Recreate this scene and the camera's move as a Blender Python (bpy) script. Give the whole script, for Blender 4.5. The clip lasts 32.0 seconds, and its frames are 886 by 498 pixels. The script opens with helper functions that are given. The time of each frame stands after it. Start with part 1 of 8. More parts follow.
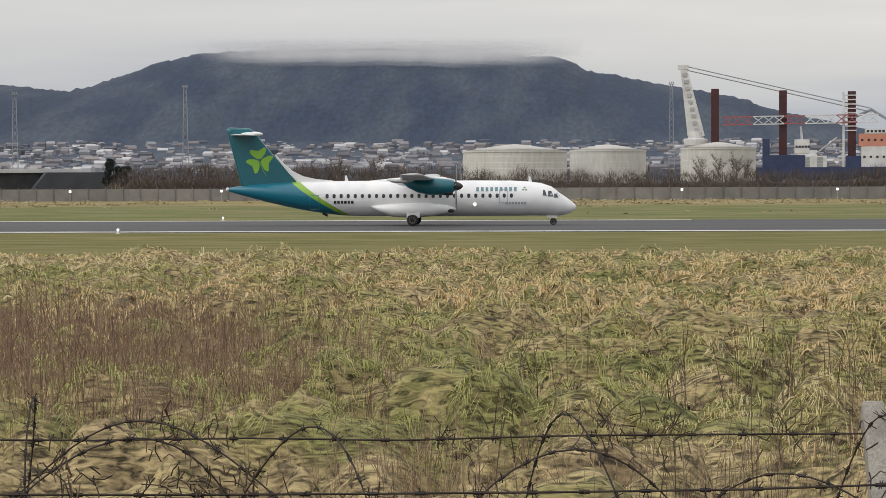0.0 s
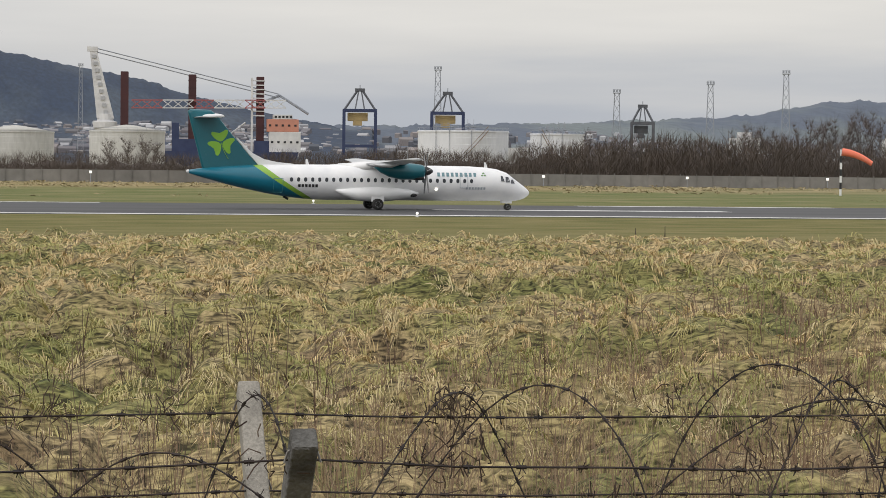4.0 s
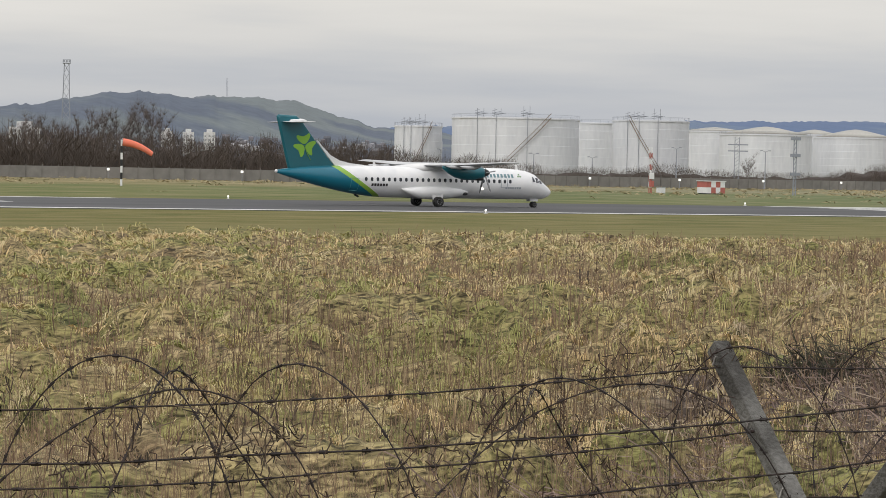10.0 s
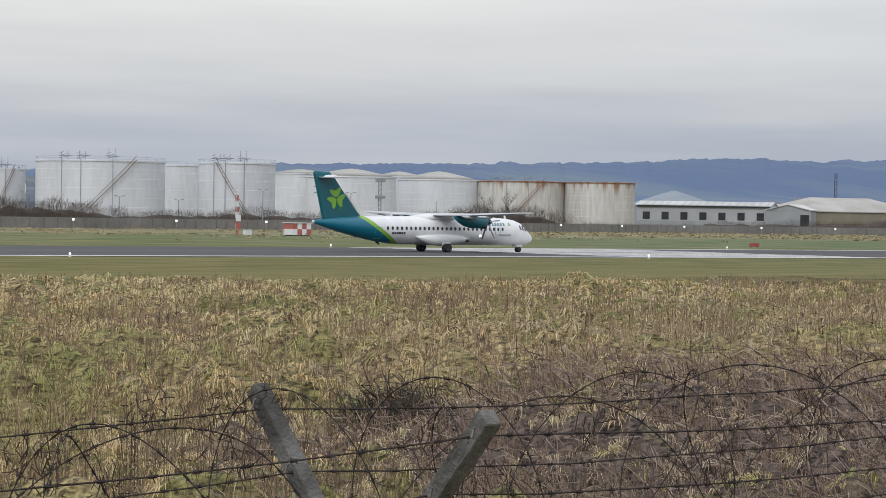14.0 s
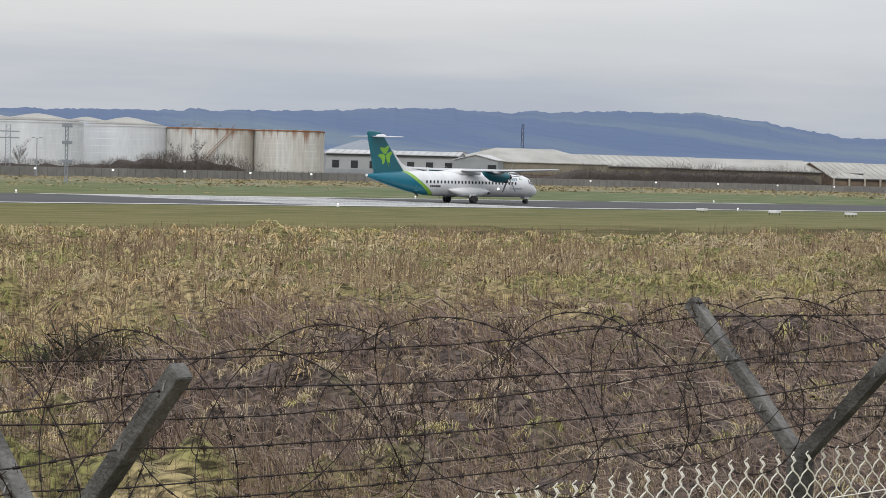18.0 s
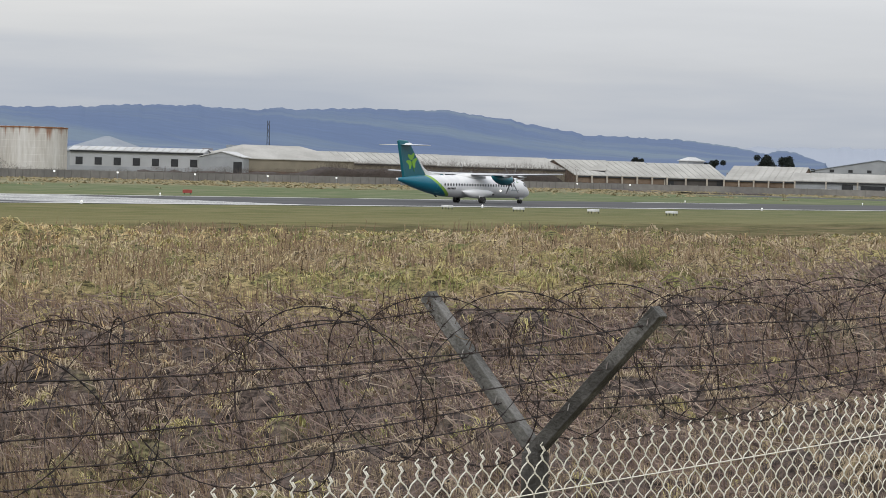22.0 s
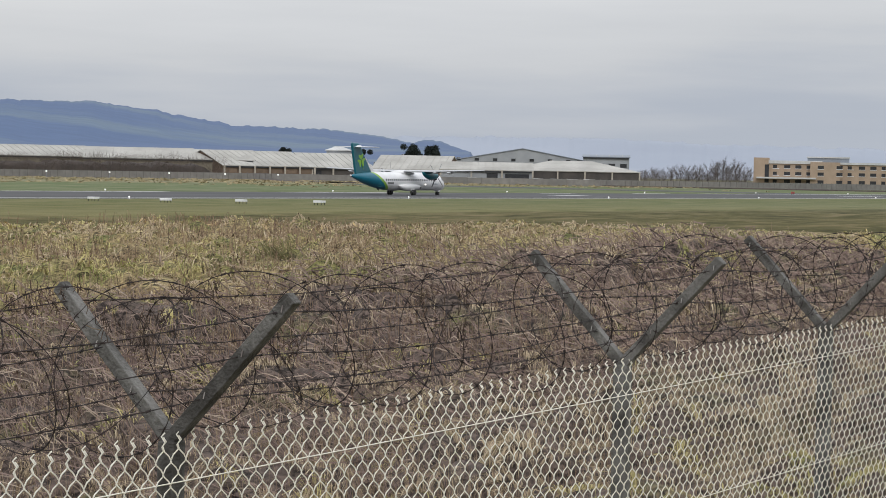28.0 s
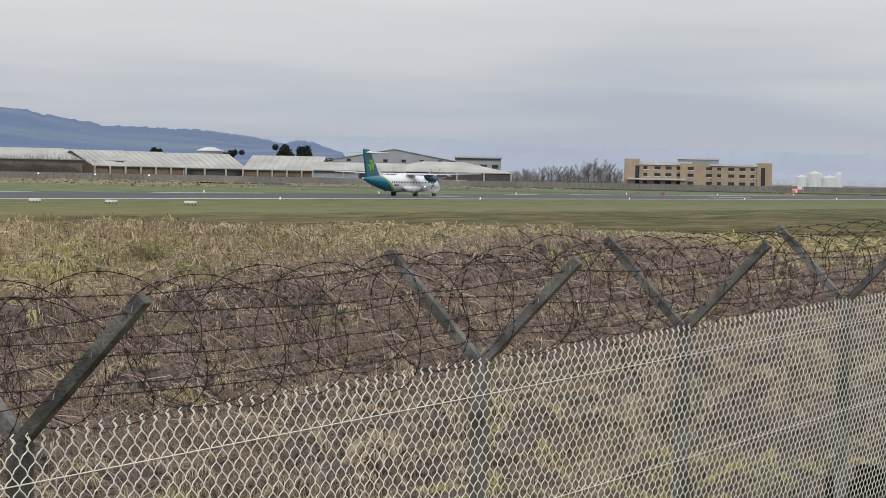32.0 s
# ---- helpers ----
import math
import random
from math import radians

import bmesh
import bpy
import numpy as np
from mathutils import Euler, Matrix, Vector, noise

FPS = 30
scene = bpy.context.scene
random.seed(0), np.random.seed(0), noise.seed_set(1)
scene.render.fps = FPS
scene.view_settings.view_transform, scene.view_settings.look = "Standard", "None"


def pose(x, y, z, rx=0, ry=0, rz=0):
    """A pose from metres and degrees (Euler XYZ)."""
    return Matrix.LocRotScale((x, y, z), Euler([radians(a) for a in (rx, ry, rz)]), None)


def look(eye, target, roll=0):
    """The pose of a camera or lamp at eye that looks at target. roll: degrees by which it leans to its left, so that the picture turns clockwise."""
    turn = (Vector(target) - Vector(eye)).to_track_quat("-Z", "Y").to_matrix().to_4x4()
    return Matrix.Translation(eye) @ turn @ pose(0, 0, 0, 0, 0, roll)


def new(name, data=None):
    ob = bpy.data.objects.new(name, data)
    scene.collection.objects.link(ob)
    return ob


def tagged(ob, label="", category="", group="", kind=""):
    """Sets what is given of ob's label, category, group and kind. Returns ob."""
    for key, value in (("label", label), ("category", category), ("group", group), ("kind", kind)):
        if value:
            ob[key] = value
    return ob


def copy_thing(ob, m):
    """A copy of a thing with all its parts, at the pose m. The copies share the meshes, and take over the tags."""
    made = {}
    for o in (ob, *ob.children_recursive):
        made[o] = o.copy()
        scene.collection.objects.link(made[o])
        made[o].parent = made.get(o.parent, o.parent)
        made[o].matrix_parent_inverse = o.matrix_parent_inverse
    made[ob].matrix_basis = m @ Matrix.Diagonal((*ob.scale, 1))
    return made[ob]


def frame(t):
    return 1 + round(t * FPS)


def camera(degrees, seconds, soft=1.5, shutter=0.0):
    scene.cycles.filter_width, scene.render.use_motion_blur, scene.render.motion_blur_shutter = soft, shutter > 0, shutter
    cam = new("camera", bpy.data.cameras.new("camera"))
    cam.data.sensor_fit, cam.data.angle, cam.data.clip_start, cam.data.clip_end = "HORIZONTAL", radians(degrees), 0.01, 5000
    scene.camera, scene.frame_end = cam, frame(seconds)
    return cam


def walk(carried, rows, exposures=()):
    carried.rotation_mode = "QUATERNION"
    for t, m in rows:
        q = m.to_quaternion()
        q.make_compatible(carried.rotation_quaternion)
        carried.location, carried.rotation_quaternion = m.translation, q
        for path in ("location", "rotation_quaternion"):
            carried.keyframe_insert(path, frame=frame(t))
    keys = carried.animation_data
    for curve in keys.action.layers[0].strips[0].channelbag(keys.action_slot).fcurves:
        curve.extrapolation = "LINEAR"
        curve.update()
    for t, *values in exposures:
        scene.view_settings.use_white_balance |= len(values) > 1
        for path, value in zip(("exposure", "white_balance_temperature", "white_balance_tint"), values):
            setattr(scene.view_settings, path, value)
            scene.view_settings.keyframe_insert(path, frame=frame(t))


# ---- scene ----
cam = camera(21.0, 32.0, 0.75)

# seconds, place (x along the runway, y away from the viewer, z up), turn to the right, tilt up, lean to the left
PATH = [
    (0.0, -0.046, 0.064, 3.595, -2.864, -1.673, -0.212),
    (0.5, -0.045, 0.066, 3.595, -1.169, -1.845, -0.788),
    (1.0, -0.053, 0.069, 3.593, 0.758, -1.953, -0.751),
    (1.5, -0.060, 0.076, 3.594, 2.642, -1.971, -0.592),
    (2.0, -0.072, 0.088, 3.597, 4.389, -1.799, -0.153),
    (2.5, -0.042, 0.070, 3.594, 6.107, -1.713, 0.001),
    (3.0, -0.029, 0.043, 3.595, 7.794, -1.766, 0.305),
    (3.5, -0.013, 0.011, 3.597, 9.533, -1.878, 0.531),
    (4.0, 0.001, -0.009, 3.598, 11.246, -2.025, 0.634),
    (4.5, 0.006, -0.015, 3.600, 12.869, -2.076, 0.758),
    (6.5, -0.025, 0.015, 3.597, 18.671, -1.927, 0.673),
    (7.0, -0.034, 0.023, 3.596, 20.039, -1.910, 0.675),
    (7.5, -0.045, 0.032, 3.595, 21.256, -1.926, 0.748),
    (8.0, -0.059, 0.042, 3.594, 22.350, -1.870, 0.823),
    (8.5, -0.076, 0.053, 3.594, 23.565, -1.868, 0.872),
    (9.0, -0.097, 0.066, 3.593, 25.021, -1.853, 0.873),
    (9.5, -0.087, 0.069, 3.595, 26.641, -1.899, 0.960),
    (10.0, -0.076, 0.070, 3.595, 28.384, -1.994, 1.216),
    (10.5, -0.049, 0.064, 3.593, 30.155, -2.052, 1.579),
    (11.0, -0.054, 0.053, 3.591, 31.609, -1.946, 1.819),
    (11.5, -0.058, 0.030, 3.594, 32.985, -1.671, 2.139),
    (12.0, -0.045, 0.019, 3.604, 34.268, -1.211, 2.268),
    (12.5, -0.049, 0.014, 3.601, 35.374, -0.766, 2.194),
    (13.0, -0.037, 0.007, 3.601, 36.376, -0.469, 1.928),
    (13.5, -0.023, 0.008, 3.604, 37.267, -0.464, 1.410),
    (14.0, 0.007, 0.002, 3.600, 38.226, -0.800, 0.935),
    (14.5, 0.045, -0.001, 3.604, 39.297, -1.195, 0.272),
    (16.5, 0.017, 0.026, 3.618, 43.052, -1.868, 0.298),
    (17.0, 0.013, 0.031, 3.611, 43.794, -1.879, 0.727),
    (17.5, 0.016, 0.027, 3.610, 44.660, -1.890, 1.132),
    (18.0, 0.014, 0.022, 3.609, 45.697, -1.887, 1.529),
    (18.5, 0.012, 0.013, 3.610, 46.776, -1.908, 1.614),
    (19.0, 0.012, 0.002, 3.611, 47.845, -2.022, 1.533),
    (19.5, 0.017, 0.003, 3.607, 48.819, -2.095, 1.681),
    (20.0, 0.020, -0.001, 3.607, 49.593, -2.172, 1.728),
    (20.5, 0.014, -0.000, 3.608, 50.139, -2.158, 1.770),
    (21.0, 0.007, 0.002, 3.609, 50.593, -2.056, 1.594),
    (21.5, 0.010, -0.002, 3.607, 51.106, -1.923, 1.611),
    (22.0, 0.019, -0.009, 3.604, 51.776, -1.796, 1.561),
    (22.5, 0.021, -0.010, 3.601, 52.535, -1.772, 1.290),
    (23.0, 0.030, -0.020, 3.606, 53.489, -1.812, 1.051),
    (23.5, 0.033, -0.025, 3.606, 54.256, -1.916, 0.889),
    (24.0, 0.032, -0.030, 3.605, 54.935, -2.012, 0.823),
    (24.5, 0.027, -0.035, 3.604, 55.578, -2.056, 0.712),
    (25.0, 0.034, -0.041, 3.604, 56.266, -2.027, 0.634),
    (25.5, 0.040, -0.045, 3.602, 56.981, -1.960, 0.629),
    (26.0, 0.040, -0.044, 3.602, 57.725, -1.949, 0.622),
    (26.5, 0.045, -0.047, 3.603, 58.460, -1.965, 0.639),
    (28.5, 0.039, -0.045, 3.596, 60.657, -1.795, 1.255),
    (29.0, 0.043, -0.042, 3.595, 61.136, -1.799, 1.326),
    (29.5, 0.045, -0.046, 3.593, 61.716, -1.907, 1.368),
    (30.0, 0.062, -0.065, 3.591, 62.387, -2.040, 1.508),
    (30.5, 0.064, -0.066, 3.588, 62.862, -2.092, 1.614),
    (31.0, 0.061, -0.065, 3.591, 63.068, -2.037, 1.658),
    (31.5, 0.062, -0.071, 3.595, 63.101, -1.874, 1.497),
    (32.0, 0.072, -0.093, 3.596, 63.247, -1.763, 1.189),

]


def aim(x, y, z, turn, tilt, lean):
    a, e = radians(turn), radians(tilt)
    way = Vector((math.sin(a) * math.cos(e), math.cos(a) * math.cos(e), math.sin(e)))
    return look((x, y, z), Vector((x, y, z)) + way * 10, lean)


walk(cam, [(t, aim(*p)) for t, *p in PATH], [(0.0, 0.0, 6680, 10), (11.0, 0.0, 6680, 10), (13.0, -0.08, 6300, 10), (14.5, -0.06, 6250, 10), (17.0, 0.0, 6350, 10), (32.0, 0.0, 6380, 10)])

# ---------------------------------------------------------------- sky and light
SUN_UP, SUN_ROUND = 40.0, 236.0     # degrees: height, and compass turn from +y towards +x
world = bpy.data.worlds.new("overcast_sky")
scene.world = world
world.use_nodes = True
wt = world.node_tree
wt.nodes.clear()
w_out = wt.nodes.new("ShaderNodeOutputWorld")
w_back = wt.nodes.new("ShaderNodeBackground")
w_sky = wt.nodes.new("ShaderNodeTexSky")
w_sky.sky_type = "NISHITA"
w_sky.sun_disc = False
w_sky.sun_elevation = radians(SUN_UP)
w_sky.sun_rotation = radians(SUN_ROUND)
w_sky.dust_density = 4.0
w_geo = wt.nodes.new("ShaderNodeTexCoord")
w_sep = wt.nodes.new("ShaderNodeSeparateXYZ")
w_ramp = wt.nodes.new("ShaderNodeValToRGB")
w_map = wt.nodes.new("ShaderNodeMapping")
w_noise = wt.nodes.new("ShaderNodeTexNoise")
w_cloud = wt.nodes.new("ShaderNodeMix")
w_mix = wt.nodes.new("ShaderNodeMix")
w_dim = wt.nodes.new("ShaderNodeMix")
w_cloud.data_type = w_mix.data_type = w_dim.data_type = "RGBA"
wl = wt.links.new
wl(w_geo.outputs["Generated"], w_sep.inputs[0])
wl(w_geo.outputs["Generated"], w_map.inputs[0])
w_map.inputs["Scale"].default_value = (1.3, 1.3, 13.0)
wl(w_map.outputs[0], w_noise.inputs["Vector"])
w_noise.inputs["Scale"].default_value = 3.2
w_noise.inputs["Detail"].default_value = 7.0
w_noise.inputs["Roughness"].default_value = 0.5
w_add = wt.nodes.new("ShaderNodeMath")
w_add.operation = "MULTIPLY_ADD"
wl(w_noise.outputs["Fac"], w_add.inputs[0])
w_add.inputs[1].default_value = 0.105
wl(w_sep.outputs["Z"], w_add.inputs[2])
wl(w_add.outputs[0], w_ramp.inputs[0])
ramp = w_ramp.color_ramp
ramp.elements[0].position, ramp.elements[0].color = 0.04, (0.485, 0.52, 0.575, 1)
ramp.elements[1].position, ramp.elements[1].color = 1.0, (1.25, 1.26, 1.29, 1)
for place, tint in ((0.072, (0.455, 0.49, 0.55)), (0.105, (0.60, 0.612, 0.63)), (0.17, (0.76, 0.762, 0.765)), (0.30, (0.72, 0.73, 0.75)), (0.55, (0.92, 0.93, 0.96))):
    el = ramp.elements.new(place)
    el.color = (*tint, 1)
# the thin blue that the cloud sheet lets through
w_dim.inputs[0].default_value = 0.9
wl(w_sky.outputs[0], w_dim.inputs["A"])
w_dim.inputs["B"].default_value = (0.0, 0.0, 0.0, 1)
w_mix.inputs[0].default_value = 0.93
wl(w_dim.outputs["Result"], w_mix.inputs["A"])
# the cloud sheet is thinner and warmer inland, over the harbour
w_thin = wt.nodes.new("ShaderNodeMapRange")
w_thin.interpolation_type = "SMOOTHSTEP"
w_thin.inputs["From Min"].default_value, w_thin.inputs["From Max"].default_value = 0.86, 0.995
w_warm = wt.nodes.new("ShaderNodeMix")
w_warm.data_type, w_warm.blend_type = "RGBA", "MULTIPLY"
w_dot = wt.nodes.new("ShaderNodeVectorMath")
w_dot.operation = "DOT_PRODUCT"
w_dot.inputs[1].default_value = (0.4226, 0.9063, 0.0)
wl(w_geo.outputs["Generated"], w_dot.inputs[0])
wl(w_dot.outputs["Value"], w_thin.inputs[0])
w_high = wt.nodes.new("ShaderNodeMapRange")
w_high.interpolation_type = "SMOOTHSTEP"
w_high.inputs["From Min"].default_value, w_high.inputs["From Max"].default_value = 0.015, 0.085
w_both = wt.nodes.new("ShaderNodeMath")
w_both.operation = "MULTIPLY"
wl(w_sep.outputs["Z"], w_high.inputs[0])
wl(w_thin.outputs[0], w_both.inputs[0])
wl(w_high.outputs[0], w_both.inputs[1])
wl(w_both.outputs[0], w_warm.inputs[0])
wl(w_ramp.outputs[0], w_warm.inputs["A"])
w_warm.inputs["B"].default_value = (1.22, 1.185, 1.12, 1)
wl(w_warm.outputs["Result"], w_mix.inputs["B"])
wl(w_mix.outputs["Result"], w_back.inputs["Color"])
w_back.inputs["Strength"].default_value = 1.04
wl(w_back.outputs[0], w_out.inputs[0])

sun = new("sun", bpy.data.lights.new("sun", "SUN"))
sun.data.energy, sun.data.angle, sun.data.color = 0.95, radians(30), (1.0, 0.985, 0.96)
s_a, s_e = radians(SUN_ROUND), radians(SUN_UP)
sun.matrix_world = look((math.sin(s_a) * math.cos(s_e) * 50, math.cos(s_a) * math.cos(s_e) * 50, math.sin(s_e) * 50), (0, 0, 0))

# ---------------------------------------------------------------- materials


def rgb(c):
    return (c[0], c[1], c[2], 1)


def material(name, base, other=None, scale=1.0, rough=0.8, metal=0.0, bump=0.0, fine=0.0, spread=(0.35, 0.65), stretch=(1, 1, 1), coords="Object", rand=0.0, coat=0.0):
    """A surface of two colours in uneven patches, with a finer grain over them and a relief."""
    m = bpy.data.materials.new(name)
    m.use_nodes = True
    nt = m.node_tree
    bs = nt.nodes["Principled BSDF"]
    bs.inputs["Roughness"].default_value = rough
    bs.inputs["Metallic"].default_value = metal
    bs.inputs["Coat Weight"].default_value = coat
    ln = nt.links.new
    co = nt.nodes.new("ShaderNodeTexCoord")
    mp = nt.nodes.new("ShaderNodeMapping")
    mp.inputs["Scale"].default_value = stretch
    ln(co.outputs[coords], mp.inputs[0])
    n1 = nt.nodes.new("ShaderNodeTexNoise")
    n1.inputs["Scale"].default_value = scale
    n1.inputs["Detail"].default_value = 6
    ln(mp.outputs[0], n1.inputs["Vector"])
    rp = nt.nodes.new("ShaderNodeValToRGB")
    rp.color_ramp.elements[0].position, rp.color_ramp.elements[1].position = spread
    rp.color_ramp.elements[0].color = rgb(base)
    rp.color_ramp.elements[1].color = rgb(other or [c * 0.8 for c in base])
    ln(n1.outputs["Fac"], rp.inputs[0])
    last = rp.outputs[0]
    n2 = nt.nodes.new("ShaderNodeTexNoise")
    n2.inputs["Scale"].default_value = scale * 14
    n2.inputs["Detail"].default_value = 3
    ln(mp.outputs[0], n2.inputs["Vector"])
    if fine:
        mx = nt.nodes.new("ShaderNodeMix")
        mx.data_type, mx.blend_type = "RGBA", "OVERLAY"
        mx.inputs[0].default_value = fine
        ln(last, mx.inputs["A"])
        ln(n2.outputs["Fac"], mx.inputs["B"])
        last = mx.outputs["Result"]
    if rand:
        oi = nt.nodes.new("ShaderNodeObjectInfo")
        hv = nt.nodes.new("ShaderNodeHueSaturation")
        mr = nt.nodes.new("ShaderNodeMapRange")
        mr.inputs["To Min"].default_value, mr.inputs["To Max"].default_value = 1 - rand, 1 + rand
        ln(oi.outputs["Random"], mr.inputs[0])
        ln(mr.outputs[0], hv.inputs["Value"])
        ln(last, hv.inputs["Color"])
        last = hv.outputs[0]
    ln(last, bs.inputs["Base Color"])
    if bump:
        bp = nt.nodes.new("ShaderNodeBump")
        bp.inputs["Strength"].default_value = bump
        bp.inputs["Distance"].default_value = 0.05
        ln(n2.outputs["Fac"], bp.inputs["Height"])
        ln(bp.outputs[0], bs.inputs["Normal"])
    return m


def island_material(name, colours, rough=0.85, world_scale=0.08, patch=None, fine=0.0):
    """Leaves and stalks: each one takes a colour of its own, and patches of the field differ."""
    m = bpy.data.materials.new(name)
    m.use_nodes = True
    nt = m.node_tree
    bs = nt.nodes["Principled BSDF"]
    bs.inputs["Roughness"].default_value = rough
    bs.inputs["Specular IOR Level"].default_value = 0.2
    ln = nt.links.new
    ge = nt.nodes.new("ShaderNodeNewGeometry")
    rp = nt.nodes.new("ShaderNodeValToRGB")
    k = len(colours)
    rp.color_ramp.elements[0].color, rp.color_ramp.elements[0].position = rgb(colours[0]), 0
    rp.color_ramp.elements[1].color, rp.color_ramp.elements[1].position = rgb(colours[-1]), 1
    for i, c in enumerate(colours[1:-1]):
        rp.color_ramp.elements.new((i + 1) / (k - 1)).color = rgb(c)
    ln(ge.outputs["Random Per Island"], rp.inputs[0])
    last = rp.outputs[0]
    if patch:
        co = nt.nodes.new("ShaderNodeTexCoord")
        n1 = nt.nodes.new("ShaderNodeTexNoise")
        n1.inputs["Scale"].default_value, n1.inputs["Detail"].default_value = world_scale, 5
        ln(co.outputs["Object"], n1.inputs["Vector"])
        r2 = nt.nodes.new("ShaderNodeValToRGB")
        r2.color_ramp.elements[0].position, r2.color_ramp.elements[1].position = 0.52, 0.62
        r2.color_ramp.elements[0].color, r2.color_ramp.elements[1].color = (0, 0, 0, 1), (1, 1, 1, 1)
        ln(n1.outputs["Fac"], r2.inputs[0])
        mx = nt.nodes.new("ShaderNodeMix")
        mx.data_type, mx.blend_type = "RGBA", "MULTIPLY"
        ln(r2.outputs[0], mx.inputs[0])
        ln(last, mx.inputs["A"])
        mx.inputs["B"].default_value = rgb(patch)
        last = mx.outputs["Result"]
    if fine:
        c2 = nt.nodes.new("ShaderNodeTexCoord")
        mp = nt.nodes.new("ShaderNodeMapping")
        mp.inputs["Scale"].default_value = (0.45, 1.0, 1.6)
        ln(c2.outputs["Object"], mp.inputs[0])
        n2 = nt.nodes.new("ShaderNodeTexNoise")
        n2.inputs["Scale"].default_value, n2.inputs["Detail"].default_value = fine, 6
        n2.inputs["Distortion"].default_value = 1.2
        ln(mp.outputs[0], n2.inputs["Vector"])
        ov = nt.nodes.new("ShaderNodeMix")
        ov.data_type, ov.blend_type = "RGBA", "OVERLAY"
        ov.inputs[0].default_value = 0.85
        ln(last, ov.inputs["A"])
        hard = nt.nodes.new("ShaderNodeMapRange")
        hard.inputs["From Min"].default_value, hard.inputs["From Max"].default_value = 0.36, 0.64
        hard.inputs["To Min"].default_value, hard.inputs["To Max"].default_value = 0.03, 0.95
        ln(n2.outputs["Fac"], hard.inputs[0])
        ln(hard.outputs[0], ov.inputs["B"])
        last = ov.outputs["Result"]
        bp = nt.nodes.new("ShaderNodeBump")
        bp.inputs["Strength"].default_value, bp.inputs["Distance"].default_value = 0.8, 0.03
        ln(n2.outputs["Fac"], bp.inputs["Height"])
        ln(bp.outputs[0], bs.inputs["Normal"])
    ln(last, bs.inputs["Base Color"])
    return m


M_ASPHALT = material("asphalt", (0.045, 0.046, 0.049), (0.072, 0.072, 0.075), 0.05, 0.9, bump=0.2, fine=0.4, stretch=(0.25, 3, 1))
M_LINE = material("runway_paint", (0.72, 0.72, 0.70), (0.45, 0.45, 0.44), 0.4, 0.7, fine=0.3)
M_WHITE = material("white_paint", (0.80, 0.80, 0.80), (0.72, 0.73, 0.74), 0.4, 0.35, coat=0.2)
M_TEAL = material("teal_paint", (0.004, 0.108, 0.140), (0.005, 0.122, 0.158), 0.4, 0.3, coat=0.3)
M_LIME = material("lime_paint", (0.19, 0.43, 0.04), (0.23, 0.47, 0.05), 0.5, 0.4)
M_GLASS = material("dark_glass", (0.045, 0.05, 0.06), (0.07, 0.076, 0.088), 2.0, 0.15)
M_RUBBER = material("tyre_rubber", (0.02, 0.02, 0.021), (0.035, 0.034, 0.033), 3.0, 0.9)
M_STEEL = material("grey_steel", (0.42, 0.43, 0.44), (0.3, 0.31, 0.32), 1.0, 0.45, metal=0.5, fine=0.2)
M_GREYLETTER = material("teal_grey_lettering", (0.13, 0.24, 0.27), (0.16, 0.27, 0.30), 1.0, 0.5)
M_GREY = material("grey_lettering", (0.30, 0.34, 0.37), (0.34, 0.38, 0.41), 1.0, 0.5)
M_BLACK = material("black_paint", (0.015, 0.015, 0.017), (0.03, 0.03, 0.032), 1.0, 0.5)
M_TANK = material("tank_white", (0.70, 0.715, 0.745), (0.60, 0.615, 0.645), 0.08, 0.6, fine=0.25, stretch=(1, 1, 0.25))
M_TANKDULL = material("tank_grey", (0.56, 0.56, 0.54), (0.47, 0.47, 0.45), 0.08, 0.6, fine=0.25, stretch=(1, 1, 0.25))
M_RUSTTANK = material("tank_stained", (0.60, 0.585, 0.555), (0.47, 0.44, 0.39), 0.12, 0.7, fine=0.4, stretch=(1, 1, 0.12), spread=(0.4, 0.7))
M_STAIR = material("brown_stair_steel", (0.24, 0.17, 0.12), (0.16, 0.125, 0.10), 0.5, 0.8, fine=0.3)
M_RUST = material("rust", (0.20, 0.075, 0.03), (0.30, 0.15, 0.08), 0.5, 0.9, fine=0.4)


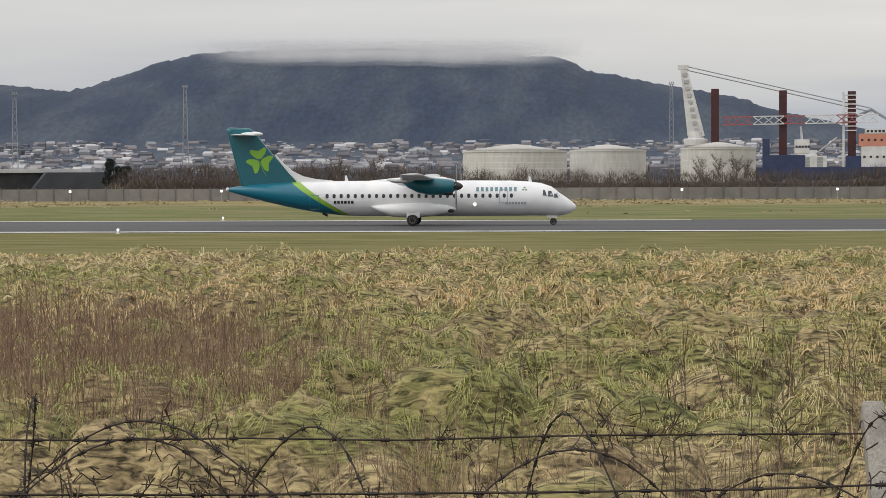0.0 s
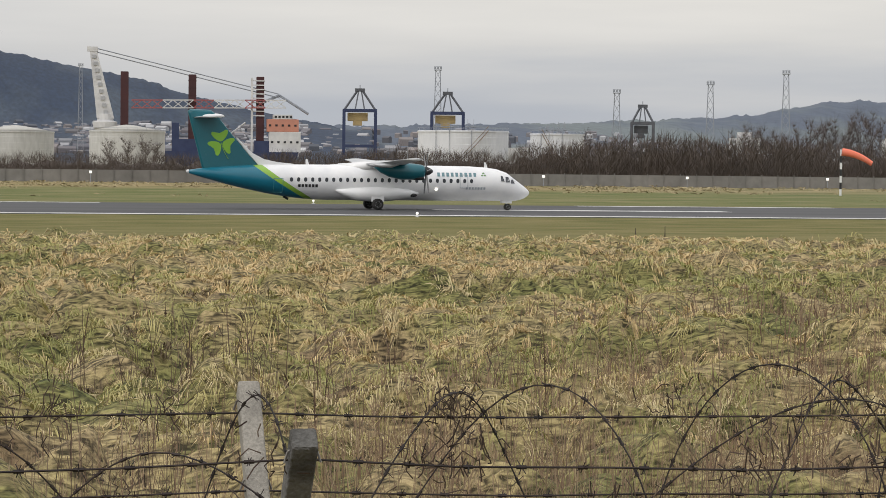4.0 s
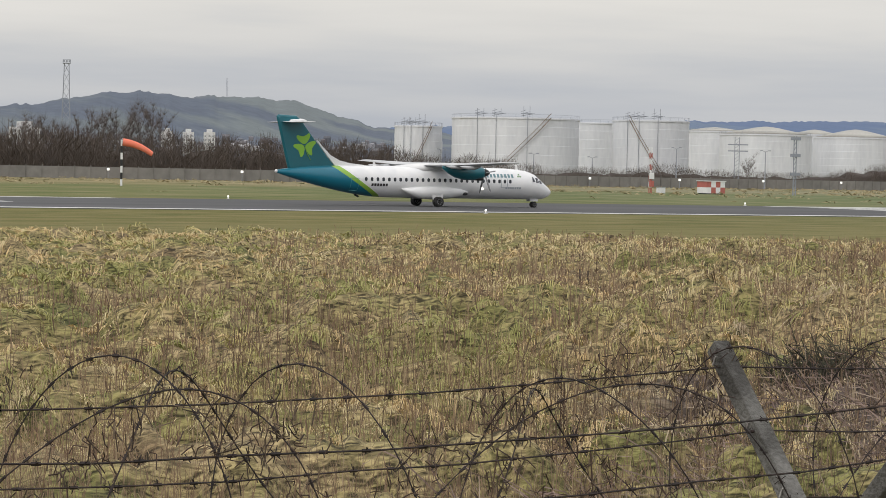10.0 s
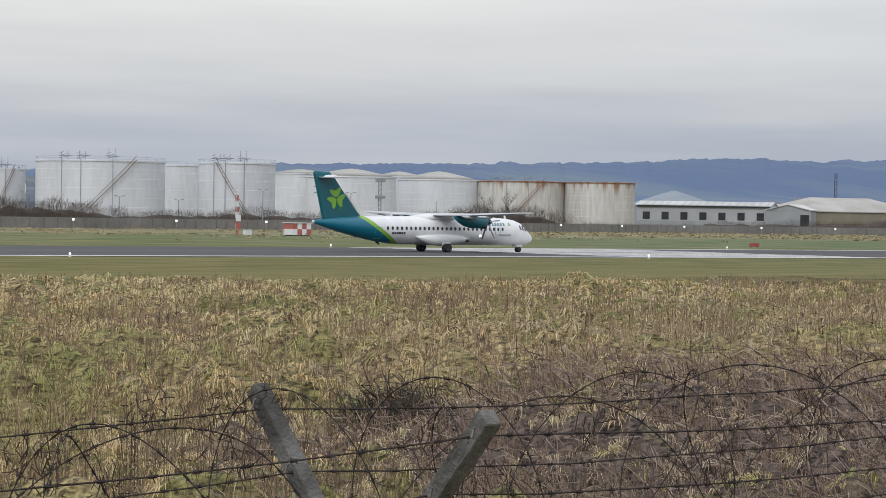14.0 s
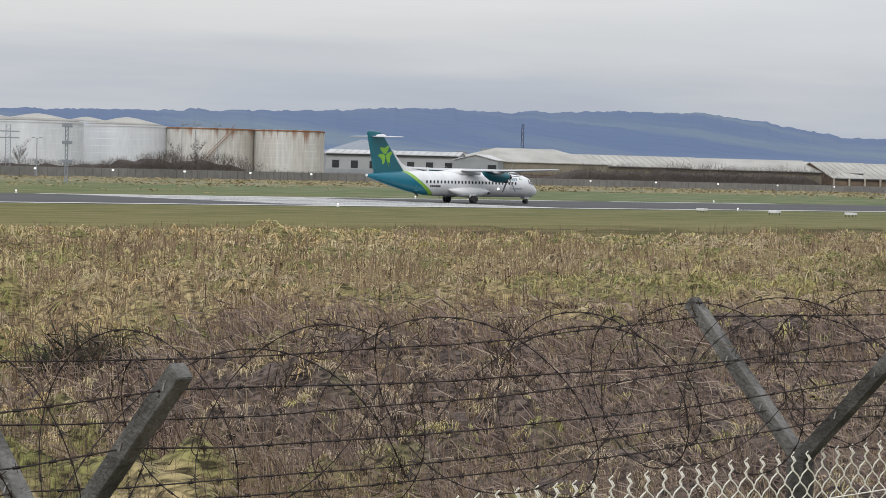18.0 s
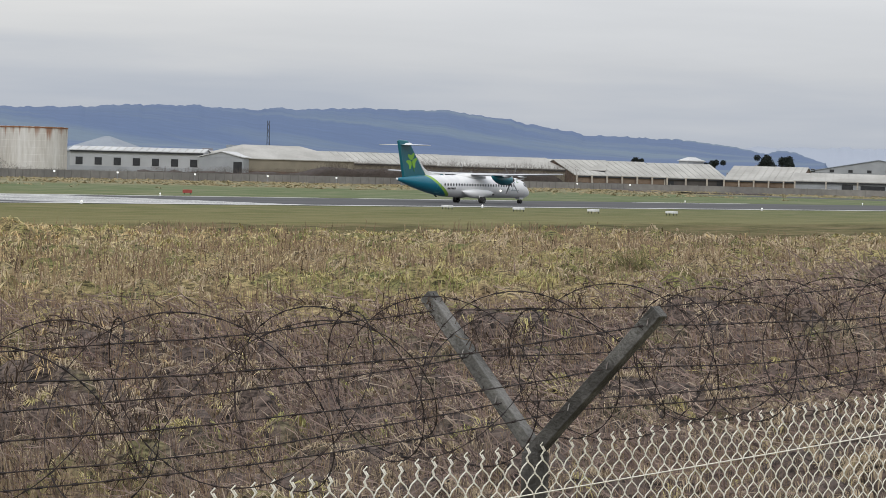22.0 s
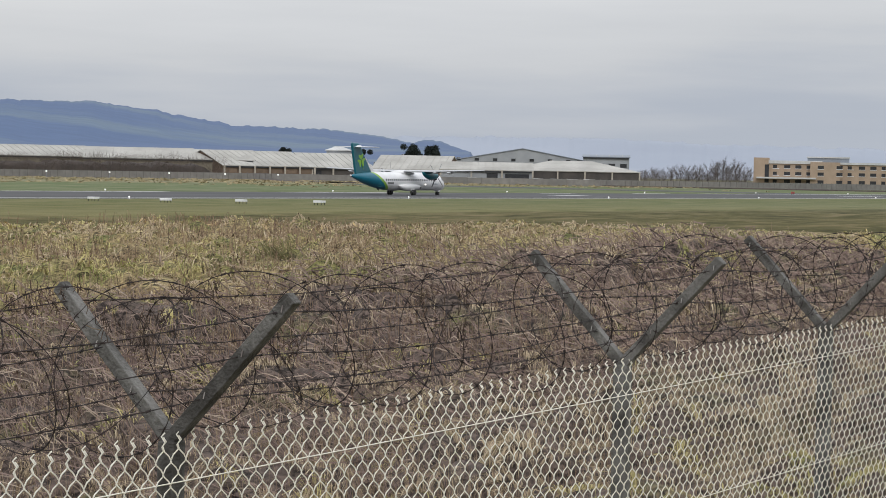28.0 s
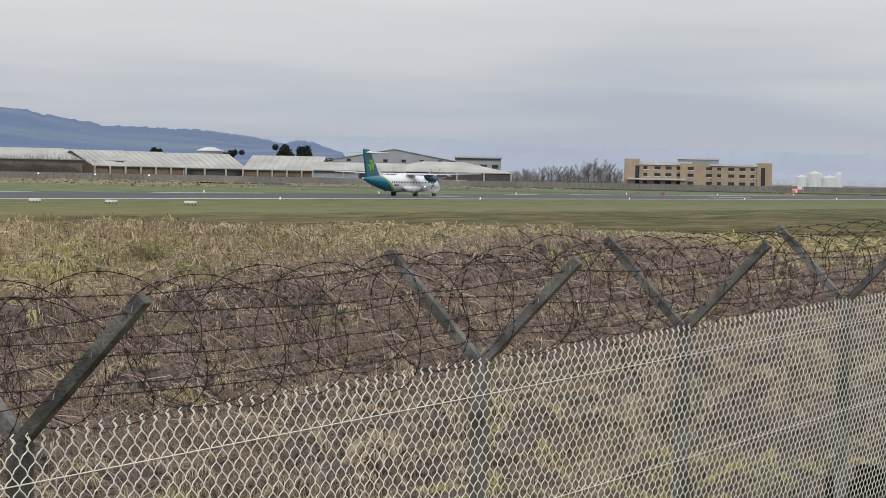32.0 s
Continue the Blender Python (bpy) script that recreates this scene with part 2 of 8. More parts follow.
def rust_drips(m, z_low, z_top):
    """Rust that has run down from the rim in streaks of uneven length."""
    nt = m.node_tree
    bs = nt.nodes["Principled BSDF"]
    old = bs.inputs["Base Color"].links[0].from_socket
    co = nt.nodes.new("ShaderNodeTexCoord")
    sp = nt.nodes.new("ShaderNodeSeparateXYZ")
    nt.links.new(co.outputs["Object"], sp.inputs[0])
    mp = nt.nodes.new("ShaderNodeMapping")
    mp.inputs["Scale"].default_value = (0.9, 0.9, 0.03)
    nt.links.new(co.outputs["Object"], mp.inputs[0])
    no = nt.nodes.new("ShaderNodeTexNoise")
    no.inputs["Scale"].default_value, no.inputs["Detail"].default_value = 0.8, 6
    nt.links.new(mp.outputs[0], no.inputs["Vector"])
    up = nt.nodes.new("ShaderNodeMapRange")
    up.inputs["From Min"].default_value, up.inputs["From Max"].default_value = z_low, z_top
    up.inputs["To Min"].default_value, up.inputs["To Max"].default_value = -0.30, 0.10
    up.clamp = False
    nt.links.new(sp.outputs["Z"], up.inputs[0])
    ad = nt.nodes.new("ShaderNodeMath")
    nt.links.new(no.outputs["Fac"], ad.inputs[0])
    nt.links.new(up.outputs[0], ad.inputs[1])
    st = nt.nodes.new("ShaderNodeMapRange")
    st.inputs["From Min"].default_value, st.inputs["From Max"].default_value = 0.52, 0.68
    st.inputs["To Max"].default_value = 0.85
    nt.links.new(ad.outputs[0], st.inputs[0])
    mx = nt.nodes.new("ShaderNodeMix")
    mx.data_type = "RGBA"
    nt.links.new(st.outputs[0], mx.inputs[0])
    nt.links.new(old, mx.inputs["A"])
    mx.inputs["B"].default_value = (0.26, 0.115, 0.055, 1)
    nt.links.new(mx.outputs["Result"], bs.inputs["Base Color"])


rust_drips(M_RUSTTANK, 7.0, 13.8)
M_ROOF = material("pale_metal_roof", (0.44, 0.43, 0.395), (0.33, 0.32, 0.29), 0.12, 0.6, fine=0.25)
M_WALLGREY = material("grey_cladding", (0.33, 0.345, 0.365), (0.27, 0.285, 0.30), 0.2, 0.6)
M_WALLBUFF = material("buff_cladding", (0.26, 0.23, 0.175), (0.21, 0.185, 0.14), 0.2, 0.7)
M_BRICK = material("brown_brick_wall", (0.17, 0.115, 0.085), (0.13, 0.088, 0.065), 0.4, 0.9, fine=0.3)
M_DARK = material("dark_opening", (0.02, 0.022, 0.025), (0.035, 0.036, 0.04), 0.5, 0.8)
M_HOUSE = island_material("house_walls", [(0.34, 0.34, 0.36), (0.16, 0.15, 0.16), (0.10, 0.11, 0.13), (0.52, 0.52, 0.53), (0.13, 0.13, 0.15), (0.22, 0.21, 0.22), (0.08, 0.09, 0.11), (0.30, 0.27, 0.26)])
M_WOOD = material("bare_winter_wood", (0.045, 0.05, 0.062), (0.06, 0.065, 0.075), 0.02, 1.0, fine=0.4)
M_CONC = material("weathered_concrete_post", (0.055, 0.052, 0.047), (0.18, 0.175, 0.163), 7.0, 0.9, bump=0.35, fine=0.45, spread=(0.36, 0.62))
M_POSTPALE = material("bleached_grey_post", (0.20, 0.185, 0.16), (0.36, 0.335, 0.29), 5.0, 0.9, bump=0.3, fine=0.45, stretch=(3, 3, 0.4))
M_MESH = material("galvanised_wire", (0.97, 0.94, 0.84), (0.92, 0.88, 0.76), 3.0, 0.42, fine=0.1)
M_BARB = material("rusty_barbed_wire", (0.034, 0.022, 0.019), (0.018, 0.014, 0.014), 8.0, 0.85, fine=0.3)
M_BLUE = material("blue_crane_steel", (0.02, 0.032, 0.09), (0.03, 0.045, 0.11), 0.3, 0.6)
M_REDDARK = material("dark_red_steel", (0.07, 0.02, 0.022), (0.045, 0.016, 0.02), 0.1, 0.7)
M_RED = material("red_paint", (0.40, 0.075, 0.06), (0.33, 0.065, 0.055), 0.5, 0.6)
M_ORANGE = material("orange_fabric", (0.85, 0.20, 0.12), (0.75, 0.22, 0.14), 0.8, 0.8)
M_YELLOW = material("yellow_steel", (0.44, 0.33, 0.16), (0.36, 0.27, 0.14), 0.5, 0.7)
M_CRANEWHITE = material("white_crane_steel", (0.66, 0.66, 0.66), (0.52, 0.52, 0.53), 0.2, 0.6)
# steel with distance haze put into its grey-blue colour
M_MASTGREY = material("hazy_mast_steel", (0.30, 0.32, 0.36), (0.26, 0.28, 0.32), 0.3, 0.7)
M_LAMP = bpy.data.materials.new("lamp_glow")
M_LAMP.use_nodes = True
M_LAMP.node_tree.nodes["Principled BSDF"].inputs["Emission Color"].default_value = (1.0, 0.93, 0.8, 1)
M_LAMP.node_tree.nodes["Principled BSDF"].inputs["Emission Strength"].default_value = 2.5

# ---------------------------------------------------------------- building tools


def put(name, bm, mat, parent=None, label="", smooth=False):
    me = bpy.data.meshes.new(name)
    bm.to_mesh(me)
    bm.free()
    mats = mat if isinstance(mat, (list, tuple)) else [mat]
    for m in mats:
        me.materials.append(m)
    if smooth:
        me.shade_smooth()
    ob = new(name, me)
    if parent is not None:
        ob.parent = parent
    if label:
        ob["label"] = label
    return ob


def part(name, bm, mat, parent, label="", smooth=False):
    return put(name, bm, mat, parent, label, smooth)


def thing(name, place, turn, label, category, group="", kind=""):
    e = new(name)
    e.empty_display_size = 0.2
    e.matrix_world = pose(place[0], place[1], place[2], 0, 0, turn)
    return tagged(e, label, category, group, kind)


def arrays(name, verts, faces, mat, parent=None, label="", smooth=False):
    """A mesh from arrays of corners and of faces with equally many sides."""
    verts = np.asarray(verts, dtype=np.float32)
    faces = np.asarray(faces, dtype=np.int32)
    me = bpy.data.meshes.new(name)
    n, k = faces.shape
    me.vertices.add(len(verts))
    me.vertices.foreach_set("co", verts.ravel())
    me.loops.add(n * k)
    me.loops.foreach_set("vertex_index", faces.ravel())
    me.polygons.add(n)
    me.polygons.foreach_set("loop_start", np.arange(0, n * k, k, dtype=np.int32))
    if smooth:
        me.polygons.foreach_set("use_smooth", np.ones(n, dtype=bool))
    me.update(calc_edges=True)
    me.validate()
    for m in mat if isinstance(mat, (list, tuple)) else [mat]:
        me.materials.append(m)
    ob = new(name, me)
    if parent is not None:
        ob.parent = parent
    if label:
        ob["label"] = label
    return ob


def box(bm, x0, x1, y0, y1, z0, z1, bevel=0.0, m=None):
    got = bmesh.ops.create_cube(bm, size=1.0)["verts"]
    bmesh.ops.transform(bm, verts=got, matrix=Matrix.Translation(((x0 + x1) / 2, (y0 + y1) / 2, (z0 + z1) / 2)) @ Matrix.Diagonal((abs(x1 - x0), abs(y1 - y0), abs(z1 - z0), 1)))
    if bevel:
        edges = {e for v in got for e in v.link_edges}
        got = [g for g in bmesh.ops.bevel(bm, geom=list(edges), offset=bevel, segments=2, affect="EDGES", profile=0.7)["verts"]]
    if m is not None:
        bmesh.ops.transform(bm, verts=got, matrix=m)
    return bm


def bar(bm, a, b, r, sides=6, r2=None):
    """A round bar from a to b."""
    a, b = Vector(a), Vector(b)
    d = b - a
    rot = d.to_track_quat("Z", "Y").to_matrix().to_4x4()
    bmesh.ops.create_cone(bm, cap_ends=True, segments=sides, radius1=r, radius2=r if r2 is None else r2, depth=d.length, matrix=Matrix.Translation((a + b) / 2) @ rot)
    return bm


def beam(bm, a, b, w, h=None):
    """A square bar from a to b."""
    a, b = Vector(a), Vector(b)
    d = b - a
    rot = d.to_track_quat("Z", "Y").to_matrix().to_4x4()
    got = bmesh.ops.create_cube(bm, size=1.0)["verts"]
    bmesh.ops.transform(bm, verts=got, matrix=Matrix.Translation((a + b) / 2) @ rot @ Matrix.Diagonal((w, h or w, d.length, 1)))
    return bm


def loft(bm, rings, close_ends=True):
    """Skin over rings of equally many corners."""
    rows = [[bm.verts.new(p) for p in ring] for ring in rings]
    n = len(rows[0])
    for r0, r1 in zip(rows, rows[1:]):
        for i in range(n):
            j = (i + 1) % n
            bm.faces.new((r0[i], r0[j], r1[j], r1[i]))
    if close_ends:
        bm.faces.new(rows[0][::-1])
        bm.faces.new(rows[-1])
    bmesh.ops.recalc_face_normals(bm, faces=bm.faces[:])
    return bm


def B():
    return bmesh.new()


def polar(az, r, z=0.0):
    a = radians(az)
    return (r * math.sin(a), r * math.cos(a), z)


def lerp_table(table, v):
    for (a, fa), (b, fb) in zip(table, table[1:]):
        if v <= b:
            k = max(0.0, min(1.0, (v - a) / (b - a)))
            return fa + (fb - fa) * k
    return table[-1][1]


# ---------------------------------------------------------------- ground
PROFILE = [(-60, 1.3), (3, 1.35), (6, 1.5), (14, 1.85), (32, 1.8), (70, 1.15), (105, 0.45), (140, 0.08), (158, 0.0), (400, 0.0), (6000, 0.0)]


def ground_z(x, y):
    z = lerp_table(PROFILE, y)
    if 4.5 < y < 95:
        k = min(1, (y - 4.5) / 6) * min(1, (95 - y) / 25)
        z += k * (0.22 * noise.noise(Vector((x * 0.12, y * 0.12, 0))) + 0.10 * noise.noise(Vector((x * 0.45, y * 0.45, 3))))
        mound = math.exp(-((x - 31.0) / 8.0) ** 2 - ((y - 13.2) / 2.6) ** 2)
        z += 0.35 * mound
    return z

# ---------------------------------------------------------------- ground sheet and runway


def field_material():
    """Rough pasture near the fence, mown strip along the runway, and the airfield's grass beyond."""
    m = bpy.data.materials.new("airfield_grass")
    m.use_nodes = True
    nt = m.node_tree
    bs = nt.nodes["Principled BSDF"]
    bs.inputs["Roughness"].default_value = 0.95
    bs.inputs["Specular IOR Level"].default_value = 0.1
    ln = nt.links.new
    co = nt.nodes.new("ShaderNodeTexCoord")
    sp = nt.nodes.new("ShaderNodeSeparateXYZ")
    ln(co.outputs["Object"], sp.inputs[0])

    def patches(scale, stretch, stops, detail=9):
        mp = nt.nodes.new("ShaderNodeMapping")
        mp.inputs["Scale"].default_value = stretch
        ln(co.outputs["Object"], mp.inputs[0])
        n = nt.nodes.new("ShaderNodeTexNoise")
        n.inputs["Scale"].default_value, n.inputs["Detail"].default_value = scale, detail
        n.inputs["Roughness"].default_value = 0.65
        ln(mp.outputs[0], n.inputs["Vector"])
        r = nt.nodes.new("ShaderNodeValToRGB")
        r.color_ramp.elements[0].position, r.color_ramp.elements[0].color = stops[0][0], rgb(stops[0][1])
        r.color_ramp.elements[1].position, r.color_ramp.elements[1].color = stops[-1][0], rgb(stops[-1][1])
        for p, c in stops[1:-1]:
            r.color_ramp.elements.new(p).color = rgb(c)
        ln(n.outputs["Fac"], r.inputs[0])
        return n, r

    n0, rough = patches(0.35, (1, 1.0, 1), [(0.30, (0.04, 0.036, 0.016)), (0.45, (0.085, 0.078, 0.03)), (0.57, (0.14, 0.115, 0.052)), (0.70, (0.20, 0.155, 0.08))])
    nm, worn = patches(0.16, (1, 1.6, 1), [(0.34, (0.110, 0.112, 0.041)), (0.46, (0.156, 0.143, 0.057)), (0.56, (0.202, 0.175, 0.078)), (0.68, (0.129, 0.127, 0.048))], 9)
    n1, mown = patches(0.13, (1, 1.8, 1), [(0.35, (0.098, 0.102, 0.032)), (0.5, (0.150, 0.138, 0.052)), (0.65, (0.215, 0.178, 0.082))])
    n2, far = patches(0.07, (1, 1.6, 1), [(0.35, (0.100, 0.120, 0.040)), (0.5, (0.149, 0.154, 0.062)), (0.66, (0.224, 0.195, 0.100))])
    wob = nt.nodes.new("ShaderNodeMath")
    wob.operation = "MULTIPLY_ADD"
    ln(n1.outputs["Fac"], wob.inputs[0])
    wob.inputs[1].default_value = 14.0
    ln(sp.outputs["Y"], wob.inputs[2])

    def step(a, b, src):
        r = nt.nodes.new("ShaderNodeMapRange")
        r.inputs["From Min"].default_value, r.inputs["From Max"].default_value = a, b
        ln(src, r.inputs[0])
        return r.outputs[0]

    def blend(f, a, b):
        x = nt.nodes.new("ShaderNodeMix")
        x.data_type = "RGBA"
        ln(f, x.inputs[0])
        ln(a, x.inputs["A"])
        ln(b, x.inputs["B"])
        return x.outputs["Result"]

    c = blend(step(74, 84, wob.outputs[0]), rough.outputs[0], worn.outputs[0])
    c = blend(step(98, 128, wob.outputs[0]), c, mown.outputs[0])
    c = blend(step(205, 216, sp.outputs["Y"]), c, far.outputs[0])
    # a straw-coloured unmown belt before the far fence
    n3, straw = patches(0.06, (1, 1.6, 1), [(0.38, (0.289, 0.225, 0.119)), (0.5, (0.246, 0.200, 0.098)), (0.62, (0.128, 0.128, 0.051))])
    c = blend(step(318, 345, wob.outputs[0]), c, straw.outputs[0])
    # the grass turns greener and bluer from x = 60 to 260
    cool_green = nt.nodes.new("ShaderNodeMix")
    cool_green.data_type, cool_green.blend_type = "RGBA", "MULTIPLY"
    ln(step(60, 260, sp.outputs["X"]), cool_green.inputs[0])
    ln(c, cool_green.inputs["A"])
    cool_green.inputs["B"].default_value = (0.90, 1.04, 1.30, 1)
    ln(cool_green.outputs["Result"], bs.inputs["Base Color"])
    bp = nt.nodes.new("ShaderNodeBump")
    bp.inputs["Strength"].default_value, bp.inputs["Distance"].default_value = 0.7, 0.25
    nb = nt.nodes.new("ShaderNodeTexNoise")
    nb.inputs["Scale"].default_value, nb.inputs["Detail"].default_value = 2.2, 6
    ln(co.outputs["Object"], nb.inputs["Vector"])
    ln(nb.outputs["Fac"], bp.inputs["Height"])
    ln(bp.outputs[0], bs.inputs["Normal"])
    return m


def ground_sheet():
    xs = [-4900, -2500, -1200, -600, -300, -150, -80, -45] + [-30 + 0.75 * i for i in range(241)] + [158, 170, 190, 220, 260, 320, 420, 600, 900, 1400, 2300, 3500, 4900]
    ys = [-900, -300, -80, -20, -4, 1, 3, 4, 4.6] + [5.2 + 0.5 * i * (1 + i * 0.0115) for i in range(90)] + [118, 126, 134, 142, 150, 158, 162, 207, 212, 230, 260, 300, 340, 380, 420, 500, 700, 1000, 1500, 2400, 3600, 4900]
    verts = [(x, y, ground_z(x, y)) for y in ys for x in xs]
    n = len(xs)
    faces = [(j * n + i, j * n + i + 1, (j + 1) * n + i + 1, (j + 1) * n + i) for j in range(len(ys) - 1) for i in range(n - 1)]
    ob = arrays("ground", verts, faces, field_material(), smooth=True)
    return tagged(ob, "rough tussocky winter pasture and mown airfield grass", "ground", kind="structure")


ground_sheet()

RUN_Y, RUN_W = 184.5, 22.6


def flat_strip(bm, x0, x1, y0, y1, z, cuts=1):
    for i in range(cuts):
        a, b = x0 + (x1 - x0) * i / cuts, x0 + (x1 - x0) * (i + 1) / cuts
        bm.faces.new([bm.verts.new(p) for p in ((a, y0, z), (b, y0, z), (b, y1, z), (a, y1, z))])


def runway():
    bm = B()
    box(bm, -900, 1600, RUN_Y - RUN_W, RUN_Y + RUN_W, -0.3, 0.035)
    run = put("runway", bm, M_ASPHALT)
    tagged(run, "dark grey asphalt runway, worn and damp", "runway", kind="structure")
    z = 0.04
    bm = B()
    flat_strip(bm, -900, 1500, RUN_Y - 22.3, RUN_Y - 19.9, z, 40)
    part("edge_line", bm, M_LINE, run, "white painted runway edge line")
    for a, b in ((-900, 11), (53, 77), (150, 236), (243, 279), (309, 343), (395, 409), (437, 452), (470, 640)):
        bm = B()
        flat_strip(bm, a, b, RUN_Y + 20.4, RUN_Y + 22.6, z)
        part("edge_line", bm, M_LINE, run)
    for a, b in ((36, 60), (359, 371), (496, 520)):
        bm = B()
        flat_strip(bm, a, b, RUN_Y - 1.5, RUN_Y + 1.5, z)
        part("centre_line_dash", bm, M_LINE, run)
    # threshold bars
    for k in range(12):
        y = RUN_Y - 20.2 + k * 3.45 + (0.9 if k > 5 else 0)
        bm = B()
        flat_strip(bm, 152, 186, y, y + 2.2, z)
        part("threshold_bar", bm, M_LINE, run)
    # the taxiway that leaves the runway far off
    bm = B()
    box(bm, 520, 560, RUN_Y + RUN_W - 0.5, 330, -0.3, 0.03)
    tagged(put("taxiway", bm, M_ASPHALT), "grey asphalt taxiway crossing the grass", "taxiway", kind="structure")


runway()

# ---------------------------------------------------------------- hills


def hill(name, label, table, r_top, r_foot, foot_el, mat, lift=0.0, seed=0, mid=0.62):
    """A range of hills: its skyline in degrees of turn and elevation, seen from the viewer's place."""
    a0, a1 = table[0][0], table[-1][0]
    na, nr = int((a1 - a0) / 0.07) + 1, 22
    verts = []
    for i in range(na):
        az = a0 + (a1 - a0) * i / (na - 1)
        el = lerp_table(table, az)
        top = 3.6 + r_top * math.tan(radians(el)) + 5 * noise.noise(Vector((az * 2.0, seed, 0))) + 2.5 * noise.noise(Vector((az * 8.0, seed, 5))) + 6 * max(0.0, noise.noise(Vector((az * 3.5, seed, 8))) - 0.2) + 3 * max(0.0, noise.noise(Vector((az * 22.0, seed, 9))))
        for j in range(nr):
            k = j / (nr - 3)
            if k <= 1:
                r = r_foot + (r_top - r_foot) * k
                low = 3.6 + (r_foot + (r_top - r_foot) * mid) * math.tan(radians(foot_el))
                z = -4 + (low + 4) * (k / mid) if k < mid else low + (top - low) * (1 - (1 - (k - mid) / (1 - mid)) ** 1.5)
                z += (1 - abs(2 * k - 1)) * 5 * noise.noise(Vector((az * 0.9, k * 3, seed)))
                if top < low:
                    z = -4 + (top + 4) * k
            else:
                r, z = r_top + 140 * (j - nr + 3), top * (1 - 0.3 * (j - nr + 3))
            verts.append(polar(az, r, z))
    faces = [(i * nr + j, (i + 1) * nr + j, (i + 1) * nr + j + 1, i * nr + j + 1) for i in range(na - 1) for j in range(nr - 1)]
    return tagged(arrays(name, verts, faces, mat, smooth=True), label, "hill", kind="structure")


# Distance haze is mixed into these base colours, bluer and paler range by range.
M_HILL1 = material("hazed_moor_hillside", (0.016, 0.031, 0.062), (0.040, 0.057, 0.082), 0.011, 1.0, fine=0.7, spread=(0.44, 0.62), stretch=(1, 0.12, 1))
M_HILL2 = material("hazed_patchwork_hillside", (0.082, 0.102, 0.138), (0.130, 0.154, 0.162), 0.008, 1.0, fine=0.3, spread=(0.46, 0.58), stretch=(1, 0.12, 1))
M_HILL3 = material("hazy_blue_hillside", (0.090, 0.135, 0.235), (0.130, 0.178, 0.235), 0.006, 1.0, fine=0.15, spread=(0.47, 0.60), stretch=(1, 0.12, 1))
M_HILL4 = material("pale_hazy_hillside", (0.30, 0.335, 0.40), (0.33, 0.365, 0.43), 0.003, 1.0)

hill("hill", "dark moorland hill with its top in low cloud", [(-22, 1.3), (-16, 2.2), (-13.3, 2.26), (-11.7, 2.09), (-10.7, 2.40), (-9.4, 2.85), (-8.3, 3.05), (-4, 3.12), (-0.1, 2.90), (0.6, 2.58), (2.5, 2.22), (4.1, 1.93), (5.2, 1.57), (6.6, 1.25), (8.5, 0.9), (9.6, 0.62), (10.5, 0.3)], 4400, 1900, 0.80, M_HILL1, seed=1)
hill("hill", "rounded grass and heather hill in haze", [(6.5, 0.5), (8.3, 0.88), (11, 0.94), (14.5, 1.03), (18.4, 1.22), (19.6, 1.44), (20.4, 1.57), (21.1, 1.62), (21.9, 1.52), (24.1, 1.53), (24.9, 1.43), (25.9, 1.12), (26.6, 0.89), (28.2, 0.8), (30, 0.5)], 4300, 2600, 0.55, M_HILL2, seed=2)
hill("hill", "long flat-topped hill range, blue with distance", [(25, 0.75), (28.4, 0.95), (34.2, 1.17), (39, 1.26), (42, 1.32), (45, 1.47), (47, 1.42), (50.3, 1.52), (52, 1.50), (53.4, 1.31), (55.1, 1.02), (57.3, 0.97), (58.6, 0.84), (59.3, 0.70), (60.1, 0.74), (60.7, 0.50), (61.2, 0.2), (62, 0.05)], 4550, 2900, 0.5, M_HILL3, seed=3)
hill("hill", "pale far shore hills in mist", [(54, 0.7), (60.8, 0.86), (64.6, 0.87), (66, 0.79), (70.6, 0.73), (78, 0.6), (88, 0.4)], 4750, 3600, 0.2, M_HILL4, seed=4)


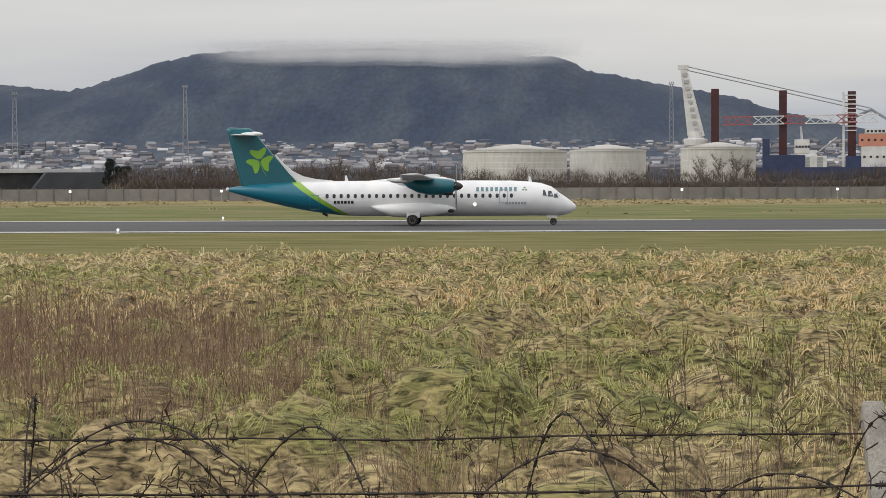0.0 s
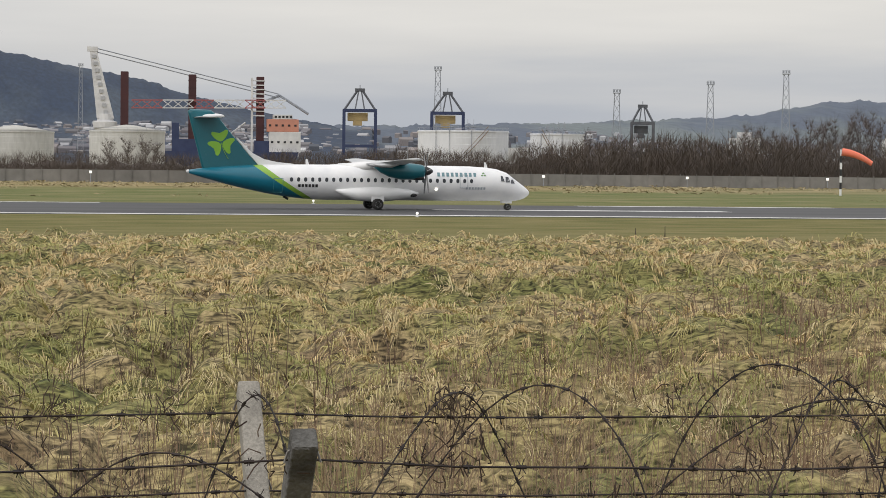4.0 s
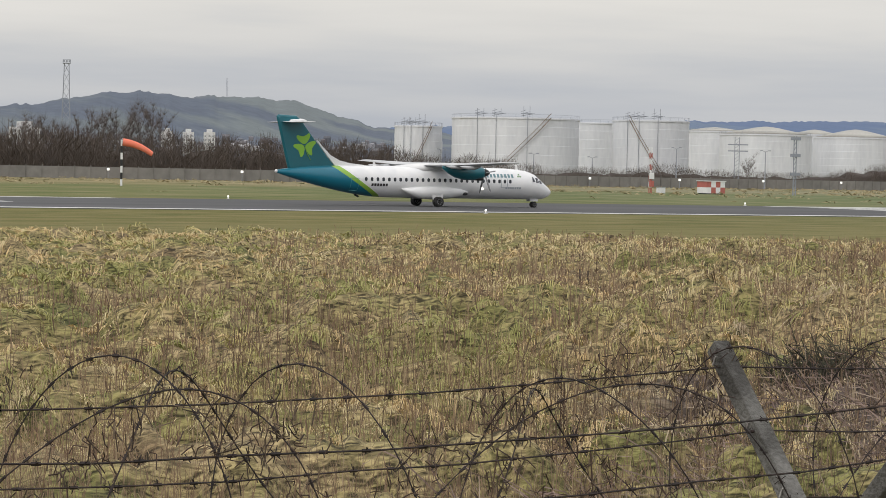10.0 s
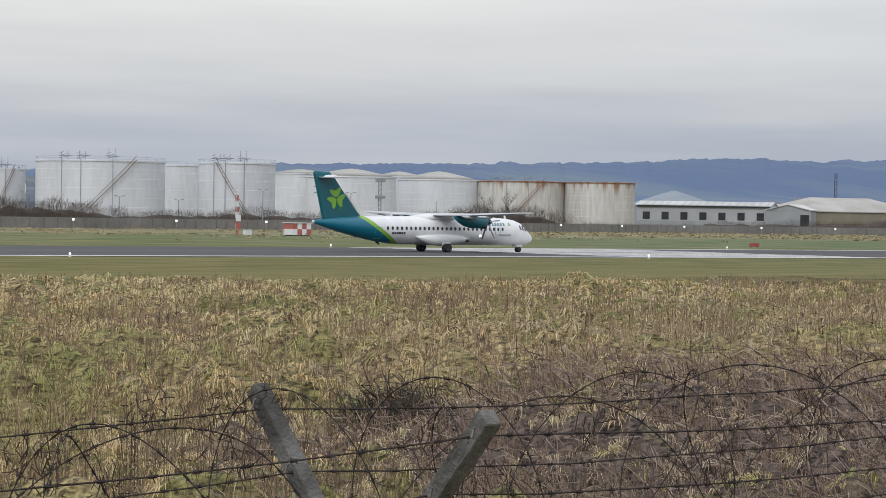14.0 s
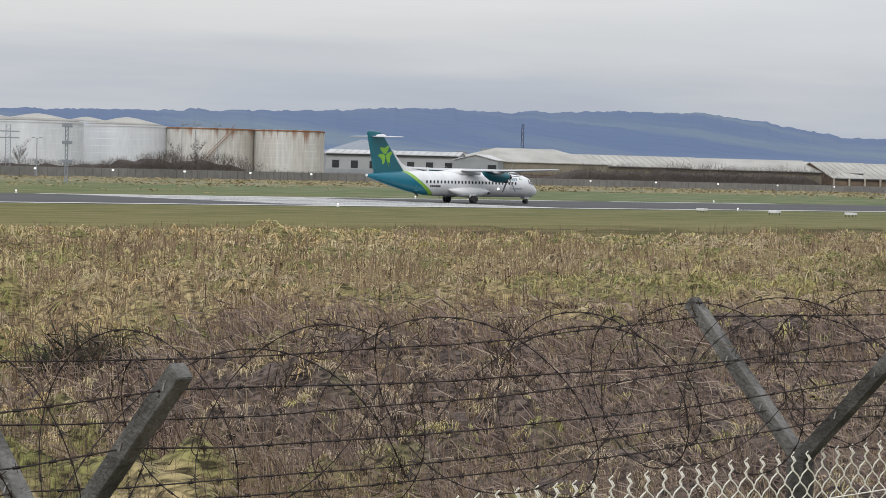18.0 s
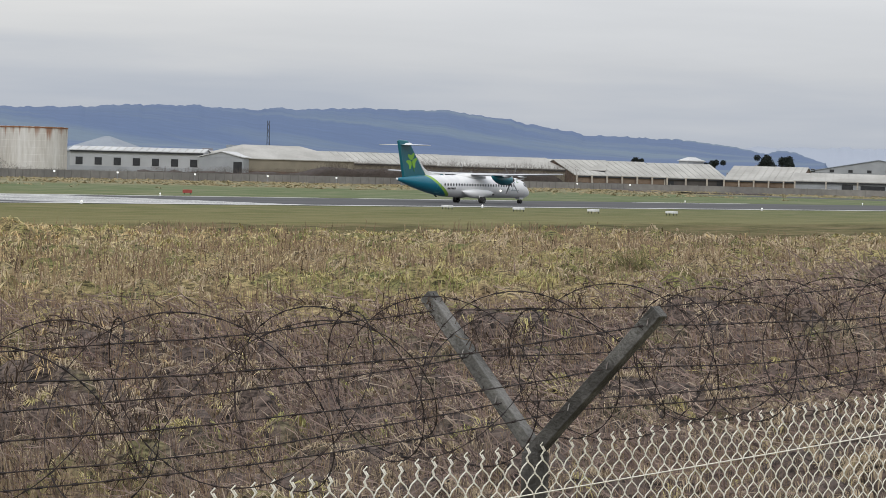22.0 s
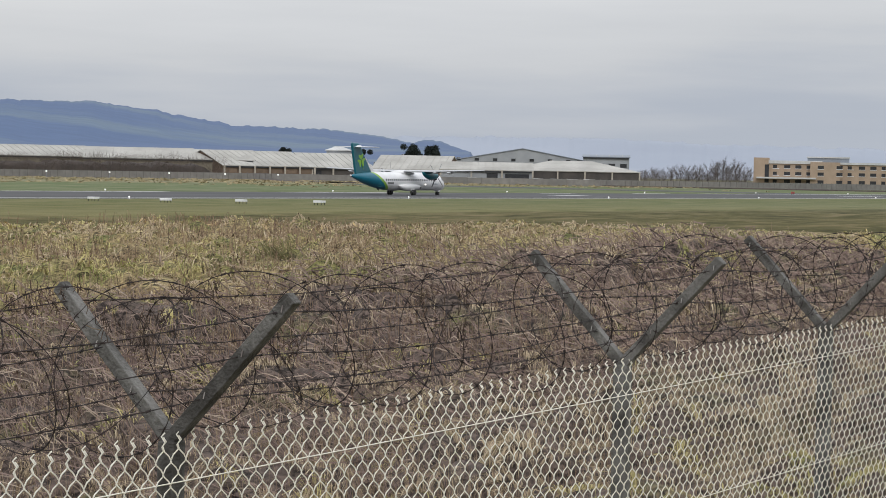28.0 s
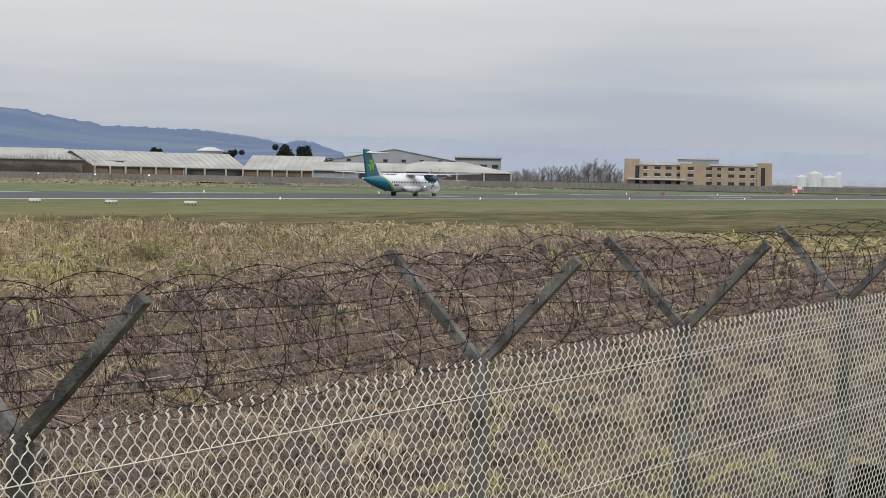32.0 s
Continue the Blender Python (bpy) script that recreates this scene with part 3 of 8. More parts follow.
def low_cloud():
    """A bank of cloud that hides the hill's top, in three loose sheets one behind another."""
    m = bpy.data.materials.new("low_cloud")
    m.use_nodes = True
    nt = m.node_tree
    bs = nt.nodes["Principled BSDF"]
    bs.inputs["Roughness"].default_value = 1.0
    bs.inputs["Specular IOR Level"].default_value = 0.0
    bs.inputs["Base Color"].default_value = (0.72, 0.72, 0.73, 1)
    ln = nt.links.new
    co = nt.nodes.new("ShaderNodeTexCoord")
    sp = nt.nodes.new("ShaderNodeSeparateXYZ")
    ln(co.outputs["Object"], sp.inputs[0])
    n = nt.nodes.new("ShaderNodeTexNoise")
    n.inputs["Scale"].default_value, n.inputs["Detail"].default_value = 0.007, 6
    ln(co.outputs["Object"], n.inputs["Vector"])
    up = nt.nodes.new("ShaderNodeMapRange")
    up.inputs["From Min"].default_value, up.inputs["From Max"].default_value = 178, 218
    ln(sp.outputs["Z"], up.inputs[0])
    side = nt.nodes.new("ShaderNodeMapRange")
    side.inputs["From Min"].default_value, side.inputs["From Max"].default_value = -660, -480
    ln(sp.outputs["X"], side.inputs[0])
    side2 = nt.nodes.new("ShaderNodeMapRange")
    side2.inputs["From Min"].default_value, side2.inputs["From Max"].default_value = 120, -140
    ln(sp.outputs["X"], side2.inputs[0])

    def calc(op, a, b):
        k = nt.nodes.new("ShaderNodeMath")
        k.operation = op
        k.use_clamp = op != "ADD"
        for i, v in enumerate((a, b)):
            if isinstance(v, float):
                k.inputs[i].default_value = v
            else:
                ln(v, k.inputs[i])
        return k.outputs[0]

    fade = nt.nodes.new("ShaderNodeMapRange")
    fade.inputs["From Min"].default_value, fade.inputs["From Max"].default_value = 242, 218
    ln(sp.outputs["Z"], fade.inputs[0])
    grow = calc("MULTIPLY", up.outputs[0], calc("MULTIPLY", side.outputs[0], side2.outputs[0]))
    thick = calc("MULTIPLY", calc("SUBTRACT", calc("ADD", grow, calc("MULTIPLY", n.outputs["Fac"], 0.7)), 0.66), 1.0)
    ln(calc("MULTIPLY", thick, fade.outputs[0]), bs.inputs["Alpha"])
    V, F = [], []
    for s, r in enumerate((4020, 4080, 4140)):
        b = len(V)
        for i in range(41):
            az = -10.5 + 14 * i / 40
            for j in range(5):
                V.append(polar(az, r, 170 + 40 * j))
        F += [(b + i * 5 + j, b + (i + 1) * 5 + j, b + (i + 1) * 5 + j + 1, b + i * 5 + j + 1) for i in range(40) for j in range(4)]
    ob = arrays("low_cloud", V, F, m, smooth=True)
    ob.visible_shadow = False
    tagged(ob, "grey bank of low cloud on the summit", "cloud", kind="structure")


low_cloud()


def town():
    """Hundreds of houses on the lower slopes, too small to tell apart."""
    rng = random.Random(7)
    bm_v, bm_f = [], []

    def house(az, r, z, w, d, h):
        a = radians(az) + rng.uniform(-0.6, 0.6)
        cx, cy, _ = polar(az, r)
        c, s = math.cos(a), math.sin(a)
        b = len(bm_v)
        for u, v, q in ((-w, -d, -3), (w, -d, -3), (w, d, -3), (-w, d, -3), (-w, -d, h), (w, -d, h), (w, d, h), (-w, d, h), (-w, 0, h * 1.55), (w, 0, h * 1.55)):
            bm_v.append((cx + c * u + s * v, cy - s * u + c * v, z + q))
        for f in ((0, 1, 5, 4), (1, 2, 6, 5), (2, 3, 7, 6), (3, 0, 4, 7), (4, 5, 9, 8), (7, 8, 9, 6), (4, 8, 7, 7), (5, 6, 9, 9)):
            bm_f.append([b + i for i in f])

    for a0, a1, n, e0, e1 in ((-16, 8, 2600, 0.28, 0.92), (6, 16, 300, 0.30, 0.85), (14, 27, 260, 0.25, 0.62), (27, 60, 260, 0.22, 0.42)):
        for _ in range(n):
            az = rng.uniform(a0, a1)
            k = rng.random() ** 1.3
            el = e0 + (e1 - e0) * k
            r = 2300 + 1200 * k
            s = rng.choice((0.5, 0.5, 0.55, 0.7, 0.9, 1.5))
            house(az, r, 3.6 + r * math.tan(radians(el)) - 4, rng.uniform(3, 6) * s, rng.uniform(3, 5), rng.uniform(2.5, 4) * min(s, 1.4))
    f4 = [f if len(set(f)) == 4 else f for f in bm_f]
    me = bpy.data.meshes.new("town")
    me.from_pydata(bm_v, [], [list(dict.fromkeys(f)) for f in f4])
    me.materials.append(M_HOUSE)
    tagged(new("town", me), "houses and terraces of a town on the hill's foot", "town", kind="stuff")


town()

# ---------------------------------------------------------------- oil tanks


def tank(az0, az1, r, z_top, roof, mat, label, rails=False, stairs=False, rusty=False):
    az = (az0 + az1) / 2
    rad = r * math.radians(az1 - az0) / 2
    x, y, _ = polar(az, r + rad * 0.6)
    t = thing("storage_tank", (x, y, 0), -az, label, "storage tank", "tank farm")
    seg, rings = 48, []
    courses = 7
    for k in range(courses + 1):
        z = z_top * k / courses
        for q in ((0, 0.0), (0.06, 0.03)) if 0 < k < courses else ((0, 0.0),):
            rings.append([((rad - q[1]) * math.cos(2 * math.pi * i / seg), (rad - q[1]) * math.sin(2 * math.pi * i / seg), z + q[0]) for i in range(seg)])
    bm = loft(B(), rings)
    part("shell", bm, mat, t, smooth=False)
    bm = B()
    for k in range(seg):
        a, b = 2 * math.pi * k / seg, 2 * math.pi * (k + 1) / seg
        beam(bm, (rad * 1.004 * math.cos(a), rad * 1.004 * math.sin(a), z_top - 0.25), (rad * 1.004 * math.cos(b), rad * 1.004 * math.sin(b), z_top - 0.25), 0.22, 0.3)
    part("rim", bm, M_RUST if rusty else mat, t, "rusted top rim" if rusty else "")
    if roof:
        bm = loft(B(), [[(q * rad * math.cos(2 * math.pi * i / seg), q * rad * math.sin(2 * math.pi * i / seg), z_top + roof * h) for i in range(seg)] for q, h in ((1.0, 0), (0.6, 0.45), (0.25, 0.85), (0.03, 1.0))])
        part("roof", bm, M_ROOF, t, "pale shallow cone roof", smooth=True)
    if rails:
        bm = B()
        for k in range(24):
            a, b = 2 * math.pi * k / 24, 2 * math.pi * (k + 1) / 24
            p, q = (rad * math.cos(a), rad * math.sin(a)), (rad * math.cos(b), rad * math.sin(b))
            beam(bm, (*p, z_top), (*p, z_top + 0.7), 0.05)
            beam(bm, (*p, z_top + 0.7), (*q, z_top + 0.7), 0.045)
        part("guard_rail", bm, M_MASTGREY, t)
    if stairs:
        # a gantry and its sloping stairway on the side that faces the runway
        bm = B()
        a0 = -math.pi / 2 + 0.55 * stairs
        for k in range(14):
            a, b = a0 - stairs * k * 0.07, a0 - stairs * (k + 1) * 0.07
            za, zb = z_top * (1 - k / 14), z_top * (1 - (k + 1) / 14)
            q = rad + 0.5
            beam(bm, (q * math.cos(a), q * math.sin(a), za), (q * math.cos(b), q * math.sin(b), zb), 0.2, 0.12)
            beam(bm, (q * math.cos(a), q * math.sin(a), za + 1.0), (q * math.cos(b), q * math.sin(b), zb + 1.0), 0.1)
        part("stairway", bm, M_RUST if rusty else M_STAIR, t, "steel stairway curving up the side")
        bm = B()
        for u in (-0.62, -0.3, 0.18):
            a = -math.pi / 2 + u
            cx, cy = (rad - 1) * math.cos(a), (rad - 1) * math.sin(a)
            for dx in (-0.7, 0.7):
                for dy in (-0.6, 0.6):
                    beam(bm, (cx + dx, cy + dy, z_top - 0.3), (cx + dx, cy + dy, z_top + 1.9 + (u > 0) * 0.7), 0.10)
            box(bm, cx - 1.3, cx + 1.3, cy - 0.8, cy + 0.8, z_top + 0.8, z_top + 0.92)
            for k in range(3):
                beam(bm, (cx - 1.3, cy, z_top + 0.3 + 0.5 * k), (cx + 1.8 - k, cy, z_top + 0.9 + 0.4 * k), 0.09)
            bar(bm, ((rad + 0.2) * math.cos(a), (rad + 0.2) * math.sin(a), 0), ((rad + 0.2) * math.cos(a), (rad + 0.2) * math.sin(a), z_top + 0.5), 0.07)
        part("roof_gantry", bm, M_MASTGREY, t, "steel gantries and pipes on the rim")
    return t


WHITE_TANK = "large white steel oil storage tank behind bare scrub"
for spec in (
    (-2.4, 0.12, 620, 10.9, 1.8, M_TANKDULL, "grey-white oil tank with a shallow cone roof", False, 0, False),
    (0.16, 2.0, 640, 11.2, 1.6, M_TANKDULL, "grey-white oil tank with a shallow cone roof", False, 0, False),
    (2.8, 4.6, 620, 11.4, 1.6, M_TANKDULL, "grey-white oil tank behind a bare tree", True, 0, False),
    (10.6, 12.8, 560, 11.6, 0, M_TANK, WHITE_TANK, True, 1, False),
    (13.3, 14.6, 560, 11.1, 0, M_TANK, WHITE_TANK, True, -1, False),
    (27.15, 28.3, 560, 12.9, 0, M_TANK, WHITE_TANK, True, 1, False),
    (28.5, 31.6, 545, 14.9, 0, M_TANK, WHITE_TANK, True, 1, False),
    (31.0, 32.7, 600, 15.2, 0, M_TANK, WHITE_TANK, True, 0, False),
    (32.35, 34.2, 550, 15.0, 0, M_TANK, WHITE_TANK, True, -1, False),
    (34.0, 35.6, 690, 15.2, 1.2, M_TANK, "white oil tank with a shallow cone roof", True, 0, False),
    (34.9, 37.1, 650, 13.9, 2.2, M_TANK, "white oil tank with a shallow cone roof", True, 0, False),
    (36.5, 37.8, 700, 14.9, 1.5, M_TANK, "white oil tank with a shallow cone roof", False, 0, False),
    (37.1, 39.1, 680, 13.9, 2.4, M_TANK, "white oil tank with a shallow cone roof", False, 0, False),
    (38.95, 41.15, 680, 13.8, 0, M_RUSTTANK, "old grey tank streaked with rust below its rim", False, 1, True),
    (41.1, 42.8, 680, 13.8, 0, M_RUSTTANK, "old grey tank streaked with rust below its rim", False, 0, True),
):
    tank(*spec)

# ---------------------------------------------------------------- buildings beyond the far fence


def fronted(name, az0, r0, az1, r1, label, category, group=""):
    """An empty at a building's front left corner, x along its front, y into its depth. Returns it and the front's length."""
    a, b = Vector(polar(az0, r0)), Vector(polar(az1, r1))
    d = b - a
    t = thing(name, a, math.degrees(math.atan2(d.y, d.x)), label, category, group)
    return t, d.length


def gable_roof(bm, x0, x1, y0, y1, eave, ridge, over=0.4, along="x", thick=0.25):
    """A pitched roof with thickness, its ridge along x or y."""
    x0, x1, y0, y1 = x0 - over, x1 + over, y0 - over, y1 + over
    if along == "x":
        prof = [(y0, eave), ((y0 + y1) / 2, ridge), (y1, eave), (y1, eave - thick), ((y0 + y1) / 2, ridge - thick), (y0, eave - thick)]
        rings = [[(x, y, z) for y, z in prof] for x in (x0, x1)]
    else:
        prof = [(x0, eave), ((x0 + x1) / 2, ridge), (x1, eave), (x1, eave - thick), ((x0 + x1) / 2, ridge - thick), (x0, eave - thick)]
        rings = [[(x, y, z) for x, z in prof] for y in (y0, y1)]
    return loft(bm, rings)


def hip_roof(bm, x0, x1, y0, y1, eave, ridge, inset, over=0.4):
    x0, x1, y0, y1 = x0 - over, x1 + over, y0 - over, y1 + over
    ym = (y0 + y1) / 2
    low = [(x0, y0, eave - 0.25), (x1, y0, eave - 0.25), (x1, y1, eave - 0.25), (x0, y1, eave - 0.25)]
    mid = [(x0, y0, eave), (x1, y0, eave), (x1, y1, eave), (x0, y1, eave)]
    top = [(x0 + inset, ym - 0.1, ridge), (x1 - inset, ym - 0.1, ridge), (x1 - inset, ym + 0.1, ridge), (x0 + inset, ym + 0.1, ridge)]
    return loft(bm, [low, mid, top])


def ribs(t, x0, x1, y0, y1, z0, z1, step, mat):
    """Standing seams on a slope that rises from y0 to y1."""
    x = x0 + step
    bm = B()
    while x < x1:
        beam(bm, (x, y0, z0 + 0.05), (x, y1, z1 + 0.05), 0.12)
        x += step
    part("roof_seams", bm, mat, t)["kind"] = "stuff"


def shed(az0, r0, az1, r1, eave, ridge, depth, wall, roof, label, hip=0.0, along="x", windows=0, win=(0.9, 0.9, 2.0), doors=(), base=None, columns=0, bays=False):
    if az1 < 56:
        far = 1.16
        r0, r1, eave, ridge = r0 * far, r1 * far, 3.6 + (eave - 3.6) * far, 3.6 + (ridge - 3.6) * far
        win = (win[0] * far, win[1] * far, 3.6 + (win[2] - 3.6) * far)
    t, L = fronted("warehouse", az0, r0, az1, r1, label, "warehouse", "sheds beyond the airfield")
    bm = B()
    box(bm, 0, L, 0, depth, -0.3, eave - 0.2)
    if along == "y" and not hip:
        loft(bm, [[(0, y, eave - 0.3), (L, y, eave - 0.3), (L / 2, y, ridge - 0.3)] for y in (0.0, depth)])
    if along == "x" and not hip:
        loft(bm, [[(x, 0, eave - 0.3), (x, depth, eave - 0.3), (x, depth / 2, ridge - 0.3)] for x in (0.0, L)])
    body = part("wall", bm, wall, t)
    bm = B()
    if hip:
        hip_roof(bm, 0, L, 0, depth, eave, ridge, hip)
    else:
        gable_roof(bm, 0, L, 0, depth, eave, ridge, along=along)
    part("roof", bm, roof, t)
    if not hip and along == "x":
        ribs(t, 0, L, -0.4, depth / 2, eave, ridge, 2.4, M_SEAM)
    for k in range(windows):
        x = L * (k + 0.5) / windows
        bm = B()
        box(bm, x - win[0], x + win[0], -0.12, 0.05, win[2], win[2] + win[1] * 2)
        w = part("window", bm, M_DARK, t)
        bm = B()
        box(bm, x - win[0] - 0.15, x + win[0] + 0.15, -0.18, 0.0, win[2] + win[1] * 2, win[2] + win[1] * 2 + 0.15)
        part("lintel", bm, M_WALLGREY, w)
    # doorways are flat panels, the dark inside put into their colour
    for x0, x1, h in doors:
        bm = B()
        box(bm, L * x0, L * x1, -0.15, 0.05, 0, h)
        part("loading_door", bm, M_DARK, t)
    if base:
        bm = B()
        box(bm, 0, L, -0.1, 0.0, -0.2, base[0])
        part("plinth", bm, base[1], t)
    if not hip and along == "x":
        # the shade under the eaves, added as a thin dark strip
        bm = B()
        box(bm, 0, L, -0.55, -0.3, eave - 0.75, eave - 0.28)
        part("eave_shade", bm, M_DARK, t, "dark strip painted as the shade under the eaves")
    for k in range(columns - 1 if bays else 0):
        # a brown upper panel over a low dark opening in each bay
        xa, xb = L * k / (columns - 1) + 0.5, L * (k + 1) / (columns - 1) - 0.5
        bm = B()
        box(bm, xa, xb, -0.10, 0.02, 2.1, eave - 0.8)
        part("bay_panel", bm, M_BAY, t, "brown boarded panel")
        n = max(2, int((xb - xa) / 1.6))
        for q in range(n):
            bm = B()
            box(bm, xa + (xb - xa) * (q + 0.1) / n, xa + (xb - xa) * (q + 0.85) / n, -0.14, 0.02, 1.1, 1.9)
            part("low_window", bm, M_DARK, t)
    for k in range(columns):
        x = L * k / max(1, columns - 1)
        bm = B()
        box(bm, x - 0.25, x + 0.25, -1.4, -0.9, -0.2, eave - 0.1)
        part("column", bm, M_COLUMN, t)
    return t, L


M_COLUMN = material("pale_stone_column", (0.44, 0.40, 0.34), (0.36, 0.32, 0.27), 0.6, 0.85, fine=0.3)
M_BAY = material("brown_boarding", (0.20, 0.145, 0.105), (0.155, 0.112, 0.082), 0.5, 0.9, fine=0.3, rand=0.12)
# flat hall wall with the shade of an open front as its colour
M_HALLDARK = material("shaded_hall_front", (0.055, 0.050, 0.048), (0.085, 0.075, 0.068), 0.3, 0.8, fine=0.3)
M_SEAM = material("roof_seam", (0.40, 0.39, 0.36), (0.32, 0.31, 0.285), 0.2, 0.6)
M_ROOFGREY = material("slate_grey_roof", (0.26, 0.29, 0.33), (0.22, 0.25, 0.29), 0.2, 0.7, fine=0.2)
M_ROOFWHITE = material("bright_metal_roof", (0.58, 0.585, 0.58), (0.46, 0.465, 0.46), 0.1, 0.6, fine=0.2)
M_WALLWHITE = material("white_cladding", (0.40, 0.41, 0.425), (0.34, 0.35, 0.36), 0.15, 0.6)


def warehouses():
    shed(42.6, 700, 44.0, 690, 7.6, 12.0, 24, M_WALLGREY, M_ROOFGREY, "grey shed with a steep pale hipped roof", hip=11)
    # long white shed with a row of square dark windows
    t, L = shed(42.85, 648, 46.0, 642, 7.6, 8.6, 16, M_WALLWHITE, M_ROOFWHITE, "long white shed with square dark windows and a metal roof", windows=7, win=(0.95, 1.0, 3.6), base=(3.2, M_WALLGREY))
    shed(45.9, 640, 46.95, 636, 6.6, 8.1, 16, M_WALLGREY, M_ROOFWHITE, "grey gabled end of a white shed", along="y", doors=((0.78, 0.97, 5.6),))
    # buff shed under a wide hipped roof
    shed(47.0, 640, 49.6, 660, 6.4, 10.2, 34, M_WALLBUFF, M_ROOF, "buff shed under a wide pale hipped roof", hip=10, base=(3.0, M_BRICK))
    shed(49.0, 690, 52.0, 700, 6.2, 9.4, 40, M_WALLBUFF, M_ROOF, "long shed with a pale weathered metal roof")
    shed(51.6, 690, 54.2, 690, 6.0, 9.2, 40, M_WALLBUFF, M_ROOF, "long shed with a pale weathered metal roof")
    shed(53.4, 700, 55.6, 700, 6.0, 9.0, 36, M_WALLBUFF, M_ROOF, "long shed with a pale weathered metal roof")
    # brown brick hall with columns under deep eaves
    t, L = shed(54.9, 803, 57.05, 816, 4.6, 9.7, 40, M_BRICK, M_ROOF, "brick hall with pale columns under a broad pale roof", columns=7, bays=True)
    shed(57.0, 817, 58.5, 824, 4.5, 9.5, 40, M_HALLDARK, M_ROOF, "hall under a broad pale roof, its open front painted as shade", columns=4, doors=((0.02, 0.16, 3.4), (0.84, 0.93, 4.2)))
    t, L = shed(58.45, 822, 60.2, 818, 4.4, 9.3, 40, M_BRICK, M_ROOF, "brick hall with pale columns under a broad pale roof", columns=6, bays=True)
    shed(60.1, 770, 62.3, 770, 4.6, 7.2, 30, M_WALLGREY, M_ROOF, "low grey shed with a pale sloping roof", columns=4, doors=((0.5, 0.62, 3.6), (0.7, 0.96, 3.4)))
    shed(60.3, 900, 63.8, 900, 8.2, 13.2, 40, M_WALLGREY, M_ROOFGREY, "large grey hangar with a shallow gable", along="y", windows=8, win=(0.8, 0.5, 8.2))
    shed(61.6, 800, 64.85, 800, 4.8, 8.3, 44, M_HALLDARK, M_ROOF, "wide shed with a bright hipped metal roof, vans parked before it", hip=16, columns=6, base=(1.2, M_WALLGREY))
    shed(63.5, 880, 64.6, 880, 10.4, 11.2, 20, M_WALLGREY, M_ROOFGREY, "grey block with a flat roof", windows=4, win=(1.2, 0.7, 6.5))
    # roof lantern
    p = polar(57.65, 850)
    v = thing("roof_lantern", (p[0], p[1], 9.3), 0, "white slatted lantern on a shed roof", "roof vent")
    bm = B()
    box(bm, -5, 5, -2, 2, 0, 1.4)
    part("slatted_body", bm, M_WALLGREY, v)
    bm = B()
    hip_roof(bm, -5, 5, -2, 2, 1.4, 2.6, 3)
    part("cap", bm, M_ROOFWHITE, v)
    p = polar(46.75, 780)
    v = thing("roof_plant", (p[0], p[1], 8.8), 0, "dark water tank on stilts above a roof", "water tank")
    bm = B()
    for x in (-2, 2):
        for y in (-1, 1):
            beam(bm, (x, y, -1.5), (x, y, 1.0), 0.3)
    part("stilts", bm, M_DARK, v)
    bm = B()
    box(bm, -2.8, 2.8, -1.4, 1.4, 1.0, 2.4, 0.1)
    part("cistern", bm, M_ROOFGREY, v)


warehouses()


M_OFFICE = material("pale_sandy_brick", (0.40, 0.305, 0.225), (0.34, 0.26, 0.19), 0.4, 0.9, fine=0.3)


def office():
    t, L = fronted("office_building", 67.55, 930, 71.05, 930, "sandy brick office block, three storeys with rows of windows", "office building")
    def wing(x0, x1, h, mat, y0=0.0):
        bm = B()
        box(bm, L * x0, L * x1, y0, 16, -0.2, h)
        return part("wall", bm, mat, t)
    wing(0.0, 0.10, 11.6, M_OFFICE, -0.8)
    wing(0.10, 0.46, 9.4, M_OFFICE)
    wing(0.38, 0.58, 10.2, M_OFFICE, -2.5)
    wing(0.58, 0.90, 9.4, M_OFFICE)
    wing(0.90, 1.0, 10.8, M_OFFICE, -0.8)
    for x0, x1, y0, z0, z1 in ((0.09, 0.46, -0.5, 9.4, 10.6), (0.55, 0.91, -0.5, 9.4, 10.2)):
        bm = B()
        box(bm, L * x0, L * x1, y0, 16.2, z0, z1)
        part("parapet", bm, M_ROOFWHITE, t)
    bm = B()
    box(bm, L * 0.36, L * 0.64, 2, 14, 9.6, 11.8)
    part("plant_room", bm, M_ROOFGREY, t, "dark glazed top storey")
    bm = B()
    box(bm, L * 0.355, L * 0.645, 1.6, 14.4, 11.8, 12.3)
    part("roof_edge", bm, M_ROOFWHITE, t)
    for z in (2.0, 5.0, 7.6):
        for k in range(11):
            x = L * (0.13 + 0.075 * k + (0.05 if k > 4 else 0))
            if x > L * 0.88:
                continue
            bm = B()
            box(bm, x, x + (2.3 if k % 3 else 1.5), -2.6 if 0.38 < x / L < 0.58 else -0.1, 0.02 if not 0.38 < x / L < 0.58 else -2.4, z, z + 1.25)
            w = part("window", bm, M_DARK, t)
            bm = B()
            box(bm, x - 0.1, x + 2.4, -2.65 if 0.38 < x / L < 0.58 else -0.14, -2.5 if 0.38 < x / L < 0.58 else 0.0, z - 0.2, z)
            part("sill", bm, M_CRANEWHITE, w)
    for x in (0.075, 0.925):
        bm = B()
        box(bm, L * x, L * x + 1.6, -0.9, -0.7, 2, 9)
        part("stair_window", bm, M_DARK, t)
    bm = B()
    box(bm, L * 0.02, L * 0.42, -4, 0, 3.6, 4.2)
    part("canopy", bm, M_ROOFWHITE, t)


office()


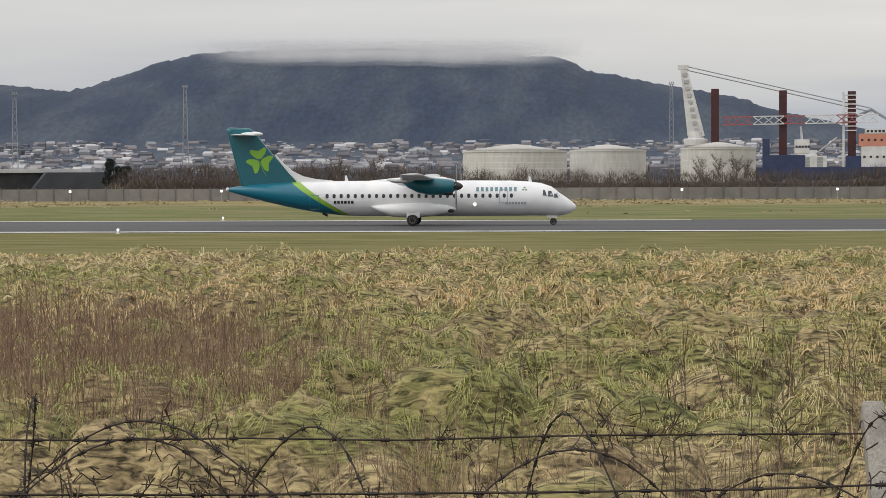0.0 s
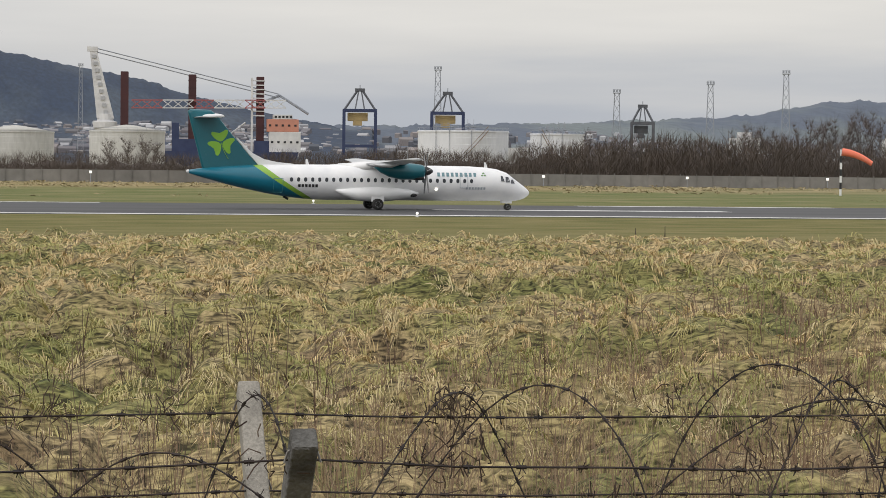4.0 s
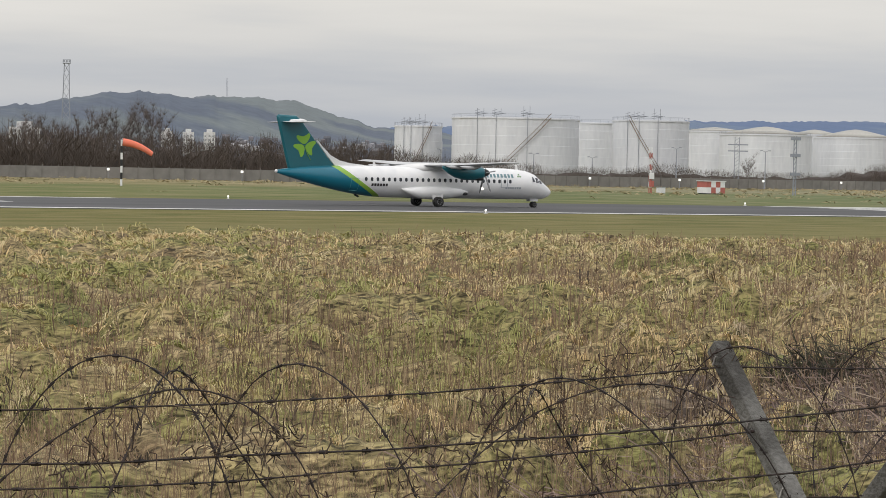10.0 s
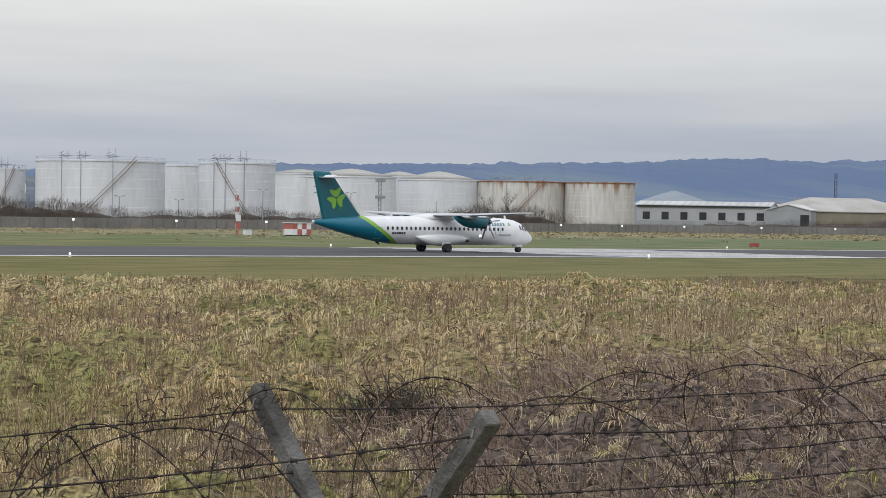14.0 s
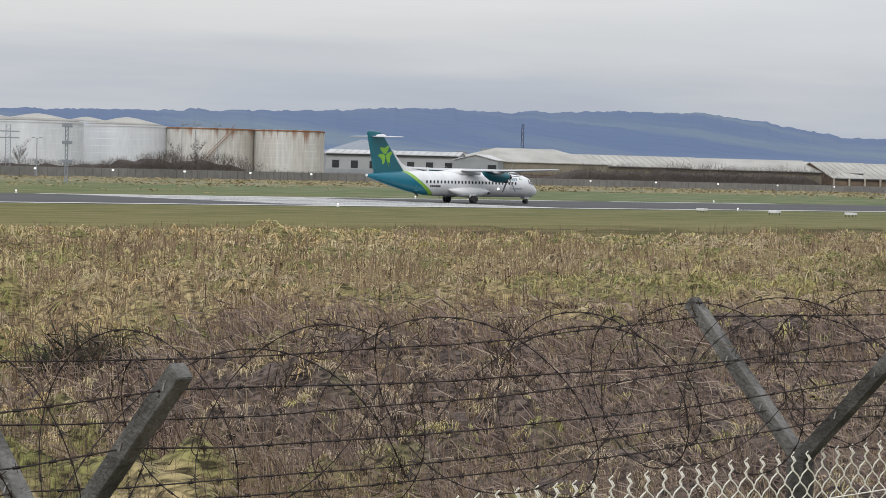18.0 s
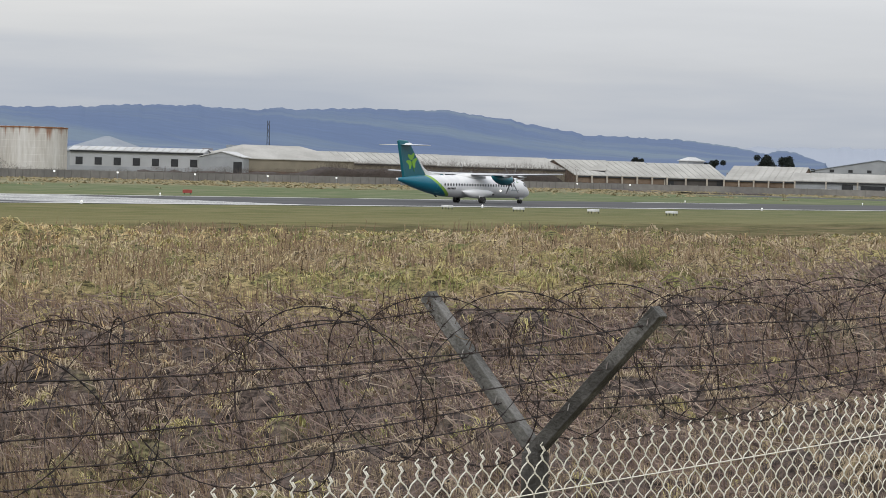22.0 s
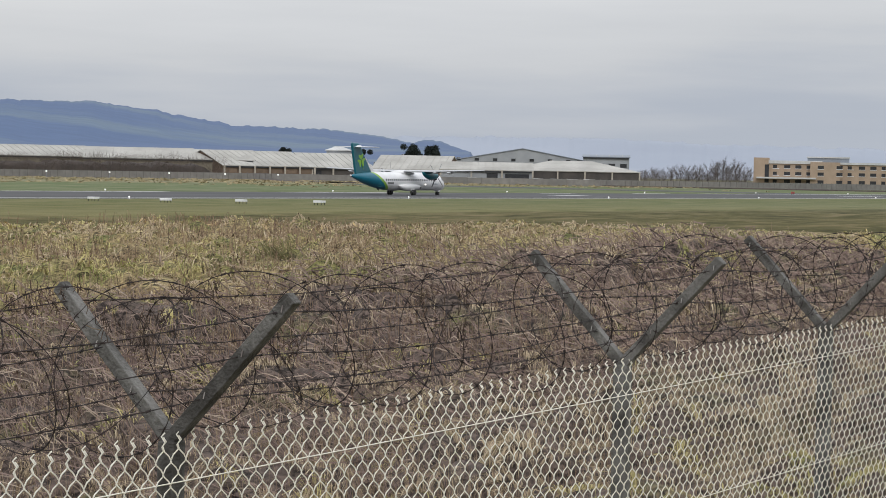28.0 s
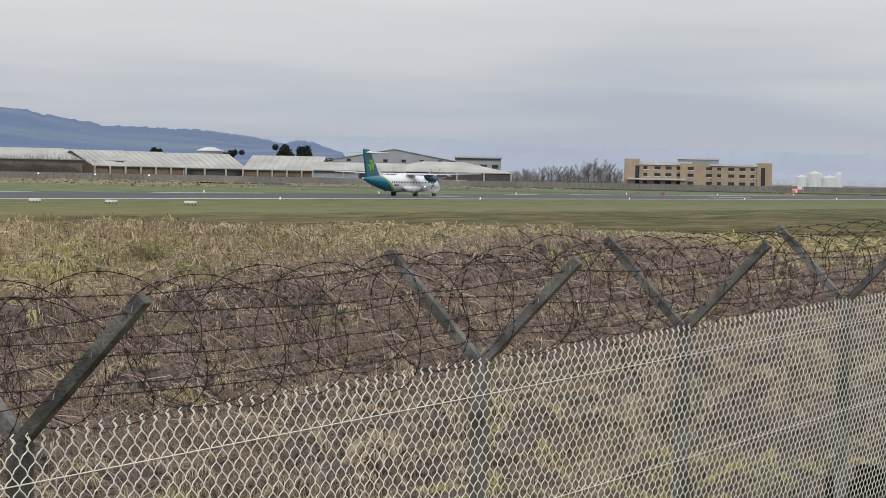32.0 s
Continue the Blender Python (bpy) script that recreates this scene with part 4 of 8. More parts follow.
def left_depot():
    """The dark flat-roofed shed at the field's left end."""
    t, L = fronted("depot", -16.0, 470, -10.95, 478, "dark shed with a white flat roof edge", "shed")
    bm = B()
    box(bm, 0, L, 0, 20, -0.2, 5.2)
    part("wall", bm, M_DARK, t)
    for x0, x1, z in ((0.0, 0.52, 6.3), (0.42, 0.9, 5.9)):
        bm = B()
        box(bm, L * x0, L * x1, -0.6, 20.5, z - 0.8, z, 0.1)
        part("roof_edge", bm, M_ROOFWHITE, t)
    bm = B()
    loft(bm, [[(L * 0.62, y, 0), (L * 1.02, y, 0), (L * 1.02, y, 5.2), (L * 0.72, y, 5.2)] for y in (-3.0, -0.4)])
    part("lean_to", bm, M_WOOD, t)


left_depot()


def van(az, r, mat, label):
    x, y, _ = polar(az, r)
    t = thing("van", (x, y, 0), -az + 90 * 0, label, "van", "parked vans")
    bm = B()
    prof = [(-2.5, 0.4), (2.4, 0.4), (2.5, 0.9), (1.9, 1.25), (1.35, 2.1), (-2.4, 2.2), (-2.55, 1.9)]
    loft(bm, [[(u, w, v) for u, v in prof] for w in (-0.95, 0.95)])
    part("body", bm, mat, t)
    bm = B()
    loft(bm, [[(u, w, v) for u, v in ((1.85, 1.3), (1.4, 2.0), (0.6, 2.0), (0.6, 1.3))] for w in (-0.97, 0.97)])
    part("cab_window", bm, M_GLASS, t)
    for u in (-1.6, 1.6):
        for w in (-0.9, 0.9):
            bm = B()
            bar(bm, (u, w - 0.12, 0.36), (u, w + 0.12, 0.36), 0.36, 14)
            part("wheel", bm, M_RUBBER, t)


for k, (a, r, m, l) in enumerate(((62.15, 775, M_WHITE, "white panel van parked by the sheds"), (62.45, 778, M_WHITE, "white panel van parked by the sheds"), (62.9, 780, M_WALLGREY, "grey panel van parked by the sheds"), (63.3, 776, M_WHITE, "white panel van parked by the sheds"), (63.7, 780, M_WHITE, "white panel van parked by the sheds"), (60.9, 765, M_WHITE, "white panel van parked by the sheds"))):
    van(a, r, m, l)

# ---------------------------------------------------------------- harbour


def truss_mast(name, az, r, z_top, w0, w1, label, head=True, z0=0.0, mat=None):
    x, y, _ = polar(az, r)
    t = thing(name, (x, y, z0), -az, label, "mast", "masts and towers")
    h = z_top - z0
    bm = B()
    n = max(6, int(h / 4))
    corner = lambda k, i: (((-1, 1, 1, -1)[i]) * (w0 + (w1 - w0) * k / n) / 2, ((-1, -1, 1, 1)[i]) * (w0 + (w1 - w0) * k / n) / 2, h * k / n)
    for k in range(n):
        for i in range(4):
            beam(bm, corner(k, i), corner(k + 1, i), 0.26)
            beam(bm, corner(k, i), corner(k + 1, (i + 1) % 4), 0.15)
            beam(bm, corner(k, (i + 1) % 4), corner(k + 1, i), 0.15)
    part("lattice", bm, mat or M_MASTGREY, t)
    if head:
        bm = B()
        box(bm, -1.7, 1.7, -1.7, 1.7, h, h + 0.3)
        for i in range(3):
            box(bm, -1.6 + i * 1.2, -0.8 + i * 1.2, -1.9, -1.4, h + 0.5, h + 1.5)
        for q in (-1.6, 1.6):
            beam(bm, (q, -1.6, h), (q, -1.6, h + 1.8), 0.16)
        beam(bm, (-1.6, -1.6, h + 1.7), (1.6, -1.6, h + 1.7), 0.16)
        part("floodlight_head", bm, mat or M_MASTGREY, t)
    return t


for az, r, z in ((11.08, 1080, 46), (15.36, 1050, 35.5), (17.58, 1050, 39.5), (19.36, 1050, 44.3), (-9.0, 1400, 57), (-13.0, 1400, 53), (2.6, 1600, 66)):
    truss_mast("floodlight_tower", az, r, z, 4.6 if az > 5 else 4.0, 2.0 if az > 5 else 1.6, "tall grey lattice floodlight tower over the harbour")
truss_mast("radio_mast", 47.53, 1500, 34, 2.2, 1.2, "thin dark lattice mast before the hills", head=False, mat=M_WOOD)
truss_mast("radio_mast", 23.15, 4250, 150, 3.0, 2.0, "thin mast on a hilltop", head=False, z0=112)


def jack_up_ship():
    """Crane ship with four-sided jacking legs, seen over the tanks."""
    R = 1050
    s = R * math.pi / 180
    x, y, _ = polar(5.2, R)
    t = thing("crane_ship", (x, y, 0), -5.2, "jack-up crane ship with dark red legs and a white crane", "ship")

    def X(az):
        return (az - 5.2) * s
    for az, top in ((3.63, 42.5), (5.23, 41.6), (6.84, 41.0)):
        bm = B()
        box(bm, X(az) - 1.7, X(az) + 1.7, -1.7, 1.7, 8, top, 0.3)
        for k in range(10):
            box(bm, X(az) - 1.8, X(az) + 1.8, -1.8, 1.8, 10 + k * 3.2, 10.25 + k * 3.2)
        part("jacking_leg", bm, M_REDDARK, t, "dark red tubular jacking leg")
    # ladder frame beside the right leg
    bm = B()
    for k in range(9):
        beam(bm, (X(6.84) - 3.6, -2, 24 + k * 1.9), (X(6.84) + 1.9, -2, 24 + k * 1.9), 0.5)
    beam(bm, (X(6.84) - 3.6, -2, 8), (X(6.84) - 3.6, -2, 40.5), 0.9)
    part("ladder_tower", bm, M_CRANEWHITE, t, "white ladder tower")
    bm = B()
    loft(bm, [[(X(4.6), w, 0), (X(7.6), w, 0), (X(7.75), w, 8.2), (X(4.55), w, 8.2)] for w in (-8.0, 8.0)])
    part("hull", bm, M_BLUE, t, "dark blue hull")
    for a0, a1, z0, z1 in ((4.75, 4.92, 8, 20.5), (4.9, 5.75, 8, 13.5), (6.7, 7.05, 8, 13)):
        bm = B()
        box(bm, X(a0), X(a1), -6, 6, z0, z1, 0.2)
        part("deck_house", bm, M_BLUE, t)
    for a0, a1, z0, z1, m in ((7.05, 7.8, 8, 17, M_CRANEWHITE), (7.0, 7.75, 17, 22.5, M_SALMON), (7.15, 7.6, 22.5, 24.5, M_CRANEWHITE), (5.5, 5.85, 14, 20, M_CRANEWHITE)):
        bm = B()
        box(bm, X(a0), X(a1), -6, 6, z0, z1, 0.2)
        h = part("superstructure", bm, m, t)
        for k in range(5):
            bm = B()
            q = X(a0) + (X(a1) - X(a0)) * (k + 0.3) / 5
            box(bm, q, q + 1.0, -6.1, -5.9, (z0 + z1) / 2 - 0.4, (z0 + z1) / 2 + 0.5)
            part("porthole", bm, M_DARK, h)
    # crane: slewing tower, leaning mast, lattice boom and stays
    bm = B()
    rings = [[(X(3.18) + q * math.cos(2 * math.pi * i / 16), q * math.sin(2 * math.pi * i / 16), z) for i in range(16)] for q, z in ((4.6, 8), (4.4, 17), (5.2, 18), (5.2, 20.5), (3.6, 21), (3.2, 24))]
    loft(bm, rings)
    part("slewing_column", bm, M_CRANEWHITE, t, "white slewing column")
    bm = B()
    loft(bm, [[(X(3.18) + u, v, 22) for u, v in ((-3.6, -2), (3.8, -2), (3.8, 2), (-3.6, 2))], [(X(2.88) + u, v, 52.5) for u, v in ((-1.4, -1.2), (1.4, -1.2), (1.4, 1.2), (-1.4, 1.2))]])
    box(bm, X(2.88) - 2.4, X(2.88) + 2.2, -1.4, 1.4, 51, 53)
    part("mast", bm, M_CRANEWHITE, t, "white leaning crane mast")
    # openings are raised panels, their shade painted as a greyer white
    for k in range(9):
        p = Vector((X(3.18) + 0.2, -2.05, 24)).lerp(Vector((X(2.88), -1.3, 51)), k / 9)
        bm = B()
        box(bm, p.x - 0.9, p.x + 0.9, p.y - 0.3, p.y - 0.05, p.z, p.z + 1.5)
        part("mast_opening", bm, M_MASTPALE, t)
    a, b = Vector((X(3.8), -2, 28.4)), Vector((X(7.45), -2, 29.2))
    n = 15
    for k in range(n):
        bm = B()
        p, q = a.lerp(b, k / n), a.lerp(b, (k + 1) / n)
        for dz in (-1.7, 1.7):
            for dy in (-1.2, 1.2):
                beam(bm, p + Vector((0, dy, dz)), q + Vector((0, dy, dz)), 0.42)
        beam(bm, p + Vector((0, -1.2, -1.7)), q + Vector((0, -1.2, 1.7)), 0.34)
        beam(bm, p + Vector((0, -1.2, 1.7)), q + Vector((0, -1.2, -1.7)), 0.34)
        part("boom_section", bm, M_REDHAZE if k in (0, 1, 2, 6, 7, 11, 12) else M_CRANEWHITE, t)
    bm = B()
    for dz in (0, -1.6):
        for k in range(2):
            bar(bm, (X(2.9), -1 + 2 * k, 52.6 + dz), (X(7.3), -1 + 2 * k, 33.5 + dz), 0.22, 5)
    bar(bm, (X(7.3), 0, 33), (X(8.0), 0, 25), 0.6, 6)
    bar(bm, (X(7.3), 0, 33), (X(6.8), 0, 29), 0.6, 6)
    part("stay_cable", bm, M_MASTGREY, t)
    # small mast and derrick behind
    bm = B()
    bar(bm, (X(5.7), 3, 14), (X(5.65), 3, 26), 0.5, 6)
    bar(bm, (X(6.0), 3, 14), (X(6.5), 3, 21), 0.35, 6)
    box(bm, X(5.5), X(5.85), 2, 4, 19.5, 20.3)
    part("signal_mast", bm, M_CRANEWHITE, t)


M_MASTPALE = material("shaded_white_steel", (0.42, 0.43, 0.45), (0.38, 0.39, 0.41), 0.3, 0.7)
M_SALMON = material("faded_orange_steel", (0.55, 0.24, 0.17), (0.48, 0.22, 0.16), 0.3, 0.7)
# the boom's red with haze mixed into the colour
M_REDHAZE = material("hazed_red_steel", (0.36, 0.10, 0.10), (0.30, 0.09, 0.09), 0.3, 0.7)
jack_up_ship()


def port_crane(az, r, z_top, label, colour, scale=1.0):
    """Ship-to-shore gantry: portal legs, cross beams, A-frame and machinery house."""
    x, y, _ = polar(az, r)
    t = thing("gantry_crane", (x, y, 0), -az, label, "crane", "harbour cranes")
    w, d = 6.9 * scale, 5.0
    zb = z_top * 0.745
    for sx in (-1, 1):
        for sy in (-1, 1):
            bm = B()
            beam(bm, (sx * w, sy * d, 0), (sx * w, sy * d, zb), 1.3)
            part("leg", bm, colour, t)
    for z in (zb * 0.42, zb):
        for sy in (-1, 1):
            bm = B()
            beam(bm, (-w - 0.6, sy * d, z), (w + 0.6, sy * d, z), 1.2)
            part("portal_beam", bm, colour, t)
    for sx in (-1, 1):
        bm = B()
        beam(bm, (sx * w, -d, zb * 0.42), (sx * w, d, zb), 0.5)
        beam(bm, (sx * w, -d, zb), (0.8 * sx, 0, z_top), 0.7)
        beam(bm, (sx * w * 0.3, -d, zb), (0.5 * sx, 0, z_top), 0.45)
        part("a_frame", bm, M_DARKSTEEL, t)
    bm = B()
    box(bm, -2.2, 2.2, -1, 1, z_top - 0.9, z_top + 0.5)
    beam(bm, (0, 0, z_top), (0, 0, z_top + 2), 0.3)
    part("head_beam", bm, M_DARKSTEEL, t)
    bm = B()
    box(bm, -5.4 * scale, 3.5 * scale, -3, 3, zb - 4.6, zb - 1.0, 0.4)
    box(bm, -3.0 * scale, 1.0 * scale, -3, 3, zb - 6.6, zb - 4.4, 0.3)
    part("machinery_house", bm, M_YELLOW if colour is M_BLUE else M_DARKSTEEL, t, "dull yellow machinery house" if colour is M_BLUE else "")


M_DARKSTEEL = material("dark_steel", (0.07, 0.075, 0.09), (0.10, 0.105, 0.12), 0.3, 0.7)
port_crane(9.22, 1050, 36.0, "blue ship-to-shore gantry crane with yellow machinery", M_BLUE)
port_crane(11.32, 1050, 35.0, "blue ship-to-shore gantry crane with yellow machinery", M_BLUE)
port_crane(15.98, 1080, 31.0, "dark grey gantry crane in haze", M_DARKSTEEL, 0.7)


def flat_block(az, r, w, h, label):
    x, y, _ = polar(az, r)
    t = thing("tower_block", (x, y, 0), -az, label, "tower block", "tower blocks")
    bm = B()
    box(bm, -w / 2, w / 2, 0, 14, 0, h)
    box(bm, -w / 4, w / 4, 3, 9, h, h + 3)
    part("wall", bm, M_CRANEWHITE, t)
    for k in range(3):
        for j in range(6):
            bm = B()
            box(bm, -w / 2 + w * (k + 0.25) / 3, -w / 2 + w * (k + 0.7) / 3, -0.2, 0.2, h * (0.25 + 0.12 * j), h * (0.25 + 0.12 * j) + 1.6)
            part("window", bm, M_WALLGREY, t)


for a, r, w, h in ((21.75, 2300, 11, 31), (22.25, 2320, 11, 31), (22.75, 2300, 11, 31), (28.2, 2300, 9, 27)):
    flat_block(a, r, w, h, "white tower block of flats at the hill's foot")
for a, w, h in ((18.4, 16, 19), (5.8, 20, 15)):
    flat_block(a, 1250, w, h, "pale harbour office block")
x, y, _ = polar(-6.75, 4080)
castle = thing("castle", (x, y, 78), 6.75, "grey stone castle on a wooded hillside", "castle")
bm = B()
box(bm, -14, 14, 0, 14, -12, 12)
part("wall", bm, M_WALLGREY, castle)
for u, h in ((-13, 20), (2, 24), (13, 17)):
    bm = B()
    bar(bm, (u, 0, -12), (u, 0, h), 4, 8)
    part("tower", bm, M_WALLGREY, castle)
x, y, _ = polar(13.05, 590)
ex = thing("white_shelter", (x, y, 0), -13, "white curved roof between two tanks", "shed")
bm = B()
loft(bm, [[(-5 + 10 * k / 6, v, 6.2 + 1.6 * math.sin(math.pi * (0.35 + 0.4 * k / 6)) + 0.35 * k / 6) for k in range(7)] + [(5, v, 0), (-5, v, 0)] for v in (0.0, 8.0)])
part("shell", bm, M_ROOFWHITE, ex)

# ---------------------------------------------------------------- things on the airfield


def windsock():
    t = thing("windsock", (114.5, 303.5, 0), -20, "faded orange windsock on a black and white pole", "windsock")
    h, n = 6.2, 7
    for k in range(n):
        bm = B()
        bar(bm, (0, 0, h * k / n), (0, 0, h * (k + 1) / n), 0.16, 10)
        part("pole_band", bm, M_BLACK if k % 2 else M_WHITE, t)
    bm = B()
    rings = []
    for k in range(9):
        u = k / 8
        r = 0.52 - 0.22 * u
        cx, cz = 0.1 + 4.0 * u, h - 0.35 - 0.2 * u - 1.35 * u * u
        a = -0.35 - 0.5 * u
        rings.append([(cx + r * math.cos(q) * math.sin(-a) * 0.6, r * math.sin(q), cz + r * math.cos(q)) for q in [2 * math.pi * i / 14 for i in range(14)]])
    part("sock", loft(bm, rings, close_ends=False), M_ORANGE, t, "faded orange fabric sock drooping downwind", smooth=True)
    bm = B()
    for i in range(14):
        a, b = 2 * math.pi * i / 14, 2 * math.pi * (i + 1) / 14
        bar(bm, (0.1, 0.53 * math.sin(a), h - 0.35 + 0.53 * math.cos(a)), (0.1, 0.53 * math.sin(b), h - 0.35 + 0.53 * math.cos(b)), 0.03, 5)
    part("hoop", bm, M_STEEL, t)


windsock()


def edge_light(x, y, group="runway edge lights"):
    t = thing("edge_light", (x, y, ground_z(x, y)), 0, "small white runway edge light in the grass", "runway light", group)
    bm = B()
    bar(bm, (0, 0, 0), (0, 0, 0.16), 0.05, 6)
    bar(bm, (0, 0, 0), (0, 0, 0.03), 0.16, 8)
    part("stem", bm, M_WHITE, t)
    bm = B()
    bmesh.ops.create_uvsphere(bm, u_segments=8, v_segments=6, radius=0.10, matrix=Matrix.Translation((0, 0, 0.25)))
    part("lamp_glass", bm, M_LAMPDIM, t)
    return t


M_LAMPDIM = bpy.data.materials.new("white_lamp_glass")
M_LAMPDIM.use_nodes = True
M_LAMPDIM.node_tree.nodes["Principled BSDF"].inputs["Base Color"].default_value = (0.9, 0.9, 0.9, 1)
M_LAMPDIM.node_tree.nodes["Principled BSDF"].inputs["Emission Color"].default_value = (1, 0.97, 0.9, 1)
M_LAMPDIM.node_tree.nodes["Principled BSDF"].inputs["Emission Strength"].default_value = 0.8
first = edge_light(-30, 160)
for k in range(-2, 12):
    for y in (160, 210):
        if (k, y) != (0, 160):
            copy_thing(first, pose(-30 + 60 * k, y, 0))


def marker(x):
    y = on_far(x) - 10
    t = thing("marker_post", (x, y, 0), 0, "white-headed marker post before the far fence", "marker post", "marker posts")
    bm = B()
    bar(bm, (0, 0, 0), (0, 0, 1.7), 0.05, 6)
    part("stem", bm, M_MASTGREY, t)
    bm = B()
    box(bm, -0.2, 0.2, -0.15, 0.15, 1.55, 1.95, 0.05)
    part("head", bm, M_LAMPDIM, t)
    return t


def on_far(x):
    return lerp_table([(-420, 405), (230, 405), (420, 452), (640, 430), (660, 375), (690, 340), (900, 285), (1500, 262)], x)


m0 = marker(-107.4)
for k in range(1, 30):
    copy_thing(m0, pose(-107.4 + 25.4 * k, on_far(-107.4 + 25.4 * k) - 10, 0))


def approach_unit(x, y):
    z = ground_z(x, y)
    t = thing("approach_light_unit", (x, y, z), 0, "low white approach slope light box on short legs", "approach light", "approach slope lights")
    bm = B()
    box(bm, -0.34, 0.34, -0.5, 0.5, 0.2, 0.42, 0.04)
    part("housing", bm, M_WHITE, t)
    for u in (-0.28, 0.28):
        for v in (-0.4, 0.4):
            bm = B()
            bar(bm, (u, v, 0), (u, v, 0.22), 0.04, 6)
            part("leg", bm, M_BLACK, t)


for y in (150, 141, 132, 123):
    approach_unit(191, y)


M_REDFADED = material("faded_red_paint", (0.46, 0.14, 0.115), (0.40, 0.12, 0.10), 0.5, 0.7)


def checker_hut():
    t = thing("equipment_hut", (217, 313, 0), 0, "small red and white chequered equipment hut", "hut")
    for i in range(4):
        for k in range(2):
            bm = B()
            box(bm, -1.76 + 0.88 * i, -0.88 + 0.88 * i, -1.3, 1.3, 0.15 + 0.93 * k, 1.08 + 0.93 * k)
            part("panel", bm, M_REDFADED if (i + k) % 2 else M_WHITE, t)
    bm = B()
    box(bm, -1.9, 1.9, -1.45, 1.45, 2.01, 2.13)
    part("roof", bm, M_WHITE, t)
    bm = B()
    box(bm, -1.6, 1.6, -1.15, 1.15, 0, 0.15)
    part("base", bm, M_DARK, t)
    t2 = thing("antenna_mast", (205.5, 313, 0), 0, "red and white antenna mast with dish boxes", "mast")
    n = 8
    for k in range(n):
        bm = B()
        h = 7.2
        for u in (-0.17, 0.17):
            for v in (-0.17, 0.17):
                beam(bm, (u, v, h * k / n), (u, v, h * (k + 1) / n), 0.05)
        beam(bm, (-0.17, -0.17, h * k / n), (0.17, -0.17, h * (k + 1) / n), 0.05)
        beam(bm, (0.17, -0.17, h * k / n), (-0.17, -0.17, h * (k + 1) / n), 0.07)
        part("mast_section", bm, M_WHITE if k % 2 else M_REDFADED, t2)
    for z in (1.0, 2.2):
        bm = B()
        box(bm, -0.38, 0.38, -0.55, -0.25, z, z + 0.95, 0.05)
        part("antenna_box", bm, M_WHITE if z > 2 else M_REDFADED, t2)
    t3 = thing("equipment_cabinet", (209.5, 316, 0), 0, "low white equipment cabinet", "cabinet")
    bm = B()
    box(bm, -0.6, 0.6, -0.4, 0.4, 0, 0.9, 0.04)
    part("body", bm, M_WHITE, t3)
    bm = B()
    box(bm, -0.66, 0.66, -0.46, 0.46, 0.9, 0.98)
    part("lid", bm, M_WALLGREY, t3)
    t4 = thing("antenna_mast", (232.5, 312, 0), 0, "grey antenna mast with a square head", "mast")
    bm = B()
    for u in (-0.25, 0.25):
        beam(bm, (u, 0, 0), (u, 0, 9.5), 0.12)
    for k in range(12):
        beam(bm, (-0.25, 0, 0.8 * k), (0.25, 0, 0.8 * k + 0.8), 0.07)
    part("lattice", bm, M_MASTGREY, t4)
    for z in (3.2, 6.2, 8.9):
        bm = B()
        box(bm, -0.9, 0.9, -0.3, 0.1, z, z + 0.5, 0.04)
        part("antenna_box", bm, M_MASTGREY, t4)


checker_hut()


def far_hut():
    """A pale chequered equipment hut on the grass beyond the runway's far end."""
    t = thing("equipment_hut", (778, 258, 0), -70, "small white and dark chequered equipment hut on grass", "hut")
    for i in range(2):
        for k in range(2):
            bm = B()
            box(bm, -1.6 + 1.6 * i, 1.6 * i, -1.3, 1.3, 0.2 + 1.15 * k, 1.35 + 1.15 * k)
            part("panel", bm, M_REDFADED if (i + k) % 2 else M_WHITE, t)
    bm = B()
    box(bm, -1.75, 1.75, -1.45, 1.45, 2.5, 2.64)
    part("roof", bm, M_WHITE, t)
    bm = B()
    box(bm, -1.4, 1.4, -1.1, 1.1, 0, 0.2)
    part("base", bm, M_DARK, t)
    bm = B()
    box(bm, 1.75, 2.3, -0.5, 0.5, 0.0, 2.2, 0.04)
    part("side_cabinet", bm, M_WALLGREY, t)


far_hut()


def sign_board(x, y, mat, label, w=1.4, h=0.55):
    t = thing("runway_sign", (x, y, 0), 0, label, "sign", "airfield signs")
    bm = B()
    box(bm, -w, w, -0.1, 0.1, 0.2, 0.2 + h, 0.03)
    part("board", bm, mat, t)
    for u in (-w * 0.7, w * 0.7):
        bm = B()
        bar(bm, (u, 0, 0), (u, 0, 0.2), 0.05, 6)
        part("leg", bm, M_BLACK, t)


sign_board(226, 221, M_RED, "low red sign board in the grass", 0.8, 0.45)
sign_board(520, 205, M_RED, "low red sign board in the grass", 0.9, 0.45)
sign_board(705, 235, M_SALMON, "low orange and white sign board", 1.6, 1.1)


def lamp_post(az, r, h):
    x, y, _ = polar(az, r)
    t = thing("lamp_post", (x, y, 0), -az, "grey lamp post with a twin head before the tanks", "lamp post", "lamp posts")
    bm = B()
    bar(bm, (0, 0, 0), (0, 0, h), 0.14, 8, 0.08)
    part("pole", bm, M_MASTGREY, t)
    for s in (-1, 1):
        bm = B()
        beam(bm, (0, 0, h), (s * 0.8, 0, h + 0.2), 0.08)
        box(bm, s * 0.5, s * 1.1, -0.2, 0.2, h + 0.12, h + 0.3)
        part("lamp_head", bm, M_MASTGREY, t)


for az, r, h in ((30.5, 500, 6.4), (33.9, 505, 8.2), (36.0, 510, 8.0), (31.9, 520, 6.0), (28.3, 520, 7.0)):
    lamp_post(az, r, h)


